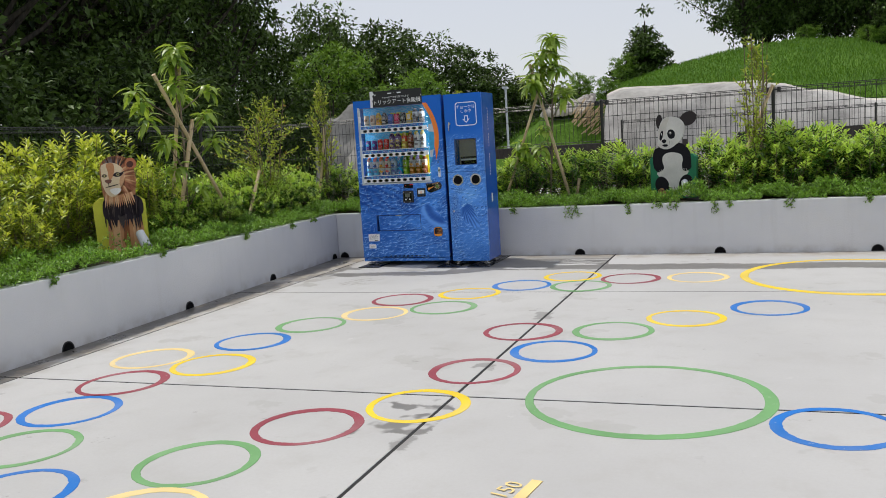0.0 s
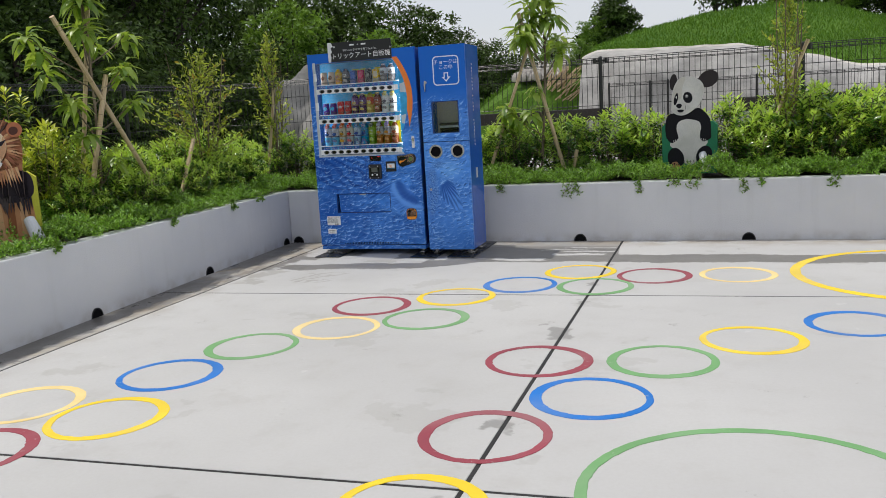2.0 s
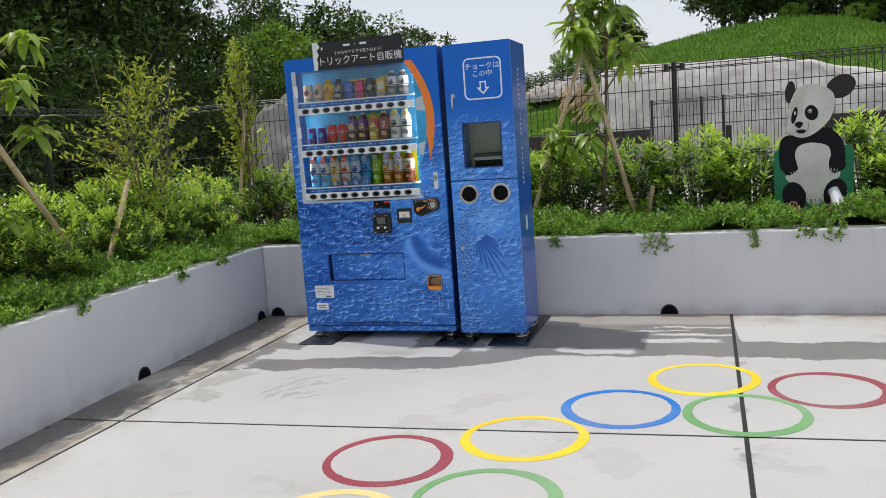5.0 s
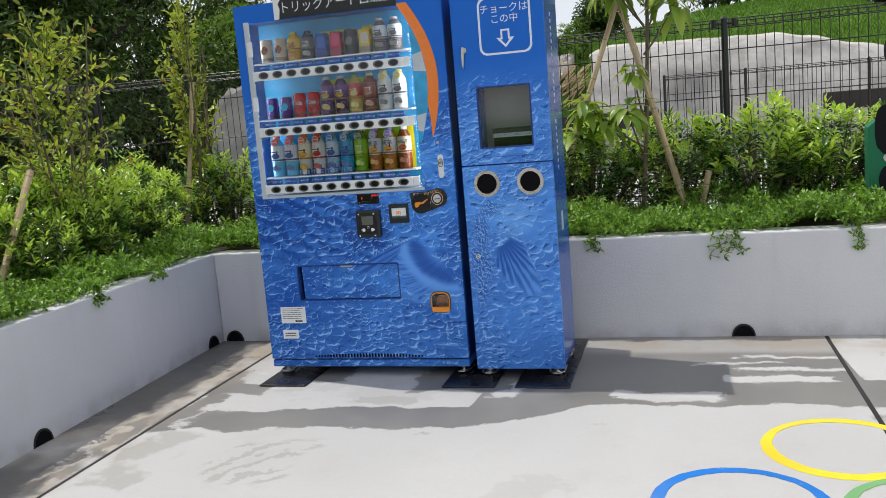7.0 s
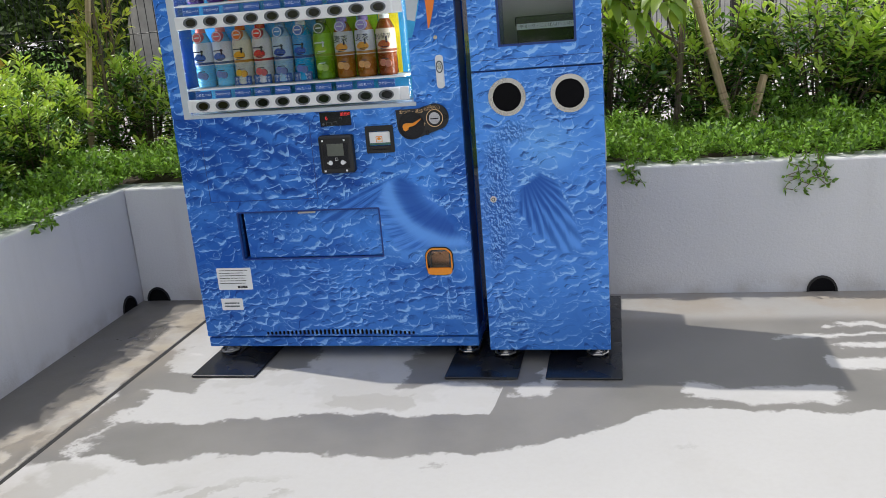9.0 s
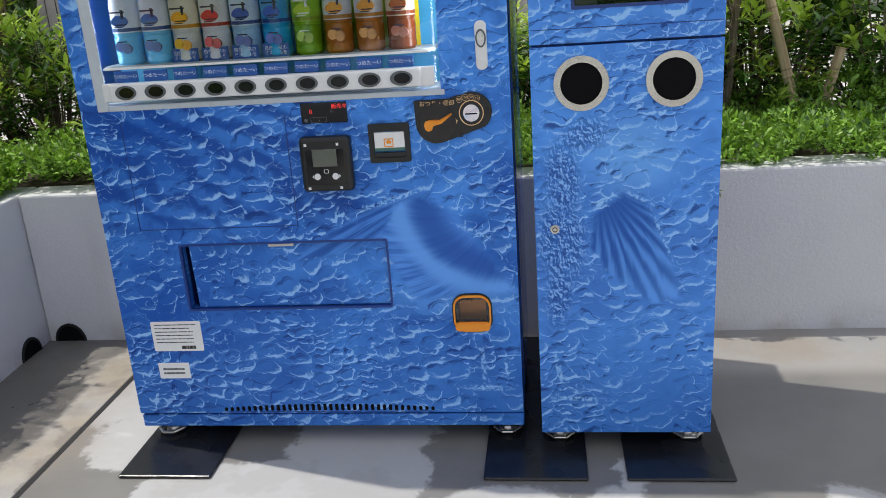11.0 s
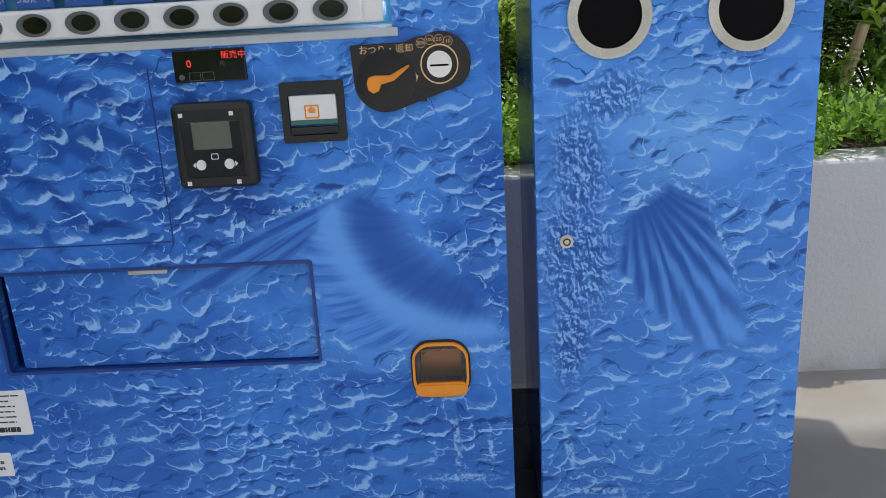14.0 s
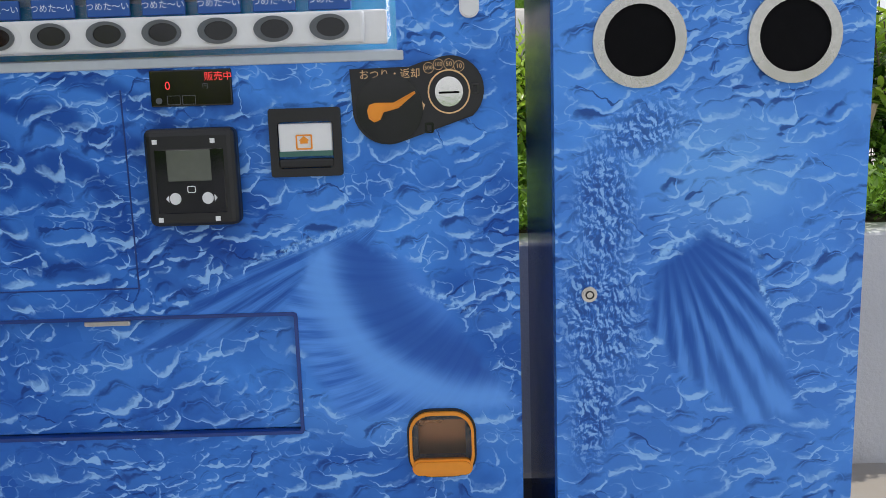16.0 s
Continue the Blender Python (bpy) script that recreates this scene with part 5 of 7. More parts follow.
def tint(colour, rough=0.25):
    k = (colour, rough)
    grey = sum(colour) / 3
    colour = tuple(min(0.85, max(0.005, grey + 1.35 * (c - grey))) for c in colour)
    if k not in TINT:
        TINT[k] = paint("sample_tint", colour, rough, 60, 0.18, 0.02)
    return TINT[k]


def bottle(x, z, h, body, label, cap, mark, words="", badge=None, colour_words="pale"):
    """A plastic bottle sample: shouldered ribbed body, printed sleeve, round badge, screw cap."""
    y = FY + 0.046
    r = 0.0325
    t = thing("drink_bottle", (x, y, z), f"{colour_words} plastic drink bottle sample on the display shelf", "bottle", "drink samples in the vending machine")
    part("body", lathe([(r * 0.86, 0), (r, 0.006), (r, h * 0.09), (r * 0.96, h * 0.11), (r, h * 0.13), (r, h * 0.31), (r * 0.94, h * 0.335), (r, h * 0.36), (r, h * 0.70), (r * 0.93, h * 0.78), (r * 0.62, h * 0.89), (r * 0.46, h * 0.92), (r * 0.46, h * 0.935)], x, y, z, 18), tint(body), t, smooth=True)
    part("sleeve", lathe([(r * 1.015, h * 0.375), (r * 1.025, h * 0.38), (r * 1.025, h * 0.69), (r * 0.965, h * 0.765)], x, y, z, 18), tint(label, 0.35), t, smooth=True)
    part("cap", lathe([(r * 0.50, h * 0.925), (r * 0.52, h * 0.93), (r * 0.52, h * 0.985), (r * 0.44, h)], x, y, z, 14), tint(cap), t)
    fr = y - r * 1.09
    if mark:
        part("sleeve_mark", outline(smooth_path([(x - r * 0.62, z + h * 0.50), (x - r * 0.2, z + h * 0.575), (x + r * 0.45, z + h * 0.555), (x + r * 0.55, z + h * 0.48), (x, z + h * 0.44)], 4), fr, y - r * 0.8), tint(mark, 0.35), t)
        part("sleeve_band", lathe([(r * 1.03, h * 0.39), (r * 1.035, h * 0.395), (r * 1.035, h * 0.425), (r * 1.03, h * 0.43)], x, y, z, 18), tint(tuple(0.55 * v for v in mark), 0.35), t)
        for dx, dz, k in ((-0.26, 0.215, 1.0), (0.26, 0.195, 0.75)):
            part("printed_fruit", outline(ellipse(x + r * dx, z + h * dz, r * 0.33, r * 0.36, 14), fr, y - r * 0.8), tint(tuple(min(1, k * v + 0.12) for v in mark), 0.35), t)
    if badge:
        bd = part("round_badge", outline(ellipse(x, z + h * 0.85, r * 0.54, r * 0.54, 20), fr, y - r * 0.4), tint(badge, 0.4), t)
        part("badge_ring", band_plate(ellipse(x, z + h * 0.85, r * 0.50, r * 0.50, 20), ellipse(x, z + h * 0.85, r * 0.42, r * 0.42, 20), fr - 0.0006, fr + 0.001), tint(WHITE, 0.4), bd)
        part("print_bar", box(x - r * 0.30, x + r * 0.30, fr - 0.0006, fr + 0.001, z + h * 0.845, z + h * 0.865), tint(WHITE, 0.4), bd)
    ink = tint((0.03, 0.035, 0.07)) if sum(label) > 0.75 else tint(WHITE, 0.4)
    for k, (dx, dz, w, hh) in enumerate(((-0.05, 0.605, 1.05, 0.018), (0.10, 0.465, 0.80, 0.014), (-0.10, 0.44, 0.62, 0.010), (0.0, 0.27, 0.7, 0.012), (0.30, 0.54, 0.16, 0.10))):
        if not (words and k == 0):
            part("print_bar", box(x + r * (dx - w / 2), x + r * (dx + w / 2), fr - 0.0008, fr + 0.002, z + h * dz, z + h * (dz + hh)), ink, t)
    if words:
        lettering("sleeve_words", words, x, z + h * 0.64, 0.024 if len(words) < 3 else 0.019, fr - 0.0006, tint((0.02, 0.03, 0.06)), t)


LAST = []


def can(x, z, h, body, mark, colour_words, slim=0.0300):
    y = FY + 0.046
    t = thing("drink_can", (x, y, z), f"{colour_words} drink can sample on the display shelf", "can", "drink samples in the vending machine")
    LAST.append(t)
    part("body", lathe([(slim * 0.82, 0), (slim, 0.006), (slim, h - 0.010), (slim * 0.84, h)], x, y, z, 16), tint(body), t, smooth=True)
    part("lid", lathe([(slim * 0.84, h), (slim * 0.86, h + 0.002), (slim * 0.76, h + 0.002)], x, y, z, 16), M["steel"], t)
    part("can_mark", outline(smooth_path([(x - 0.016, z + h * 0.48), (x, z + h * 0.72), (x + 0.017, z + h * 0.58), (x + 0.004, z + h * 0.36)], 3), y - slim * 1.05, y - slim * 0.8), tint(mark, 0.35), t)
    part("foot_band", lathe([(slim * 1.006, 0.008), (slim * 1.01, h * 0.2), (slim * 1.006, h * 0.21)], x, y, z, 16), tint(tuple(c * 0.4 for c in body), 0.35), t)


def carton(x, z, h, body, mark, colour_words):
    y = FY + 0.046
    t = thing("drink_carton", (x, y, z), f"{colour_words} boxed drink sample on the display shelf", "carton", "drink samples in the vending machine")
    part("body", box(x - 0.027, x + 0.027, y - 0.022, y + 0.022, z, z + h, 0.004), tint(body), t)
    part("front_mark", outline(rounded(x - 0.017, x + 0.020, z + h * 0.40, z + h * 0.86, 0.006), y - 0.0235, y - 0.020), tint(mark, 0.35), t)
    part("foot_band", box(x - 0.0272, x + 0.0272, y - 0.0228, y + 0.01, z + 0.004, z + h * 0.3), tint(tuple(c * 0.45 for c in mark), 0.35), t)


def back_card(x, z, w, h, colour):
    part("back_card", box(x - w / 2, x + w / 2, FY + 0.100, FY + 0.104, z, z + h), tint(colour, 0.5), vm, "coloured card behind a sample")


def col(k):
    return FIRST + k * PITCH


z1, z2, z3 = (z + 0.058 for z in RAILS)
for k in (0, 1):
    can(col(k), z1, 0.108, (0.62, 0.52, 0.44), (0.16, 0.06, 0.03), "white and brown")
bottle(col(2), z1, 0.130, (0.62, 0.38, 0.05), (0.70, 0.50, 0.12), (0.75, 0.55, 0.10), (0.45, 0.20, 0.02), "", None, "golden")
bottle(col(3), z1, 0.130, (0.05, 0.06, 0.07), (0.09, 0.10, 0.12), (0.04, 0.04, 0.05), (0.30, 0.28, 0.24), "", None, "black")
for k, c, w in ((4, (0.05, 0.10, 0.36), "blue"), (5, (0.46, 0.05, 0.10), "red")):
    back_card(col(k), z1, 0.060, 0.125, (0.38, 0.46, 0.10))
    carton(col(k), z1, 0.110, c, (0.08, 0.16, 0.50) if k == 4 else (0.62, 0.10, 0.20), w)
can(col(6), z1, 0.115, (0.035, 0.035, 0.042), (0.20, 0.19, 0.18), "black", 0.032)
back_card(col(7), z1, 0.064, 0.130, (0.60, 0.56, 0.08))
carton(col(7), z1, 0.108, (0.70, 0.48, 0.10), (0.72, 0.66, 0.50), "yellow")
for k in (8, 9):
    bottle(col(k), z1, 0.150, (0.16, 0.15, 0.15), WHITE, (0.55, 0.57, 0.60), (0.20, 0.18, 0.17), "", None, "white and black")
for k in (0, 1):
    can(col(k), z2, 0.100, (0.10, 0.06, 0.26), (0.10, 0.45, 0.70), "purple and blue", 0.0285)
for k in (2, 3):
    can(col(k), z2, 0.112, (0.50, 0.025, 0.03), (0.30, 0.012, 0.018), "red")
    lettering("can_words", "Cola", col(k), z2 + 0.066, 0.026, FY + 0.046 - 0.0325, tint(WHITE), LAST[-1])
for k in (4, 5):
    back_card(col(k), z2, 0.068, 0.165, (0.50, 0.58, 0.06))
    bottle(col(k), z2, 0.176, (0.07, 0.03, 0.10), (0.13, 0.06, 0.20), (0.55, 0.55, 0.50), (0.50, 0.34, 0.10), "", None, "dark purple")
back_card(col(6), z2, 0.068, 0.165, (0.45, 0.56, 0.08))
bottle(col(6), z2, 0.176, (0.48, 0.36, 0.14), (0.45, 0.09, 0.06), (0.20, 0.38, 0.10), (0.72, 0.62, 0.20), "", None, "amber")
bottle(col(7), z2, 0.176, (0.13, 0.045, 0.03), (0.26, 0.07, 0.05), (0.68, 0.60, 0.32), (0.40, 0.16, 0.10), "", None, "dark red")
for k in (8, 9):
    bottle(col(k), z2, 0.180, (0.66, 0.68, 0.68), (0.74, 0.75, 0.74), (0.70, 0.58, 0.22), (0.10, 0.09, 0.10), "", (0.66, 0.56, 0.20), "milk-white")
for k in range(10):
    back_card(col(k), z3, 0.068, 0.196, (0.05, 0.38, 0.74) if k < 6 else (0.28, 0.48, 0.06) if k < 9 else (0.66, 0.54, 0.06))
for k in (0, 1):
    bottle(col(k), z3, 0.196, CLEAR, (0.70, 0.75, 0.82), (0.80, 0.30, 0.30), (0.07, 0.14, 0.40), "", (0.72, 0.20, 0.22), "clear blue-and-white")
bottle(col(2), z3, 0.196, (0.60, 0.62, 0.60), (0.70, 0.66, 0.55), (0.75, 0.16, 0.04), (0.80, 0.40, 0.04), "", (0.78, 0.20, 0.04), "clear orange-capped")
bottle(col(3), z3, 0.196, (0.60, 0.62, 0.64), (0.70, 0.68, 0.68), (0.62, 0.04, 0.06), (0.52, 0.05, 0.07), "", (0.66, 0.06, 0.08), "clear red-capped")
bottle(col(4), z3, 0.196, (0.36, 0.52, 0.66), (0.55, 0.64, 0.74), (0.20, 0.34, 0.58), (0.06, 0.10, 0.34), "", (0.10, 0.24, 0.50), "silver-blue")
bottle(col(5), z3, 0.196, (0.08, 0.34, 0.58), (0.10, 0.30, 0.58), (0.60, 0.66, 0.72), (0.06, 0.12, 0.42), "", (0.12, 0.20, 0.50), "bright blue")
bottle(col(6), z3, 0.196, (0.16, 0.30, 0.05), (0.24, 0.42, 0.08), (0.06, 0.09, 0.04), (0.36, 0.50, 0.10), "", (0.05, 0.09, 0.04), "green tea")
for k in (7, 8):
    bottle(col(k), z3, 0.196, (0.30, 0.13, 0.05), (0.62, 0.63, 0.68), (0.30, 0.24, 0.46), (0.66, 0.34, 0.12), "麦茶", (0.36, 0.30, 0.56), "brown barley tea")
bottle(col(9), z3, 0.196, (0.16, 0.05, 0.025), (0.62, 0.55, 0.45), (0.66, 0.66, 0.64), (0.36, 0.10, 0.05), "烏龍茶", None, "dark oolong tea")
for k in range(2, 6):
    plate = part("foot_strip", box(col(k) - 0.031, col(k) + 0.031, FY + 0.016, FY + 0.020, z3 - 0.002, z3 + 0.030), M["strip"], vm, "blue worded strip at a bottle's foot")
    lettering("foot_words", "自然由来の\nミネラルを", col(k), z3 + 0.0145, 0.0108, FY + 0.0155, M["chalkwhite"], plate)


# ---- mesh fences ----
def fence_run(name, a, b, z0, z1, posts, spacing, label, wires_h, pr=0.021, clamps=True):
    """A welded-mesh fence from a to b: posts with clamps, wire panels, rolled top."""
    a, b = Vector(a), Vector(b)
    L = (b - a).length
    d = (b - a) / L
    t = thing(name, ((a + b) / 2).to_tuple()[:2] + (0.0,), label, "fence")
    n_panels = len(posts) - 1
    for s in posts:
        p = a + d * s
        po = part("post", rod((p.x, p.y, -0.03), (p.x, p.y, z1 + 0.02), pr, n=10), M["fence"], t, "dark brown fence post")
        part("post_cap", rod((p.x, p.y, z1 + 0.02), (p.x, p.y, z1 + 0.032), pr * 1.12, pr * 0.7, 10), M["fence"], po)
        if clamps:
            cl = part("clamp_arm", rod(p - d * 0.075 + Vector((0, 0, z1 - 0.012)), p + d * 0.075 + Vector((0, 0, z1 - 0.012)), 0.011, n=8), M["fence"], po)
            for s2 in (-0.062, 0.062):
                q = p + d * s2
                part("clamp", rod((q.x, q.y, z1 - 0.036), (q.x, q.y, z1 + 0.016), 0.019, n=8), M["fence"], cl)
    for s0, s1 in zip(posts, posts[1:]):
        bm = bmesh.new()
        k = s0 + 0.03
        while k < s1 - 0.02:
            p = a + d * k
            add_rod(bm, (p.x, p.y, z0), (p.x, p.y, z1), 0.0028, n=4)
            k += spacing
        for z in wires_h:
            p, q = a + d * s0, a + d * s1
            add_rod(bm, (p.x, p.y, z), (q.x, q.y, z), 0.0034, n=4)
        tagged(part("wire_panel", bm, M["fence"], t), kind="stuff")
        nrm = Vector((-d.y, d.x, 0))
        bm = bmesh.new()
        k = s0 + 0.03
        while k < s1 - 0.02:
            p = a + d * k
            for (u0, w0), (u1, w1) in zip(((0, 0), (0.022, 0.016), (0.045, 0), (0.03, -0.028)), ((0.022, 0.016), (0.045, 0), (0.03, -0.028), (0, -0.04))):
                add_rod(bm, p + nrm * u0 + Vector((0, 0, z1 + w0)), p + nrm * u1 + Vector((0, 0, z1 + w1)), 0.0028, n=4)
            k += spacing
        for u, w in ((0.022, 0.016), (0.045, 0.0), (0.03, -0.028)):
            p, q = a + d * s0 + nrm * u, a + d * s1 + nrm * u
            add_rod(bm, (p.x, p.y, z1 + w), (q.x, q.y, z1 + w), 0.0036, n=4)
        tagged(part("rolled_top", bm, M["fence"], t), kind="stuff")
    return t


fence_run("mesh_fence", (-5.2, 11.5, 0), (9.0, 11.5, 0), 0.30, 1.70, [0, 0.84, 2.83, 4.82, 6.81, 8.80, 10.79, 12.78, 14.2], 0.055, "dark brown welded-mesh fence behind the planter", (0.33, 0.62, 0.92, 1.22, 1.52, 1.66))
fence_run("mesh_fence", (-5.2, 0.0, 0), (-5.2, 11.46, 0), 0.30, 1.70, [0, 1.95, 3.94, 5.93, 7.92, 9.91, 11.46], 0.055, "dark brown welded-mesh fence in front of the woods", (0.33, 0.62, 0.92, 1.22, 1.52, 1.66))
# barriers further back
bar = thing("low_barrier", (2, 17, 0), "low dark brown barrier beam in front of the enclosure", "barrier")
part("beam", box(-4.6, -0.93, 16.95, 17.1, 0.94, 1.14, 0.01), M["beam"], bar)
part("beam", box(1.05, 10.0, 16.95, 17.1, 0.96, 1.18, 0.01), M["beam"], bar)
for k in range(10):
    x = -4.5 + 1.55 * k
    part("post", box(x - 0.04, x + 0.04, 16.96, 17.09, -0.03, 1.12, 0.006), M["beam"], bar)
fence_run("inner_fence", (-0.83, 16.0, 0), (7.45, 16.0, 0), 0.10, 1.50, [0, 0.63, 0.90, 2.19, 4.0, 6.0, 8.0], 0.09, "dark low mesh fence with gate posts further back", (0.12, 0.8, 1.3, 1.48), 0.017, False)
pole = thing("lamp_pole", (-4.95, 23.0, 0), "thin grey metal pole standing on the slope", "pole")
part("shaft", rod((-4.95, 23.0, -0.04), (-4.95, 23.0, 2.7), 0.035, 0.03, 10), M["trim"], pole)
part("head", box(-5.01, -4.89, 22.9, 23.1, 2.66, 2.72, 0.01), M["trim"], pole)

# ---- rock-work and hill ----


def rock_top(x):
    pts = ((-1.0, 2.15), (-0.85, 2.36), (-0.4, 2.46), (0.8, 2.42), (1.7, 2.40), (2.75, 2.38), (3.4, 2.25), (4.2, 2.04), (5.7, 1.70), (8.0, 1.45), (14.0, 1.2))
    for (a, za), (b, zb) in zip(pts, pts[1:]):
        if a <= x <= b:
            f = (x - a) / (b - a)
            return za + (zb - za) * f * f * (3 - 2 * f)
    return pts[0][1] if x < pts[0][0] else pts[-1][1]


bm = bmesh.new()
rows = []
for j in range(15):
    f = j / 14
    rows.append([])
    for i in range(90):
        u = -0.96 + 14.96 * i / 89
        x, zt = u - 1.55, rock_top(u)
        back = 1.6 if i == 0 else 0.0
        lump = back + 0.28 * noise.noise((x * 0.7, f * 2.2, 3)) + 0.10 * noise.noise((x * 2.3, f * 6, 5))
        if f <= 0.86:
            q = f / 0.86
            rows[-1].append(bm.verts.new((x, 22.4 + 1.6 * q ** 1.6 + lump, -0.04 + (zt + 0.04) * math.sin(q * math.pi / 2) ** 0.9)))
        else:
            q = (f - 0.86) / 0.14
            rows[-1].append(bm.verts.new((x, 24.0 + 1.8 * q + lump, zt + 0.03 * math.sin(q * 3.1) - 0.5 * q * q)))
for a, b in zip(rows, rows[1:]):
    for i in range(89):
        bm.faces.new((a[i], a[i + 1], b[i + 1], b[i]))
rk = thing("artificial_rock", (4, 23, -0.04), "grey sprayed-concrete rock bank below the grass hill", "rock")
part("rock_face", bm, M["rock"], rk, smooth=True)
bm = bmesh.new()
prev = None
for i in range(120):
    u = -0.90 + 14.75 * i / 119
    x = u - 1.55
    lump = 0.28 * noise.noise((x * 0.7, 1.9, 3))
    c = Vector((x, 24.15 + lump, rock_top(u) + 0.015 * noise.noise((x * 3, 0, 9))))
    cur = [bm.verts.new(c + Vector((0, 0.10 * math.cos(t), 0.055 * math.sin(t)))) for t in (0, 1.05, 2.1, 3.14, 4.2, 5.2)]
    if prev:
        for k in range(6):
            bm.faces.new((prev[k], prev[(k + 1) % 6], cur[(k + 1) % 6], cur[k]))
    prev = cur
part("pale_rim", bm, M["rim"], rk, "pale trowelled rim along the rock's top", smooth=True)


def boulder(name, at, size, seed, material, label):
    bm = bmesh.new()
    bmesh.ops.create_icosphere(bm, subdivisions=4, radius=1)
    for v in bm.verts:
        k = 1 + 0.30 * noise.noise(v.co * 1.1 + Vector((seed, 0, 0))) + 0.10 * noise.noise(v.co * 3.3 + Vector((seed, 4, 0)))
        v.co = Vector((at[0] + v.co.x * k * size[0], at[1] + v.co.y * k * size[1], at[2] + v.co.z * k * size[2]))
    return tagged(part(name, bm, material, smooth=True, origin=(at[0], at[1], -0.04)), label, "rock")


boulder("boulder", (-7.95, 19.6, 0.6), (0.95, 0.8, 1.75), 3, M["shade_rock"], "tall smooth grey boulder behind the fence")
boulder("boulder", (-7.2, 19.2, 0.4), (0.95, 0.8, 1.15), 8, M["shade_rock"], "low grey boulder leaning on a taller one")
rng = random.Random(5)
bm = bmesh.new()
for k in range(190):
    u, v = rng.random(), rng.random()
    c = Vector((-4.15 + 1.25 * u, 23.9 + 0.8 * v, 1.95 + 0.44 * v * (0.35 + 0.65 * u)))
    r = bmesh.ops.create_icosphere(bm, subdivisions=1, radius=0.055 + 0.06 * rng.random())
    e = Euler((rng.random() * 3, rng.random() * 3, rng.random() * 3)).to_matrix()
    for w in r["verts"]:
        w.co = c + e @ Vector((w.co.x * 1.5, w.co.y, w.co.z * 0.6))
tagged(part("stone_heap", bm, M["stone"], origin=(-3.1, 23.8, 0)), "heap of pale grey stones on the bank at the rock's end", "stone heap", kind="stuff")

bm = bmesh.new()
for k in range(46):
    a = Vector((-3.35 + 0.65 * rng.random(), 23.55 + 0.25 * rng.random(), 0.9 + 1.0 * rng.random()))
    d = Vector((0.30 + 0.25 * rng.random(), 0.12 * rng.random(), 0.25 + 0.35 * rng.random()))
    add_rod(bm, a, a + d, 0.022, 0.014, 6)
tagged(part("branch_pile", bm, M["bamboo"], origin=(-3.0, 23.6, 0.9)), "pile of dry brown branches against the bank", "branch pile", kind="stuff")

# ---- plants ----
R = np.random.default_rng(11)


def sphere_dirs(n, rng):
    return unit(rng.normal(size=(n, 3)))


def shrub_meshes(seed, h, rad, leaf, width, shoots, per):
    """Leaf and stem meshes of a bushy shrub whose base is the origin."""
    rng = np.random.default_rng(seed)
    th = rng.random(shoots) * 2 * np.pi
    rr = rad * np.sqrt(rng.random(shoots))
    top = h * (0.24 + 0.76 * rng.random(shoots) ** 0.75) * (1 - 0.35 * (rr / rad) ** 2)
    tips = np.stack([rr * np.cos(th), rr * np.sin(th), top], 1)
    base = tips * np.array([0.30, 0.30, 0.0]) + np.array([0, 0, 0.0])
    pos, along, fresh = [], [], []
    for tip, b in zip(tips, base):
        new_growth = rng.random() < 0.25 + 0.75 * (tip[2] / h)
        d = (tip - b) / np.linalg.norm(tip - b)
        for k in range(per):
            f = k / per
            a = k * 2.4 + rng.random()
            out = np.array([math.cos(a), math.sin(a), 0.0])
            pos.append(tip - d * (0.17 * f) + out * 0.004)
            along.append(out * (0.75 + 0.5 * f) + d * (1.0 - 0.85 * f) + rng.normal(size=3) * 0.2)
            fresh.append(new_growth and k < per * 0.48)
    pos, along, fresh = np.array(pos), np.array(along), np.array(fresh)
    pos[:, 2] = np.maximum(pos[:, 2], 0.02)
    both = []
    for name, pick in (("leaves", ~fresh), ("young_leaves", fresh)):
        n = int(pick.sum())
        both.append(leaves_mesh(name, pos[pick], along[pick], np.tile([0, 0, 1.0], (n, 1)) + rng.normal(size=(n, 3)) * 0.3, leaf * (0.7 + 0.6 * rng.random(n)), width * (0.8 + 0.4 * rng.random(n)), 0.16, 0.16, True))
    bm = bmesh.new()
    for tip, b in list(zip(tips, base))[::2]:
        add_rod(bm, b, tip, 0.006, 0.0025, 4)
    sm = bpy.data.meshes.new("stems")
    bm.to_mesh(sm)
    bm.free()
    return *both, sm


def make_plant(name, label, category, group, parts):
    e = new(name)
    e.empty_display_size = 0.1
    tagged(e, label, category, group)
    for pname, me, material in parts:
        if not me.materials:
            me.materials.append(material)
        o = new(pname, me)
        o.parent = e
    return e


SOIL = 0.49
kinds = []
for k in range(4):
    me, ym, sm = shrub_meshes(20 + k, 0.68, 0.37, 0.062, 0.0195, 130, 20)
    kinds.append(make_plant("evergreen_shrub", "glossy green evergreen shrub in the planter hedge", "shrub", "hedge shrubs", [("leaves", me, M["leaf"]), ("young_leaves", ym, M["young"]), ("branching_stem", sm, M["bark"])]))
limes = []
for k in range(3):
    me, ym, sm = shrub_meshes(40 + k, 0.90, 0.36, 0.062, 0.021, 105, 20)
    limes.append(make_plant("lime_shrub", "bushy yellow-green shrub in the planter", "shrub", "lime shrubs", [("leaves", me, M["lime"]), ("young_leaves", ym, M["lime_young"]), ("branching_stem", sm, M["bark"])]))
rng = random.Random(3)
spots = []
for y in [7.85 + 0.50 * k for k in range(7)]:
    spots += [(-4.28 + rng.uniform(-0.08, 0.08), y, rng.uniform(0.85, 1.08)), (-4.72 + rng.uniform(-0.08, 0.08), y + 0.22, rng.uniform(0.85, 1.1))]
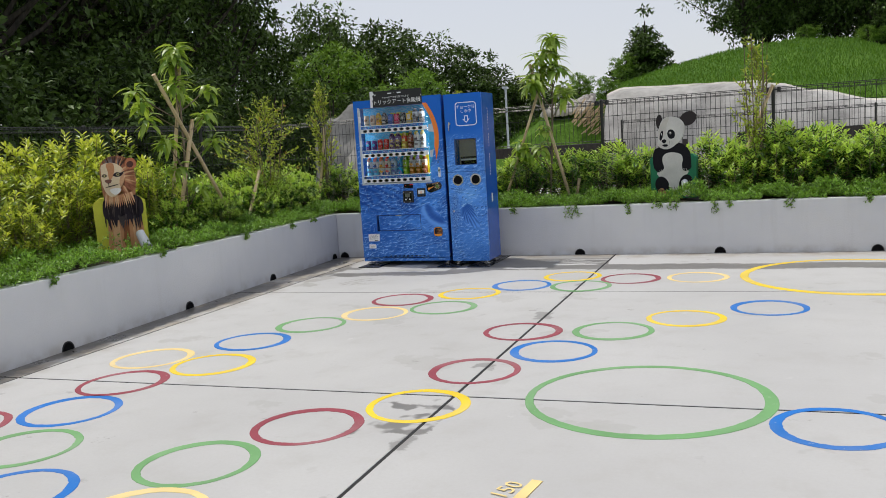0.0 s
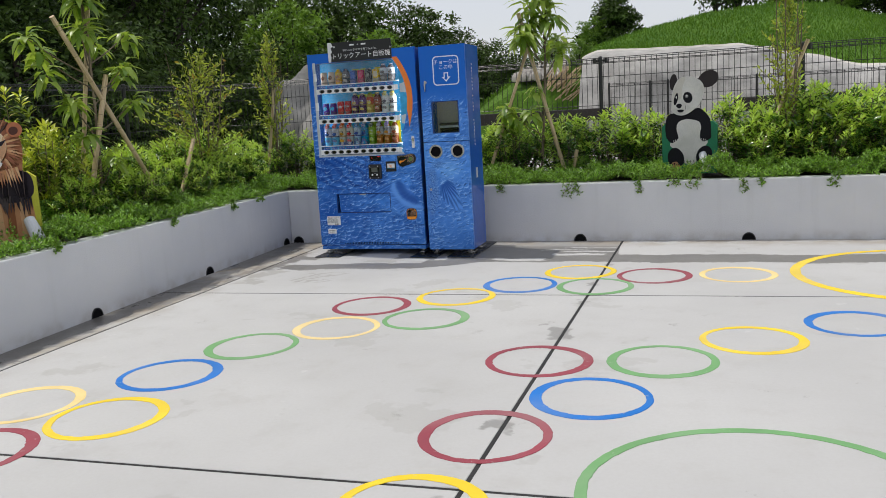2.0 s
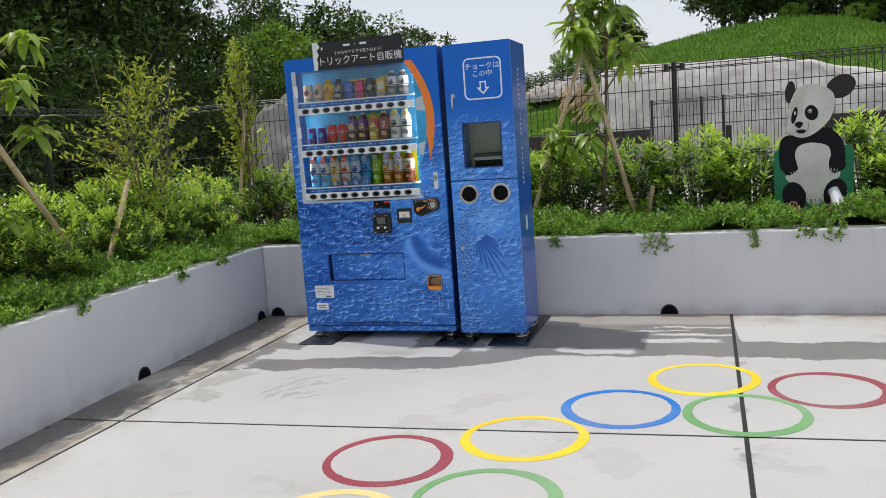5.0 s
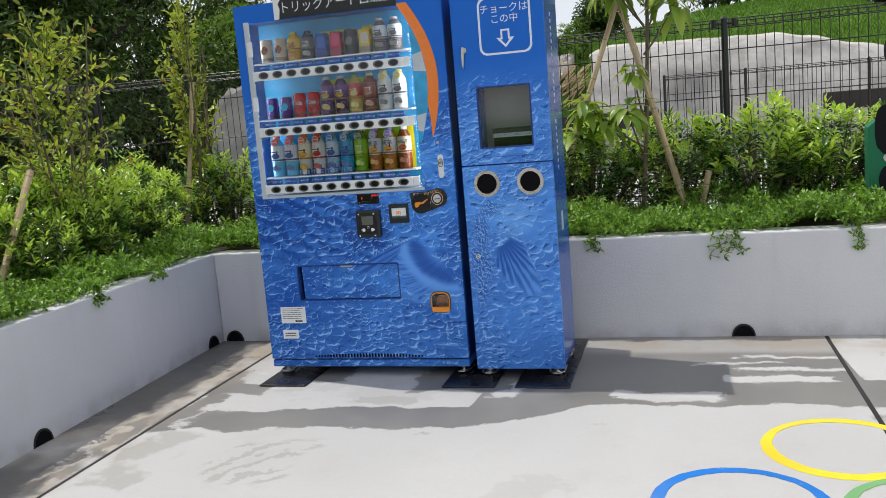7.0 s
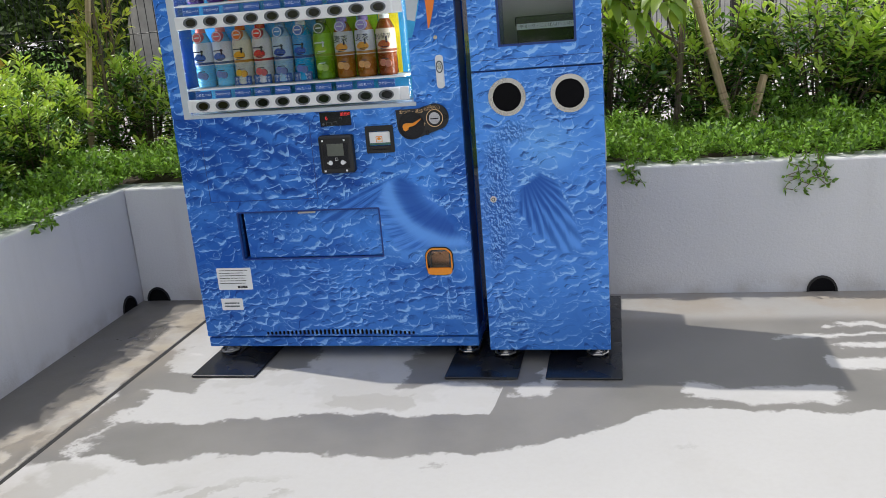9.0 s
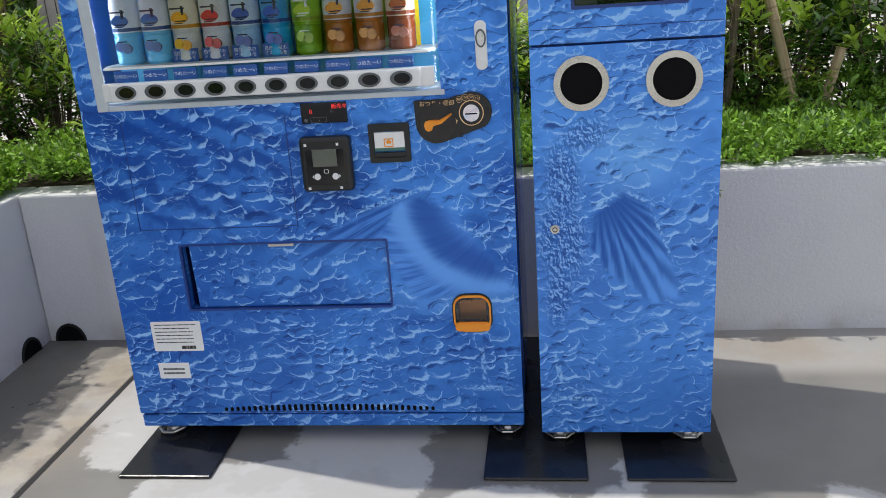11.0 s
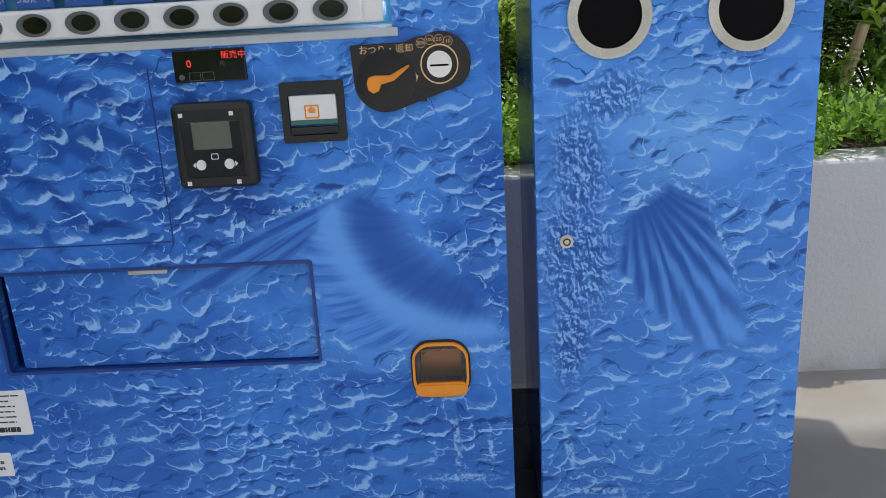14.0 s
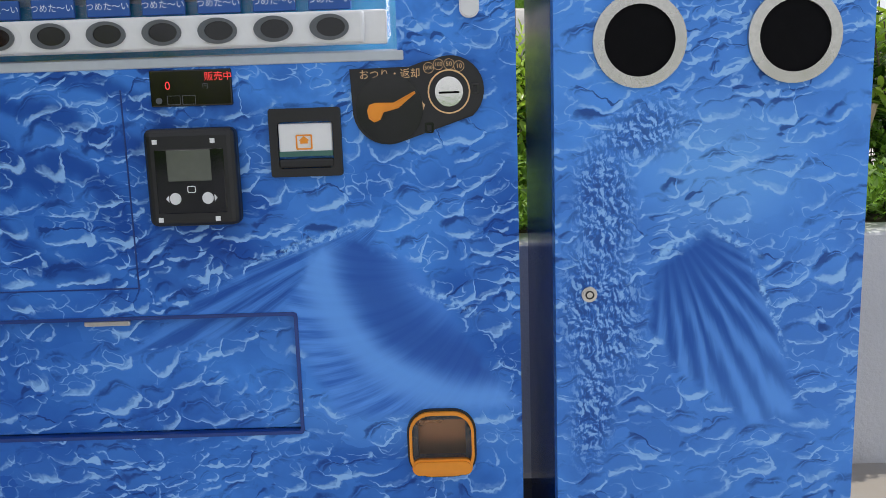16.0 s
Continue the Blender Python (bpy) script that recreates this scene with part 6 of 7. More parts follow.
for x in [-3.85 + 0.52 * k for k in range(13)] + [3.0, 3.5, 4.0, 4.5, 5.0]:
    s = rng.uniform(0.80, 1.0)
    if -2.6 < x < -1.9:
        s *= 0.9
    if 0.25 < x < 0.85:
        continue
    if -1.3 < x < 0.3:
        s *= 1.14
    if x > 0.85:
        s *= 1.32
    spots.append((x + (0.20 if x > 0.85 else 0.0), 10.98 + rng.uniform(-0.06, 0.06), s))
    if rng.random() < 0.55 or x > 0.85:
        spots.append((x + 0.26, 11.24, s * rng.uniform(0.8, 1.02)))

spots += [(0.16, 11.12, 1.0), (0.95, 11.05, 1.12), (0.55, 11.28, 0.95), (1.25, 10.8, 0.95), (1.75, 10.78, 0.95), (2.3, 10.8, 0.9)]
spots += [(-3.92, y, 0.68) for y in (7.6, 8.35, 9.1, 9.6, 10.1)]


def spread(base_list, places):
    used = set()
    for i, (x, y, s) in enumerate(places):
        b = base_list[i % len(base_list)]
        m = Matrix.Translation((x, y, SOIL)) @ Matrix.Rotation(rng.random() * 6.28, 4, "Z")
        if b not in used:
            used.add(b)
            ob = b
            ob.matrix_basis = m
        else:
            ob = copy_thing(b, m)
        ob.scale = (s, s, s * rng.uniform(0.92, 1.08))


spread(kinds, spots)
lime_spots = []
for y in [-0.5 + 0.48 * k for k in range(18)]:
    if y < 7.7:
        lime_spots += [(-4.35 + rng.uniform(-0.1, 0.1), y, rng.uniform(0.85, 1.08)), (-4.8 + rng.uniform(-0.1, 0.1), y + 0.2, rng.uniform(0.95, 1.15) * (1.18 if y > 5.4 else 1.0))]
        if y < 6.0:
            lime_spots.append((-3.95 + rng.uniform(-0.08, 0.08), y + 0.1, rng.uniform(0.62, 0.8)))
spread(limes, lime_spots)


# creeping ground cover
def cover_mesh(name, areas, density, seed):
    rng = np.random.default_rng(seed)
    P, A, U = [], [], []
    for x0, x1, y0, y1 in areas:
        n = int((x1 - x0) * (y1 - y0) * density / 9)
        c = np.stack([x0 + (x1 - x0) * rng.random(n), y0 + (y1 - y0) * rng.random(n)], 1)
        if -3.6 < x1 < -3.0:
            c[:, 0] += WALL_SKEW * (c[:, 1] - WALL_Y) * (c[:, 0] - x0) / (x1 - x0)
        lump = np.array([noise.noise((float(p[0]) * 3.0, float(p[1]) * 3.0, 2.0)) + 0.9 * noise.noise((float(p[0]) * 8.0, float(p[1]) * 9.0, 4.0)) for p in c])
        keep = lump > -0.78 + 0.15 * rng.random(n)
        for bx, by, br in ((-3.64, 6.60, 0.26), (0.56, 10.46, 0.29)):
            keep &= (np.hypot(c[:, 0] - bx, c[:, 1] - by) > br) | (rng.random(n) < 0.10)
        c, lump = c[keep], lump[keep]
        z = SOIL + 0.056 + 0.150 * np.maximum(lump, -0.30) + 0.02 * rng.random(len(c))
        z = np.maximum(z, SOIL + 0.050)
        stem = unit(np.stack([rng.normal(size=len(c)), rng.normal(size=len(c)), 0.7 + 0.5 * rng.random(len(c))], 1))
        for k in range(9):
            f = k / 9
            P.append(np.stack([c[:, 0], c[:, 1], z], 1) + stem * (0.075 * f))
            side = unit(np.cross(stem, rng.normal(size=(len(c), 3))))
            A.append(stem * 0.75 + side * 0.8)
    P, A = np.concatenate(P), np.concatenate(A)
    n = len(P)
    return leaves_mesh(name, P, A, np.tile([0, 0, 1.0], (n, 1)) + rng.normal(size=(n, 3)) * 0.3, 0.018 + 0.014 * rng.random(n), 0.010 + 0.006 * rng.random(n), 0.15)


me = cover_mesh("ground_cover", [(-4.20, WALL_X - 0.03, 4.4, 10.15), (WALL_X - 0.3, 5.2, WALL_Y + 0.035, 10.85), (-4.35, -4.05, 5.5, 10.4)], 22000, 4)
gc = place_mesh("ground_cover", me, M["cover"], origin=(-3.6, 9.0, SOIL))
tagged(gc, "low creeping green ground cover over the planter soil", "ground cover", kind="stuff")


def trailing(x, y, out, length, seed):
    """A sprig that hangs over the wall's edge."""
    rng = np.random.default_rng(seed)
    t = thing("trailing_sprig", (x, y, WALL_TOP), "green trailing sprig hanging over the planter wall", "plant", "sprigs over the wall")
    P, A = [], []
    bm = bmesh.new()
    for s in range(2):
        off = rng.uniform(-0.05, 0.05)
        side = Vector((-out[1], out[0], 0))
        pts = []
        for k in range(14):
            f = k / 13
            reach = min(1.0, f * 3.0)
            p = Vector((x, y, WALL_TOP + 0.03)) + side * (off + 0.04 * f * rng.uniform(-1, 1)) + Vector((out[0], out[1], 0)) * (0.03 * reach - 0.03 + 0.012 * rng.random())
            p.z += 0.025 * (1 - abs(2 * min(f * 2, 1) - 1)) - length * max(0, f - 0.28) * rng.uniform(0.9, 1.1)
            pts.append(p)
        for a, b in zip(pts, pts[1:]):
            add_rod(bm, a, b, 0.0016, n=4)
        for p in pts:
            for j in range(4):
                P.append(np.array(p))
                A.append(rng.normal(size=3) + np.array([out[0], out[1], -0.2]) * 0.7)
    n = len(P)
    me = leaves_mesh("leaves", np.array(P), np.array(A), rng.normal(size=(n, 3)), 0.020 + 0.014 * rng.random(n), 0.009 + 0.006 * rng.random(n), 0.15)
    place_mesh("leaves", me, M["cover"], t)
    part("stem", bm, M["bark"], t)


for k, (x, l) in enumerate(((-1.12, 0.12), (-0.52, 0.21), (-0.46, 0.17), (0.12, 0.17), (0.42, 0.10), (0.62, 0.13), (0.98, 0.18), (1.18, 0.12), (1.72, 0.15), (2.45, 0.10), (3.1, 0.12))):
    trailing(x, WALL_Y - 0.004, (0, -1), l, 60 + k)
for k, (y, l) in enumerate(((5.35, 0.10), (7.9, 0.10), (8.85, 0.09), (9.35, 0.07), (6.6, 0.07))):
    trailing(left_face(y) + 0.004, y, (1, 0), l, 90 + k)


# young trees with bamboo props
def stake(a, b, r=0.017):
    a, b = Vector(a), Vector(b)
    t = thing("bamboo_prop", a.to_tuple(), "straw-coloured bamboo prop tied to a young tree", "bamboo prop", "tree props")
    L = (b - a).length
    bm = bmesh.new()
    prof = []
    for k in range(int(L / 0.22) + 1):
        z = k * 0.22
        prof += [(r * 0.96, z), (r * 0.94, min(L, z + 0.205)), (r * 1.10, min(L, z + 0.213))]
    rings = []
    for q, z in prof:
        rings.append([bm.verts.new((q * math.cos(2 * math.pi * i / 9), q * math.sin(2 * math.pi * i / 9), z)) for i in range(9)])
    for p, s in zip(rings, rings[1:]):
        for i in range(9):
            bm.faces.new((p[i], p[(i + 1) % 9], s[(i + 1) % 9], s[i]))
    bm.faces.new(rings[0][::-1])
    bm.faces.new(rings[-1])
    me = bpy.data.meshes.new("cane")
    bmesh.ops.recalc_face_normals(bm, faces=bm.faces)
    bm.to_mesh(me)
    bm.free()
    me.materials.append(M["bamboo"])
    o = new("cane", me)
    o.parent = t
    t.rotation_euler = (b - a).to_track_quat("Z", "Y").to_euler()
    return t


def whorl_tree(base, heads, seed, label):
    """A young tree: thin branching stem, drooping long leaves in whorls at the tips."""
    rng = np.random.default_rng(seed)
    t = thing("young_tree", base, label, "young tree", "young trees in the planter")
    bm = bmesh.new()
    b = Vector(base)
    top = max(h[2] for h in heads)
    head = max(heads, key=lambda h: h[2])
    stem_top = Vector(head[:3])
    add_rod(bm, b, stem_top, 0.017, 0.007, 8, (0.02, 0.01, 0), 8)
    P, A = [], []
    for hx, hy, hz, n, L in heads:
        h = Vector((hx, hy, hz))
        f = max(0.15, min(0.92, (hz - 0.28 - b.z) / (top - b.z)))
        add_rod(bm, b.lerp(stem_top, f), h, 0.007, 0.004, 6, (0, 0, -0.02), 4)
        for k in range(n):
            a = k * 2.399 + rng.random() * 0.5
            lift = rng.uniform(-0.75, 0.75)
            out = np.array([math.cos(a), math.sin(a), lift])
            P.append(np.array(h) + np.array([0, 0, rng.uniform(-0.07, 0.03)]) + out * 0.012)
            A.append(np.append(out, [L])[:4])
    part("stem", bm, M["bark"], t, smooth=True)
    A = np.array(A)
    P = np.array(P)
    n = len(P)
    me = leaves_mesh("leaves", P, A[:, :3], np.tile([0, 0, 1.0], (n, 1)) + rng.normal(size=(n, 3)) * 0.15, A[:, 3] * (0.75 + 0.4 * rng.random(n)), 0.050 + 0.016 * rng.random(n), 0.14, 0.50, True)
    place_mesh("leaves", me, M["big"], t)


def around(c, r, n, z0, z1, seed, leaves=17, L=0.17):
    rng = random.Random(seed)
    out = []
    for k in range(n):
        a = rng.random() * 6.28
        f = (k + 0.5) / n
        rr = r * (1 - 0.55 * f) * rng.uniform(0.6, 1.1)
        out.append((c[0] + rr * math.cos(a), c[1] + rr * math.sin(a), z0 + (z1 - z0) * f + rng.uniform(-0.05, 0.05), leaves, L))
    return out


tA = (-4.18, 8.15)
heads = [(-4.12, 8.14, 2.44, 30, 0.20), (-4.12, 8.12, 2.33, 26, 0.20), (-4.05, 8.0, 2.08, 20, 0.18), (-4.2, 8.22, 2.15, 20, 0.18), (-4.1, 8.62, 2.08, 18, 0.17), (-4.3, 8.44, 1.99, 16, 0.16),
         (-4.0, 8.42, 1.80, 16, 0.16), (-4.15, 8.55, 1.74, 16, 0.16), (-4.05, 8.54, 1.50, 20, 0.18), (-4.1, 7.84, 1.52, 18, 0.17), (-4.2, 7.72, 1.72, 18, 0.17), (-4.0, 7.86, 1.24, 18, 0.17),
         (-4.25, 7.62, 2.0, 18, 0.17), (-4.4, 7.9, 1.9, 18, 0.17), (-4.45, 8.3, 1.5, 18, 0.17), (-3.95, 8.1, 1.05, 14, 0.16)]
whorl_tree((*tA, SOIL), heads, 1, "young tree with whorls of drooping light-green leaves")
stake((-4.10, 7.86, SOIL), (-4.10, 8.30, 1.72), 0.023)
stake((-4.08, 8.93, SOIL), (-4.12, 7.78, 2.16), 0.021)
stake((-4.30, 8.02, SOIL), (-4.16, 8.26, 2.32), 0.020)
tB = (-0.92, 10.80)
whorl_tree((*tB, SOIL), around((-0.92, 10.8), 0.24, 9, 1.80, 2.28, 2, 20, 0.20) + [(-0.83, 10.85, 2.46, 34, 0.20), (-0.86, 10.85, 2.34, 26, 0.19), (-1.22, 10.7, 1.24, 18, 0.17), (-1.12, 10.72, 1.16, 18, 0.17), (-0.98, 10.68, 1.20, 18, 0.17), (-1.28, 10.75, 1.05, 14, 0.15), (-0.94, 10.75, 1.42, 14, 0.13)], 2, "young tree with whorls of long drooping leaves beside the cabinet")
stake((-1.50, 10.78, SOIL), (-0.98, 10.82, 1.92))
stake((-0.64, 10.76, SOIL), (-1.10, 10.84, 2.18), 0.021)
stake((-0.60, 10.72, SOIL), (-0.53, 10.70, 0.80), 0.019)


def slender_tree(base, h, rad, seed, label, n_shoots=46):
    """A slim upright young tree with small leaves along thin shoots."""
    rng = np.random.default_rng(seed)
    t = thing("slender_tree", base, label, "young tree", "young trees in the planter")
    b = Vector(base)
    bm = bmesh.new()
    P, A = [], []
    for s in range(7):
        a = rng.random() * 6.28
        add_rod(bm, b, b + Vector((rad * 0.5 * math.cos(a), rad * 0.5 * math.sin(a), h * rng.uniform(0.7, 0.98))), 0.010, 0.003, 6, (0.03 * math.cos(a), 0.03 * math.sin(a), 0), 6)
    for s in range(n_shoots):
        f = 0.30 + 0.70 * (s + rng.random()) / n_shoots
        a = rng.random() * 6.28
        w = rad * (1.0 - 0.72 * abs(f - 0.50) / 0.5) * rng.uniform(0.25, 0.95)
        root = b + Vector((w * 0.35 * math.cos(a), w * 0.35 * math.sin(a), h * f * 0.86))
        tip = root + Vector((w * math.cos(a), w * math.sin(a), h * rng.uniform(0.06, 0.15)))
        add_rod(bm, root, tip, 0.003, 0.0015, 4)
        for k in range(13):
            g = k / 12
            p = root.lerp(tip, g)
            o = sphere_dirs(1, rng)[0]
            P.append(np.array(p))
            A.append(o * 0.85 + np.array(tip - root) / (tip - root).length * 0.75)
    part("stem", bm, M["bark"], t)
    n = len(P)
    me = leaves_mesh("leaves", np.array(P), np.array(A), rng.normal(size=(n, 3)) + np.array([0, 0, 1.0]), 0.040 + 0.026 * rng.random(n), 0.016 + 0.009 * rng.random(n), 0.2, 0.10, True)
    place_mesh("leaves", me, M["small"], t)


slender_tree((-4.12, 9.68, SOIL), 1.55, 0.58, 7, "slim young tree with small green and reddish leaves", 105)
stake((-3.90, 8.80, SOIL), (-3.92, 9.20, 1.13), 0.019)
stake((-4.06, 8.99, SOIL), (-4.02, 9.03, 0.66), 0.024)
slender_tree((-4.0, 10.92, SOIL), 1.78, 0.26, 8, "narrow upright young tree with small light leaves", 66)
stake((-4.08, 10.78, SOIL), (-3.95, 10.9, 1.62))
slender_tree((1.42, 10.86, SOIL), 1.82, 0.26, 9, "narrow upright young tree with small light leaves", 66)
stake((1.10, 10.70, SOIL), (1.60, 10.9, 1.72), 0.019)
slender_tree((-2.2, 11.2, SOIL), 1.55, 0.2, 12, "narrow young tree behind the vending machine", 36)
stake((2.62, 10.5, SOIL), (2.98, 10.75, 1.2))
stake((2.78, 10.52, SOIL), (2.70, 10.45, 0.80), 0.019)


# ---- animal cut-out boards, as plain shapes ----
def cutout(name, layers, m, at, label):
    """A painted board: flat shapes in layers on a standing panel, one mesh."""
    bm = bmesh.new()
    mats, idx = [], {}
    for k, (pts, colour, thick) in enumerate(layers):
        if colour not in idx:
            idx[colour] = len(mats)
            mats.append(paint(name + "_paint", colour, 0.7, 30, 0.12, 0.05, 0.0, 0.15))
        old = set(bm.faces)
        y0 = -0.0006 * k
        f = bm.faces.new([bm.verts.new((x, y0, z)) for x, z in pts])
        r = bmesh.ops.extrude_face_region(bm, geom=[f])
        for v in r["geom"]:
            if isinstance(v, bmesh.types.BMVert):
                v.co.y = thick
        for f in bm.faces:
            if f not in old:
                f.material_index = idx[colour]
    # short white tube standing at the board's foot
    i = len(mats)
    mats.append(paint("white_tube", (0.62, 0.64, 0.68), 0.35, 20, 0.1, 0.05))
    old = set(bm.faces)
    add_rod(bm, (0.185, -0.13, 0.05), (0.135, -0.02, 0.18), 0.046, 0.038, 16)
    for f in bm.faces:
        if f not in old:
            f.material_index = i
    bm.transform(m)
    return tagged(part(name, bm, mats, origin=at), label, "cut-out board")


BLK, WHT, GRN, TANC = (0.012, 0.012, 0.015), (0.62, 0.61, 0.57), (0.030, 0.19, 0.095), (0.42, 0.23, 0.12)


def strand(x, z, ang, length, w, sag=0.0):
    """A narrow pointed brush stroke, bent by sag."""
    a, b = Vector((math.cos(ang), math.sin(ang))), Vector((-math.sin(ang), math.cos(ang)))
    pts = [(0, -w), (0.55, -w * 0.8 + sag * 0.4), (1.0, sag), (0.5, w * 0.8 + sag * 0.4), (0, w)]
    return [tuple(Vector((x, z)) + a * (u * length) + b * v) for u, v in pts]


def tilted(cx, cz, rx, rz, tilt, n=26):
    c, s = math.cos(tilt), math.sin(tilt)
    return [(cx + (x - cx) * c - (z - cz) * s, cz + (x - cx) * s + (z - cz) * c) for x, z in ellipse(cx, cz, rx, rz, n)]


cutout("panda_board", [
    ([(-0.275, 0.0), (0.275, 0.0), (0.28, 0.44), (0.235, 0.475), (-0.235, 0.475), (-0.28, 0.44)], GRN, 0.16),
    (tilted(-0.155, 0.845, 0.036, 0.074, -0.12), (0.035, 0.030, 0.030), 0.012),
    (tilted(0.195, 0.858, 0.102, 0.074, 0.30), (0.040, 0.034, 0.034), 0.012),
    (smooth_path([(-0.235, 0.50), (-0.19, 0.555), (-0.05, 0.56), (0.085, 0.60), (0.16, 0.56), (0.21, 0.49), (0.22, 0.38), (0.20, 0.31), (0.0, 0.28), (-0.20, 0.31), (-0.24, 0.38)], 5), BLK, 0.012),
    (smooth_path([(-0.10, 0.482), (-0.01, 0.502), (0.10, 0.475), (0.122, 0.40), (0.11, 0.325), (0.178, 0.305), (0.175, 0.265), (0.078, 0.19), (0.07, 0.112), (0.005, 0.08), (-0.058, 0.112), (-0.06, 0.177), (-0.18, 0.25), (-0.19, 0.29), (-0.11, 0.322), (-0.128, 0.42)], 5), WHT, 0.012),
    (tilted(-0.182, 0.375, 0.056, 0.088, 0.25), BLK, 0.012), (tilted(0.165, 0.375, 0.054, 0.085, -0.30), BLK, 0.012),
    (tilted(-0.138, 0.145, 0.082, 0.100, 0.35), BLK, 0.012), (tilted(0.150, 0.160, 0.078, 0.098, -0.45), BLK, 0.012),
    (tilted(-0.145, 0.055, 0.052, 0.060, 0.1), TANC, 0.012), (tilted(0.135, 0.08, 0.030, 0.045, -0.4), TANC, 0.012),
    (ellipse(-0.14, 0.035, 0.024, 0.018, 14), (0.20, 0.05, 0.03), 0.0),
    *[(ellipse(-0.175 + 0.022 * k, 0.085 + 0.010 * (k % 2), 0.007, 0.009, 10), BLK, 0.0) for k in range(4)],
    *[(strand(-0.045 + 0.028 * k, 0.125, -1.9 + 0.25 * k, 0.030, 0.0025), (0.08, 0.08, 0.08), 0.0) for k in range(4)],
    *[(strand(-0.16 + 0.020 * k, 0.312 + 0.006 * k, -1.3, 0.026, 0.0025), WHT, 0.0) for k in range(3)],
    *[(strand(0.125 + 0.020 * k, 0.325 - 0.004 * k, -1.8, 0.026, 0.0025), WHT, 0.0) for k in range(3)],
    (smooth_path([(-0.172, 0.645), (-0.163, 0.755), (-0.10, 0.868), (0.014, 0.888), (0.125, 0.838), (0.152, 0.755), (0.112, 0.645), (0.0, 0.557), (-0.093, 0.540), (-0.172, 0.580)], 5), WHT, 0.012),
    (smooth_path([(-0.165, 0.66), (-0.158, 0.755), (-0.10, 0.860), (-0.03, 0.880), (-0.06, 0.80), (-0.075, 0.70)], 5), (0.55, 0.53, 0.47), 0.0),
    (tilted(-0.128, 0.690, 0.019, 0.056, -0.25, 20), BLK, 0.0), (tilted(-0.009, 0.700, 0.046, 0.052, 0.45, 20), BLK, 0.0),
    (ellipse(-0.124, 0.705, 0.007, 0.012, 12), WHT, 0.0), (ellipse(-0.020, 0.712, 0.017, 0.016, 14), (0.20, 0.20, 0.19), 0.0), (ellipse(-0.018, 0.716, 0.008, 0.008, 12), WHT, 0.0),
    (smooth_path([(-0.128, 0.632), (-0.098, 0.648), (-0.068, 0.634), (-0.085, 0.608), (-0.105, 0.606)], 4), BLK, 0.0),
    (smooth_path([(-0.118, 0.586), (-0.085, 0.594), (-0.048, 0.586), (-0.065, 0.568), (-0.100, 0.570)], 4), BLK, 0.0),
    (strand(-0.030, 0.63, -1.7, 0.065, 0.002), (0.10, 0.10, 0.10), 0.0),
], Matrix.Translation((0.548, 10.60, SOIL + 0.050)) @ Matrix.Rotation(radians(-4), 4, "Z") @ Matrix.Diagonal((0.9, 1, 1.02, 1)), (0.53, 10.64, SOIL + 0.04), "black and white painted panda board on a green stand")

ORG, CRM, DKM, YEL = (0.50, 0.25, 0.12), (0.70, 0.56, 0.38), (0.030, 0.024, 0.032), (0.50, 0.50, 0.06)
MAN, BRN = (0.46, 0.22, 0.12), (0.085, 0.050, 0.042)
hair = random.Random(77)
fringe = [(strand(-0.135 + 0.0155 * k, 0.33 + 0.02 * hair.random(), -1.57 + hair.uniform(-0.18, 0.18), 0.09 + 0.05 * hair.random(), 0.007, 0.006), hair.choice((DKM, DKM, (0.075, 0.060, 0.062))), 0.006) for k in range(20)]
chest = [(strand(-0.13 + 0.019 * k, 0.50 + 0.015 * hair.random(), -1.57 + hair.uniform(-0.2, 0.2), 0.15 + 0.05 * hair.random(), 0.003, 0.008), hair.choice(((0.11, 0.085, 0.085), (0.016, 0.013, 0.018))), 0.0) for k in range(16)]
beard = [(strand(-0.105 + 0.0145 * k, 0.52 + 0.02 * abs(k - 7) / 7, -1.57 + 0.05 * (k - 7) * 0.6, 0.095 + 0.03 * hair.random(), 0.008, 0.004), hair.choice((MAN, ORG, (0.62, 0.38, 0.22))), 0.004) for k in range(15)]
mane = []
for k in range(30):
    a = -1.0 + 3.5 * k / 29
    tone = hair.choice((BRN, BRN, (0.20, 0.16, 0.15), MAN)) if a > 0.95 else hair.choice((MAN, (0.62, 0.36, 0.20), (0.30, 0.12, 0.07)))
    mane.append((strand(-0.010 + 0.068 * math.cos(a), 0.672 + 0.105 * math.sin(a), a + hair.uniform(-0.25, 0.1), 0.085 + 0.03 * hair.random(), 0.008, -0.012), tone, 0.004))
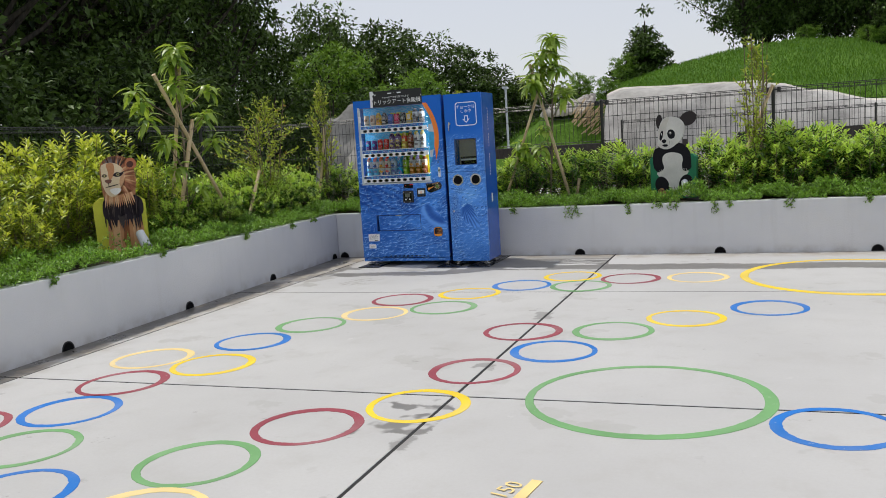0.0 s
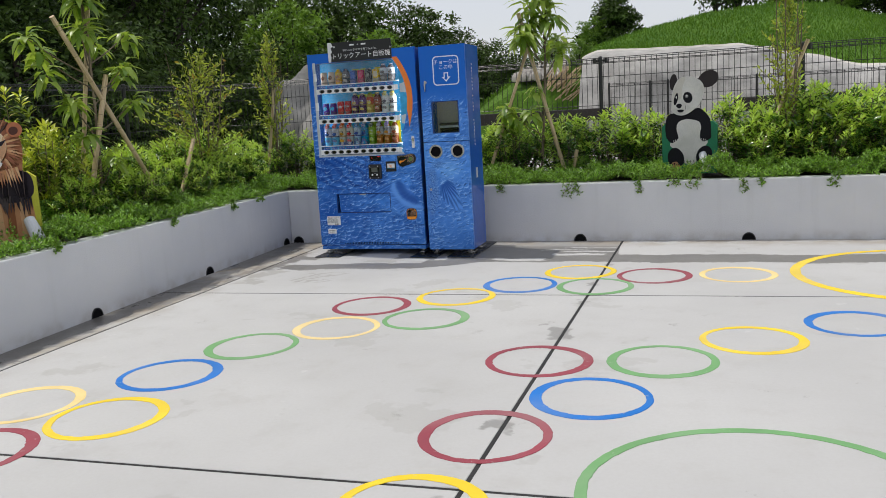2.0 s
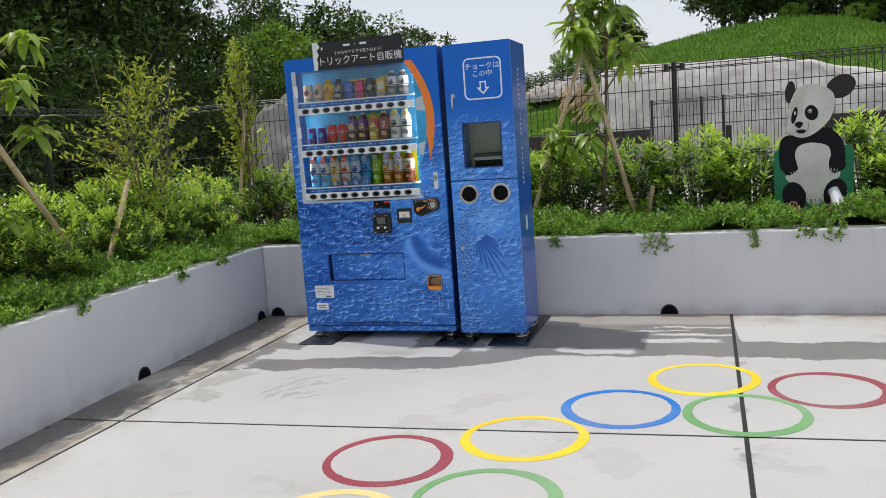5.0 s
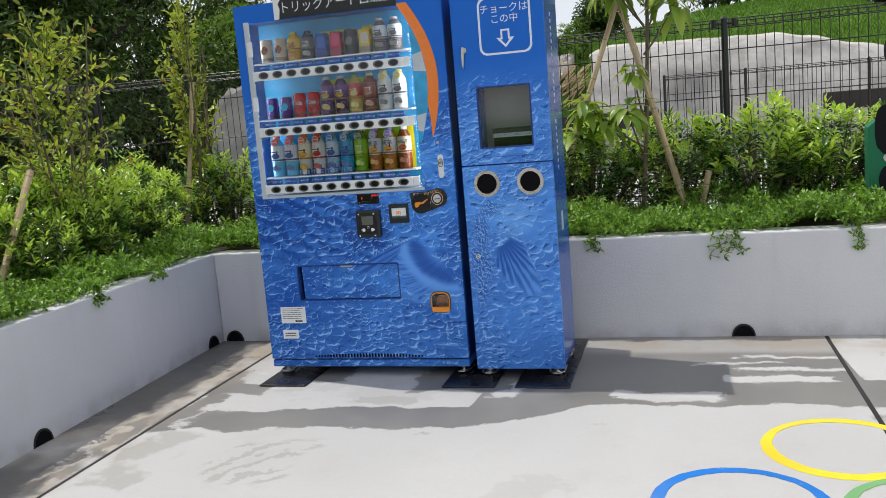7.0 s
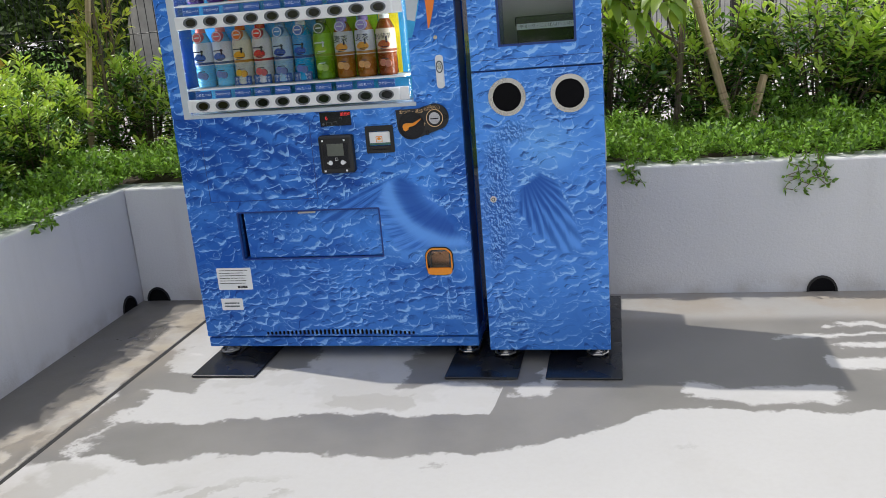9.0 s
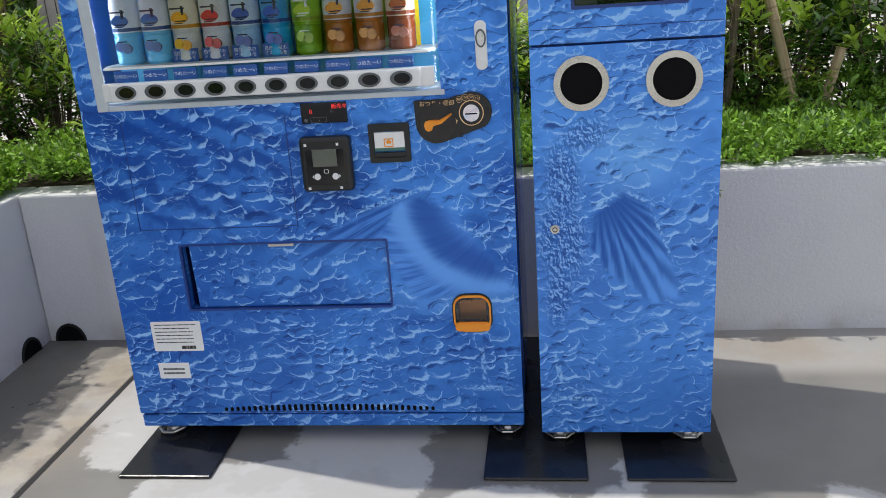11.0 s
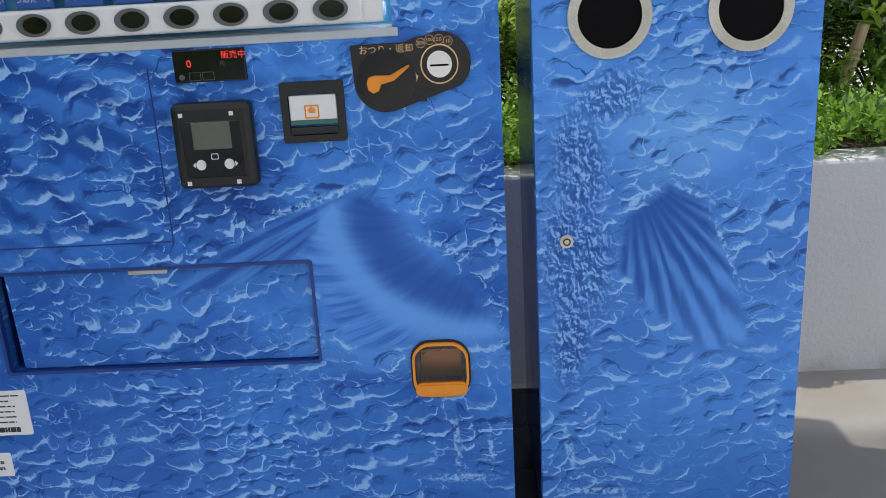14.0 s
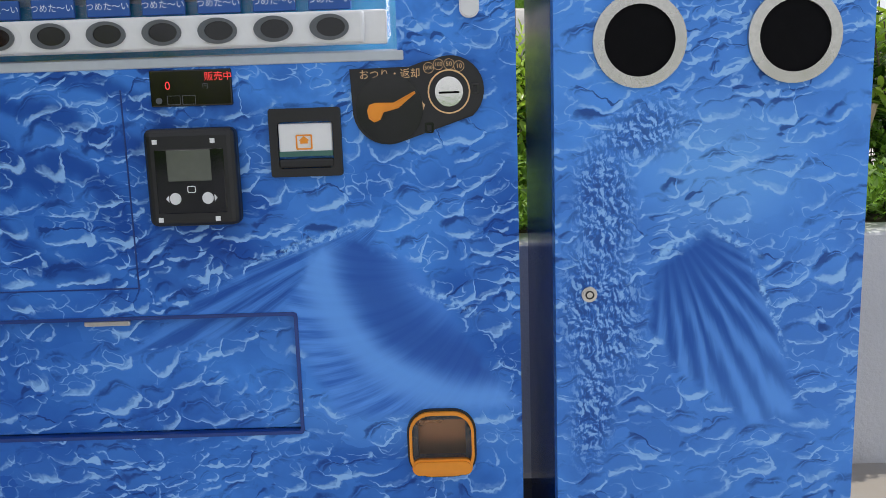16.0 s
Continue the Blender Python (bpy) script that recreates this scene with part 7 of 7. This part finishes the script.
cutout("lion_board", [
    ([(-0.22, -0.02), (0.21, 0.0), (0.21, 0.46), (0.16, 0.50), (-0.17, 0.50), (-0.23, 0.45)], YEL, 0.15),
    (smooth_path([(-0.142, 0.744), (-0.118, 0.81), (-0.045, 0.855), (0.053, 0.85), (0.120, 0.80), (0.138, 0.740), (0.150, 0.655), (0.138, 0.550), (0.115, 0.42), (0.03, 0.38), (-0.08, 0.40), (-0.13, 0.51), (-0.142, 0.64)], 5), MAN, 0.012),
    (smooth_path([(-0.12, 0.26), (-0.10, 0.44), (0.0, 0.50), (0.12, 0.46), (0.165, 0.32), (0.165, 0.02), (0.0, -0.01), (-0.12, 0.02)], 5), ORG, 0.012),
    (smooth_path([(-0.075, 0.30), (-0.03, 0.30), (-0.02, 0.10), (0.0, 0.0), (-0.10, 0.0), (-0.085, 0.10)], 4), (0.60, 0.36, 0.19), 0.004),
    (smooth_path([(0.085, 0.30), (0.13, 0.30), (0.13, 0.10), (0.15, 0.01), (0.06, 0.01), (0.085, 0.10)], 4), (0.60, 0.36, 0.19), 0.004),
    (smooth_path([(0.02, 0.28), (0.05, 0.27), (0.05, 0.08), (0.02, 0.06), (0.0, 0.12)], 4), (0.26, 0.10, 0.045), 0.0),
    (smooth_path([(-0.145, 0.34), (-0.14, 0.47), (-0.06, 0.515), (0.08, 0.52), (0.175, 0.48), (0.185, 0.36), (0.12, 0.31), (0.02, 0.30), (-0.08, 0.31)], 5), DKM, 0.012),
    *fringe, *chest, *beard,
    *mane,
    (ellipse(0.118, 0.785, 0.048, 0.050, 20), (0.46, 0.17, 0.09), 0.012), (tilted(0.112, 0.778, 0.030, 0.027, 0.5, 16), (0.10, 0.045, 0.035), 0.0),
    (smooth_path([(-0.132, 0.72), (-0.120, 0.785), (-0.03, 0.800), (0.045, 0.750), (0.055, 0.655), (0.010, 0.575), (-0.02, 0.522), (-0.07, 0.512), (-0.108, 0.55), (-0.132, 0.63)], 5), CRM, 0.012),
    (smooth_path([(-0.085, 0.79), (-0.03, 0.795), (-0.02, 0.74), (-0.045, 0.67), (-0.07, 0.66), (-0.075, 0.72)], 4), (0.50, 0.24, 0.12), 0.0),
    (smooth_path([(0.045, 0.742), (0.055, 0.655), (0.020, 0.590), (0.012, 0.64), (0.03, 0.69)], 4), (0.58, 0.33, 0.19), 0.0),
    (smooth_path([(-0.038, 0.692), (-0.010, 0.716), (0.030, 0.712), (0.058, 0.722), (0.030, 0.684), (-0.008, 0.678)], 4), DKM, 0.0),
    (ellipse(0.004, 0.697, 0.014, 0.012, 14), (0.42, 0.36, 0.17), 0.0), (ellipse(0.004, 0.697, 0.006, 0.007, 10), DKM, 0.0),
    (smooth_path([(-0.128, 0.690), (-0.105, 0.708), (-0.086, 0.690), (-0.105, 0.678)], 4), DKM, 0.0), (ellipse(-0.106, 0.692, 0.008, 0.008, 10), (0.42, 0.36, 0.17), 0.0),
    (smooth_path([(-0.108, 0.652), (-0.078, 0.660), (-0.050, 0.652), (-0.066, 0.628), (-0.092, 0.628)], 4), (0.18, 0.085, 0.065), 0.0),
    (strand(-0.078, 0.63, -1.6, 0.035, 0.003), DKM, 0.0), (strand(-0.078, 0.598, 0.15, 0.095, 0.004, 0.006), DKM, 0.0), (strand(-0.078, 0.598, 3.4, 0.035, 0.004), DKM, 0.0),
    (smooth_path([(-0.075, 0.570), (-0.02, 0.582), (0.020, 0.570), (-0.005, 0.535), (-0.045, 0.528)], 4), (0.74, 0.72, 0.68), 0.0),
], Matrix.Translation((-3.74, 6.70, SOIL + 0.03)) @ Matrix.Rotation(radians(42), 4, "Z") @ Matrix.Diagonal((0.98, 1, 1.0, 1)), (-3.74, 6.78, SOIL + 0.02), "painted orange lion board on a yellow stand")


# ---- woods ----
def tree_meshes(seed, h, spread_r, low, leaf, n_clumps, per, cone=False):
    """A tree at the origin: tapered trunk with limbs, crown of many small leaves in clumps."""
    rng = np.random.default_rng(seed)
    c = []
    while len(c) < n_clumps:
        p = rng.uniform(-1, 1, 3)
        if cone:
            f = (p[2] + 1) / 2
            if math.hypot(p[0], p[1]) < (1 - f) * 0.95 + 0.04:
                c.append(p)
        elif 0.35 < np.linalg.norm(p) < 1.0:
            c.append(p)
    c = np.array(c)
    wob = 1 + 0.22 * np.sin(3.1 * np.arctan2(c[:, 1], c[:, 0]) + seed) + 0.15 * rng.normal(size=n_clumps)
    c = np.stack([c[:, 0] * spread_r * wob, c[:, 1] * spread_r * wob, low + (c[:, 2] + 1) / 2 * (h - low)], 1)
    rad = spread_r * 0.20 * (0.6 + 0.8 * rng.random(n_clumps))
    which = np.repeat(np.arange(n_clumps), per)
    n = len(which)
    off = sphere_dirs(n, rng) * (rng.random(n) ** 0.5)[:, None] * rad[which][:, None] * np.array([1.15, 1.15, 0.75])
    pos = c[which] + off
    me = leaves_mesh("crown", pos, off + sphere_dirs(n, rng) * 0.4 + np.array([0, 0, -0.05]), sphere_dirs(n, rng) + np.array([0, 0, 1.1]), leaf * (0.6 + 0.8 * rng.random(n)), leaf * 0.5 * (0.7 + 0.6 * rng.random(n)), 0.2, 0.1)
    bm = bmesh.new()
    add_rod(bm, (0, 0, -0.3), (0.1 * spread_r * rng.normal(), 0.1 * spread_r * rng.normal(), h * 0.82), 0.026 * h, 0.006 * h, 9, (0.03 * h * rng.normal(), 0, 0), 7)
    for k in range(0, n_clumps, 4):
        z0 = max(low * 0.6, c[k][2] * rng.uniform(0.45, 0.75))
        add_rod(bm, (0, 0, z0), c[k], 0.008 * h, 0.002 * h, 5, (0, 0, -0.02 * h), 3)
    tm = bpy.data.meshes.new("trunk")
    bm.to_mesh(tm)
    bm.free()
    return me, tm


def tree_kind(label, material, *a, **k):
    me, tm = tree_meshes(*a, **k)
    return make_plant("tree", label, "tree", "woodland trees", [("crown", me, material), ("trunk", tm, M["trunk"])])


dark = [tree_kind("tall dark broadleaf tree in the woods", M["forest"], 70 + k, 9.5 + 0.7 * k, 2.9, 1.6, 0.17, 150, 95) for k in range(3)]
mid = [tree_kind("rounded broadleaf tree in the woods", M["forest"], 80 + k, 8.0, 2.9, 0.8, 0.24, 130, 70) for k in range(2)]
light = [tree_kind("bright green broadleaf tree at the wood's edge", M["forest_light"], 90, 5.6, 2.0, 0.5, 0.20, 90, 70)]
under = [tree_kind("dark bushy understorey tree", M["forest"], 95 + k, 4.2, 2.2, 0.2, 0.16, 100, 70) for k in range(2)]
cones = [tree_kind("lone dark conifer on the hill's shoulder", M["forest"], 99, 4.4, 1.5, 0.1, 0.22, 110, 60, cone=True)]


def plant_trees(base_list, places):
    used = set()
    for i, (x, y, s, sz) in enumerate(places):
        b = base_list[i % len(base_list)]
        m = Matrix.Translation((x, y, ground_height(x, y))) @ Matrix.Rotation(rng.random() * 6.28, 4, "Z")
        ob = b if b not in used else copy_thing(b, m)
        used.add(b)
        ob.matrix_basis = m
        ob.scale = (s, s, sz)


plant_trees(dark, [(-12.9, 9.8, 1.12, 1.18), (-13.4, 13.8, 1.12, 1.24), (-15.6, 18.3, 1.18, 1.30), (-16.0, 22.3, 1.12, 1.30), (-16.9, 26.8, 1.12, 1.27),
                   (-16.9, 10.3, 1.23, 1.42), (-17.6, 14.8, 1.23, 1.47), (-18.9, 19.8, 1.23, 1.47), (-20.9, 25.3, 1.23, 1.53), (-12.4, 5.3, 1.12, 1.18), (-16.4, 4.8, 1.23, 1.42),
                   (-21.9, 30.8, 1.23, 1.36), (-21.4, 12.8, 1.34, 1.65), (-23.4, 19.8, 1.34, 1.65), (-25.4, 27.8, 1.34, 1.59)])
plant_trees(under, [(-9.8, 7.0, 0.9, 0.75), (-10.0, 10.6, 0.9, 0.8), (-11.2, 14.8, 1.0, 0.85), (-13.2, 19.5, 1.0, 0.9), (-12.8, 23.5, 1.0, 0.9), (-9.6, 3.2, 0.9, 0.75),
                    (-13.4, 28.5, 1.0, 0.9), (-12.6, 15.8, 1.1, 1.0), (-14.8, 20.0, 1.1, 1.1), (-10.0, 30.5, 1.0, 0.72), (-16.2, 32.0, 1.1, 1.1)])
plant_trees(mid, [(-22.05, 44.0, 1.05, 1.22), (-19.15, 46.0, 1.0, 1.06), (-16.55, 45.0, 1.0, 0.98), (-14.15, 46.5, 0.9, 0.86), (-12.55, 47.0, 0.8, 0.70), (-11.15, 48.0, 0.75, 0.60),
                  (-9.55, 50.0, 0.8, 0.52), (-26.05, 43.0, 1.1, 1.25), (-24.05, 50.0, 1.1, 1.2)])
plant_trees(light, [(-14.55, 31.5, 1.0, 1.0), (-12.35, 35.0, 0.85, 0.80)])
plant_trees(cones, [(-4.00, 45.0, 1.0, 0.86)])
hill_trees = [(0.75, 46.0, 0.65, 0.80), (1.65, 47.5, 0.70, 0.85), (3.25, 46.5, 0.65, 0.80), (4.85, 47.0, 0.7, 0.75), (6.45, 46.0, 0.7, 0.75), (8.25, 47.5, 0.75, 0.8), (10.25, 46.0, 0.8, 0.8),
              (1.75, 50.5, 0.8, 1.0), (4.05, 51.0, 0.8, 1.0), (7.25, 51.0, 0.8, 0.95), (10.95, 51.0, 0.9, 0.95), (12.95, 45.0, 0.8, 0.8)]
plant_trees([copy_thing(mid[0], Matrix.Identity(4)), copy_thing(mid[1], Matrix.Identity(4))], hill_trees)
plant_trees([copy_thing(light[0], Matrix.Identity(4))], [(-3.65, 26.5, 0.22, 0.20), (-2.95, 27.0, 0.20, 0.18), (-4.85, 44.5, 0.4, 0.35), (5.95, 44.0, 0.35, 0.22), (3.45, 44.2, 0.3, 0.18)])

# grass blades on the slope
n = 60000
gx = -8 + 22 * R.random(n)
gy = 24.3 + 18 * R.random(n) ** 1.4
gz = np.array([ground_height(float(a), float(b)) for a, b in zip(gx, gy)])
me = leaves_mesh("grass_blades", np.stack([gx, gy, gz - 0.02], 1), np.stack([R.normal(size=n) * 0.4, R.normal(size=n) * 0.4, np.ones(n)], 1), sphere_dirs(n, R), 0.07 + 0.13 * R.random(n), 0.022 + 0.016 * R.random(n), 0.1, 0.25)
tagged(place_mesh("grass_blades", me, M["blade"], origin=(3, 30, 2)), "long green grass blades on the hill", "grass", kind="stuff")
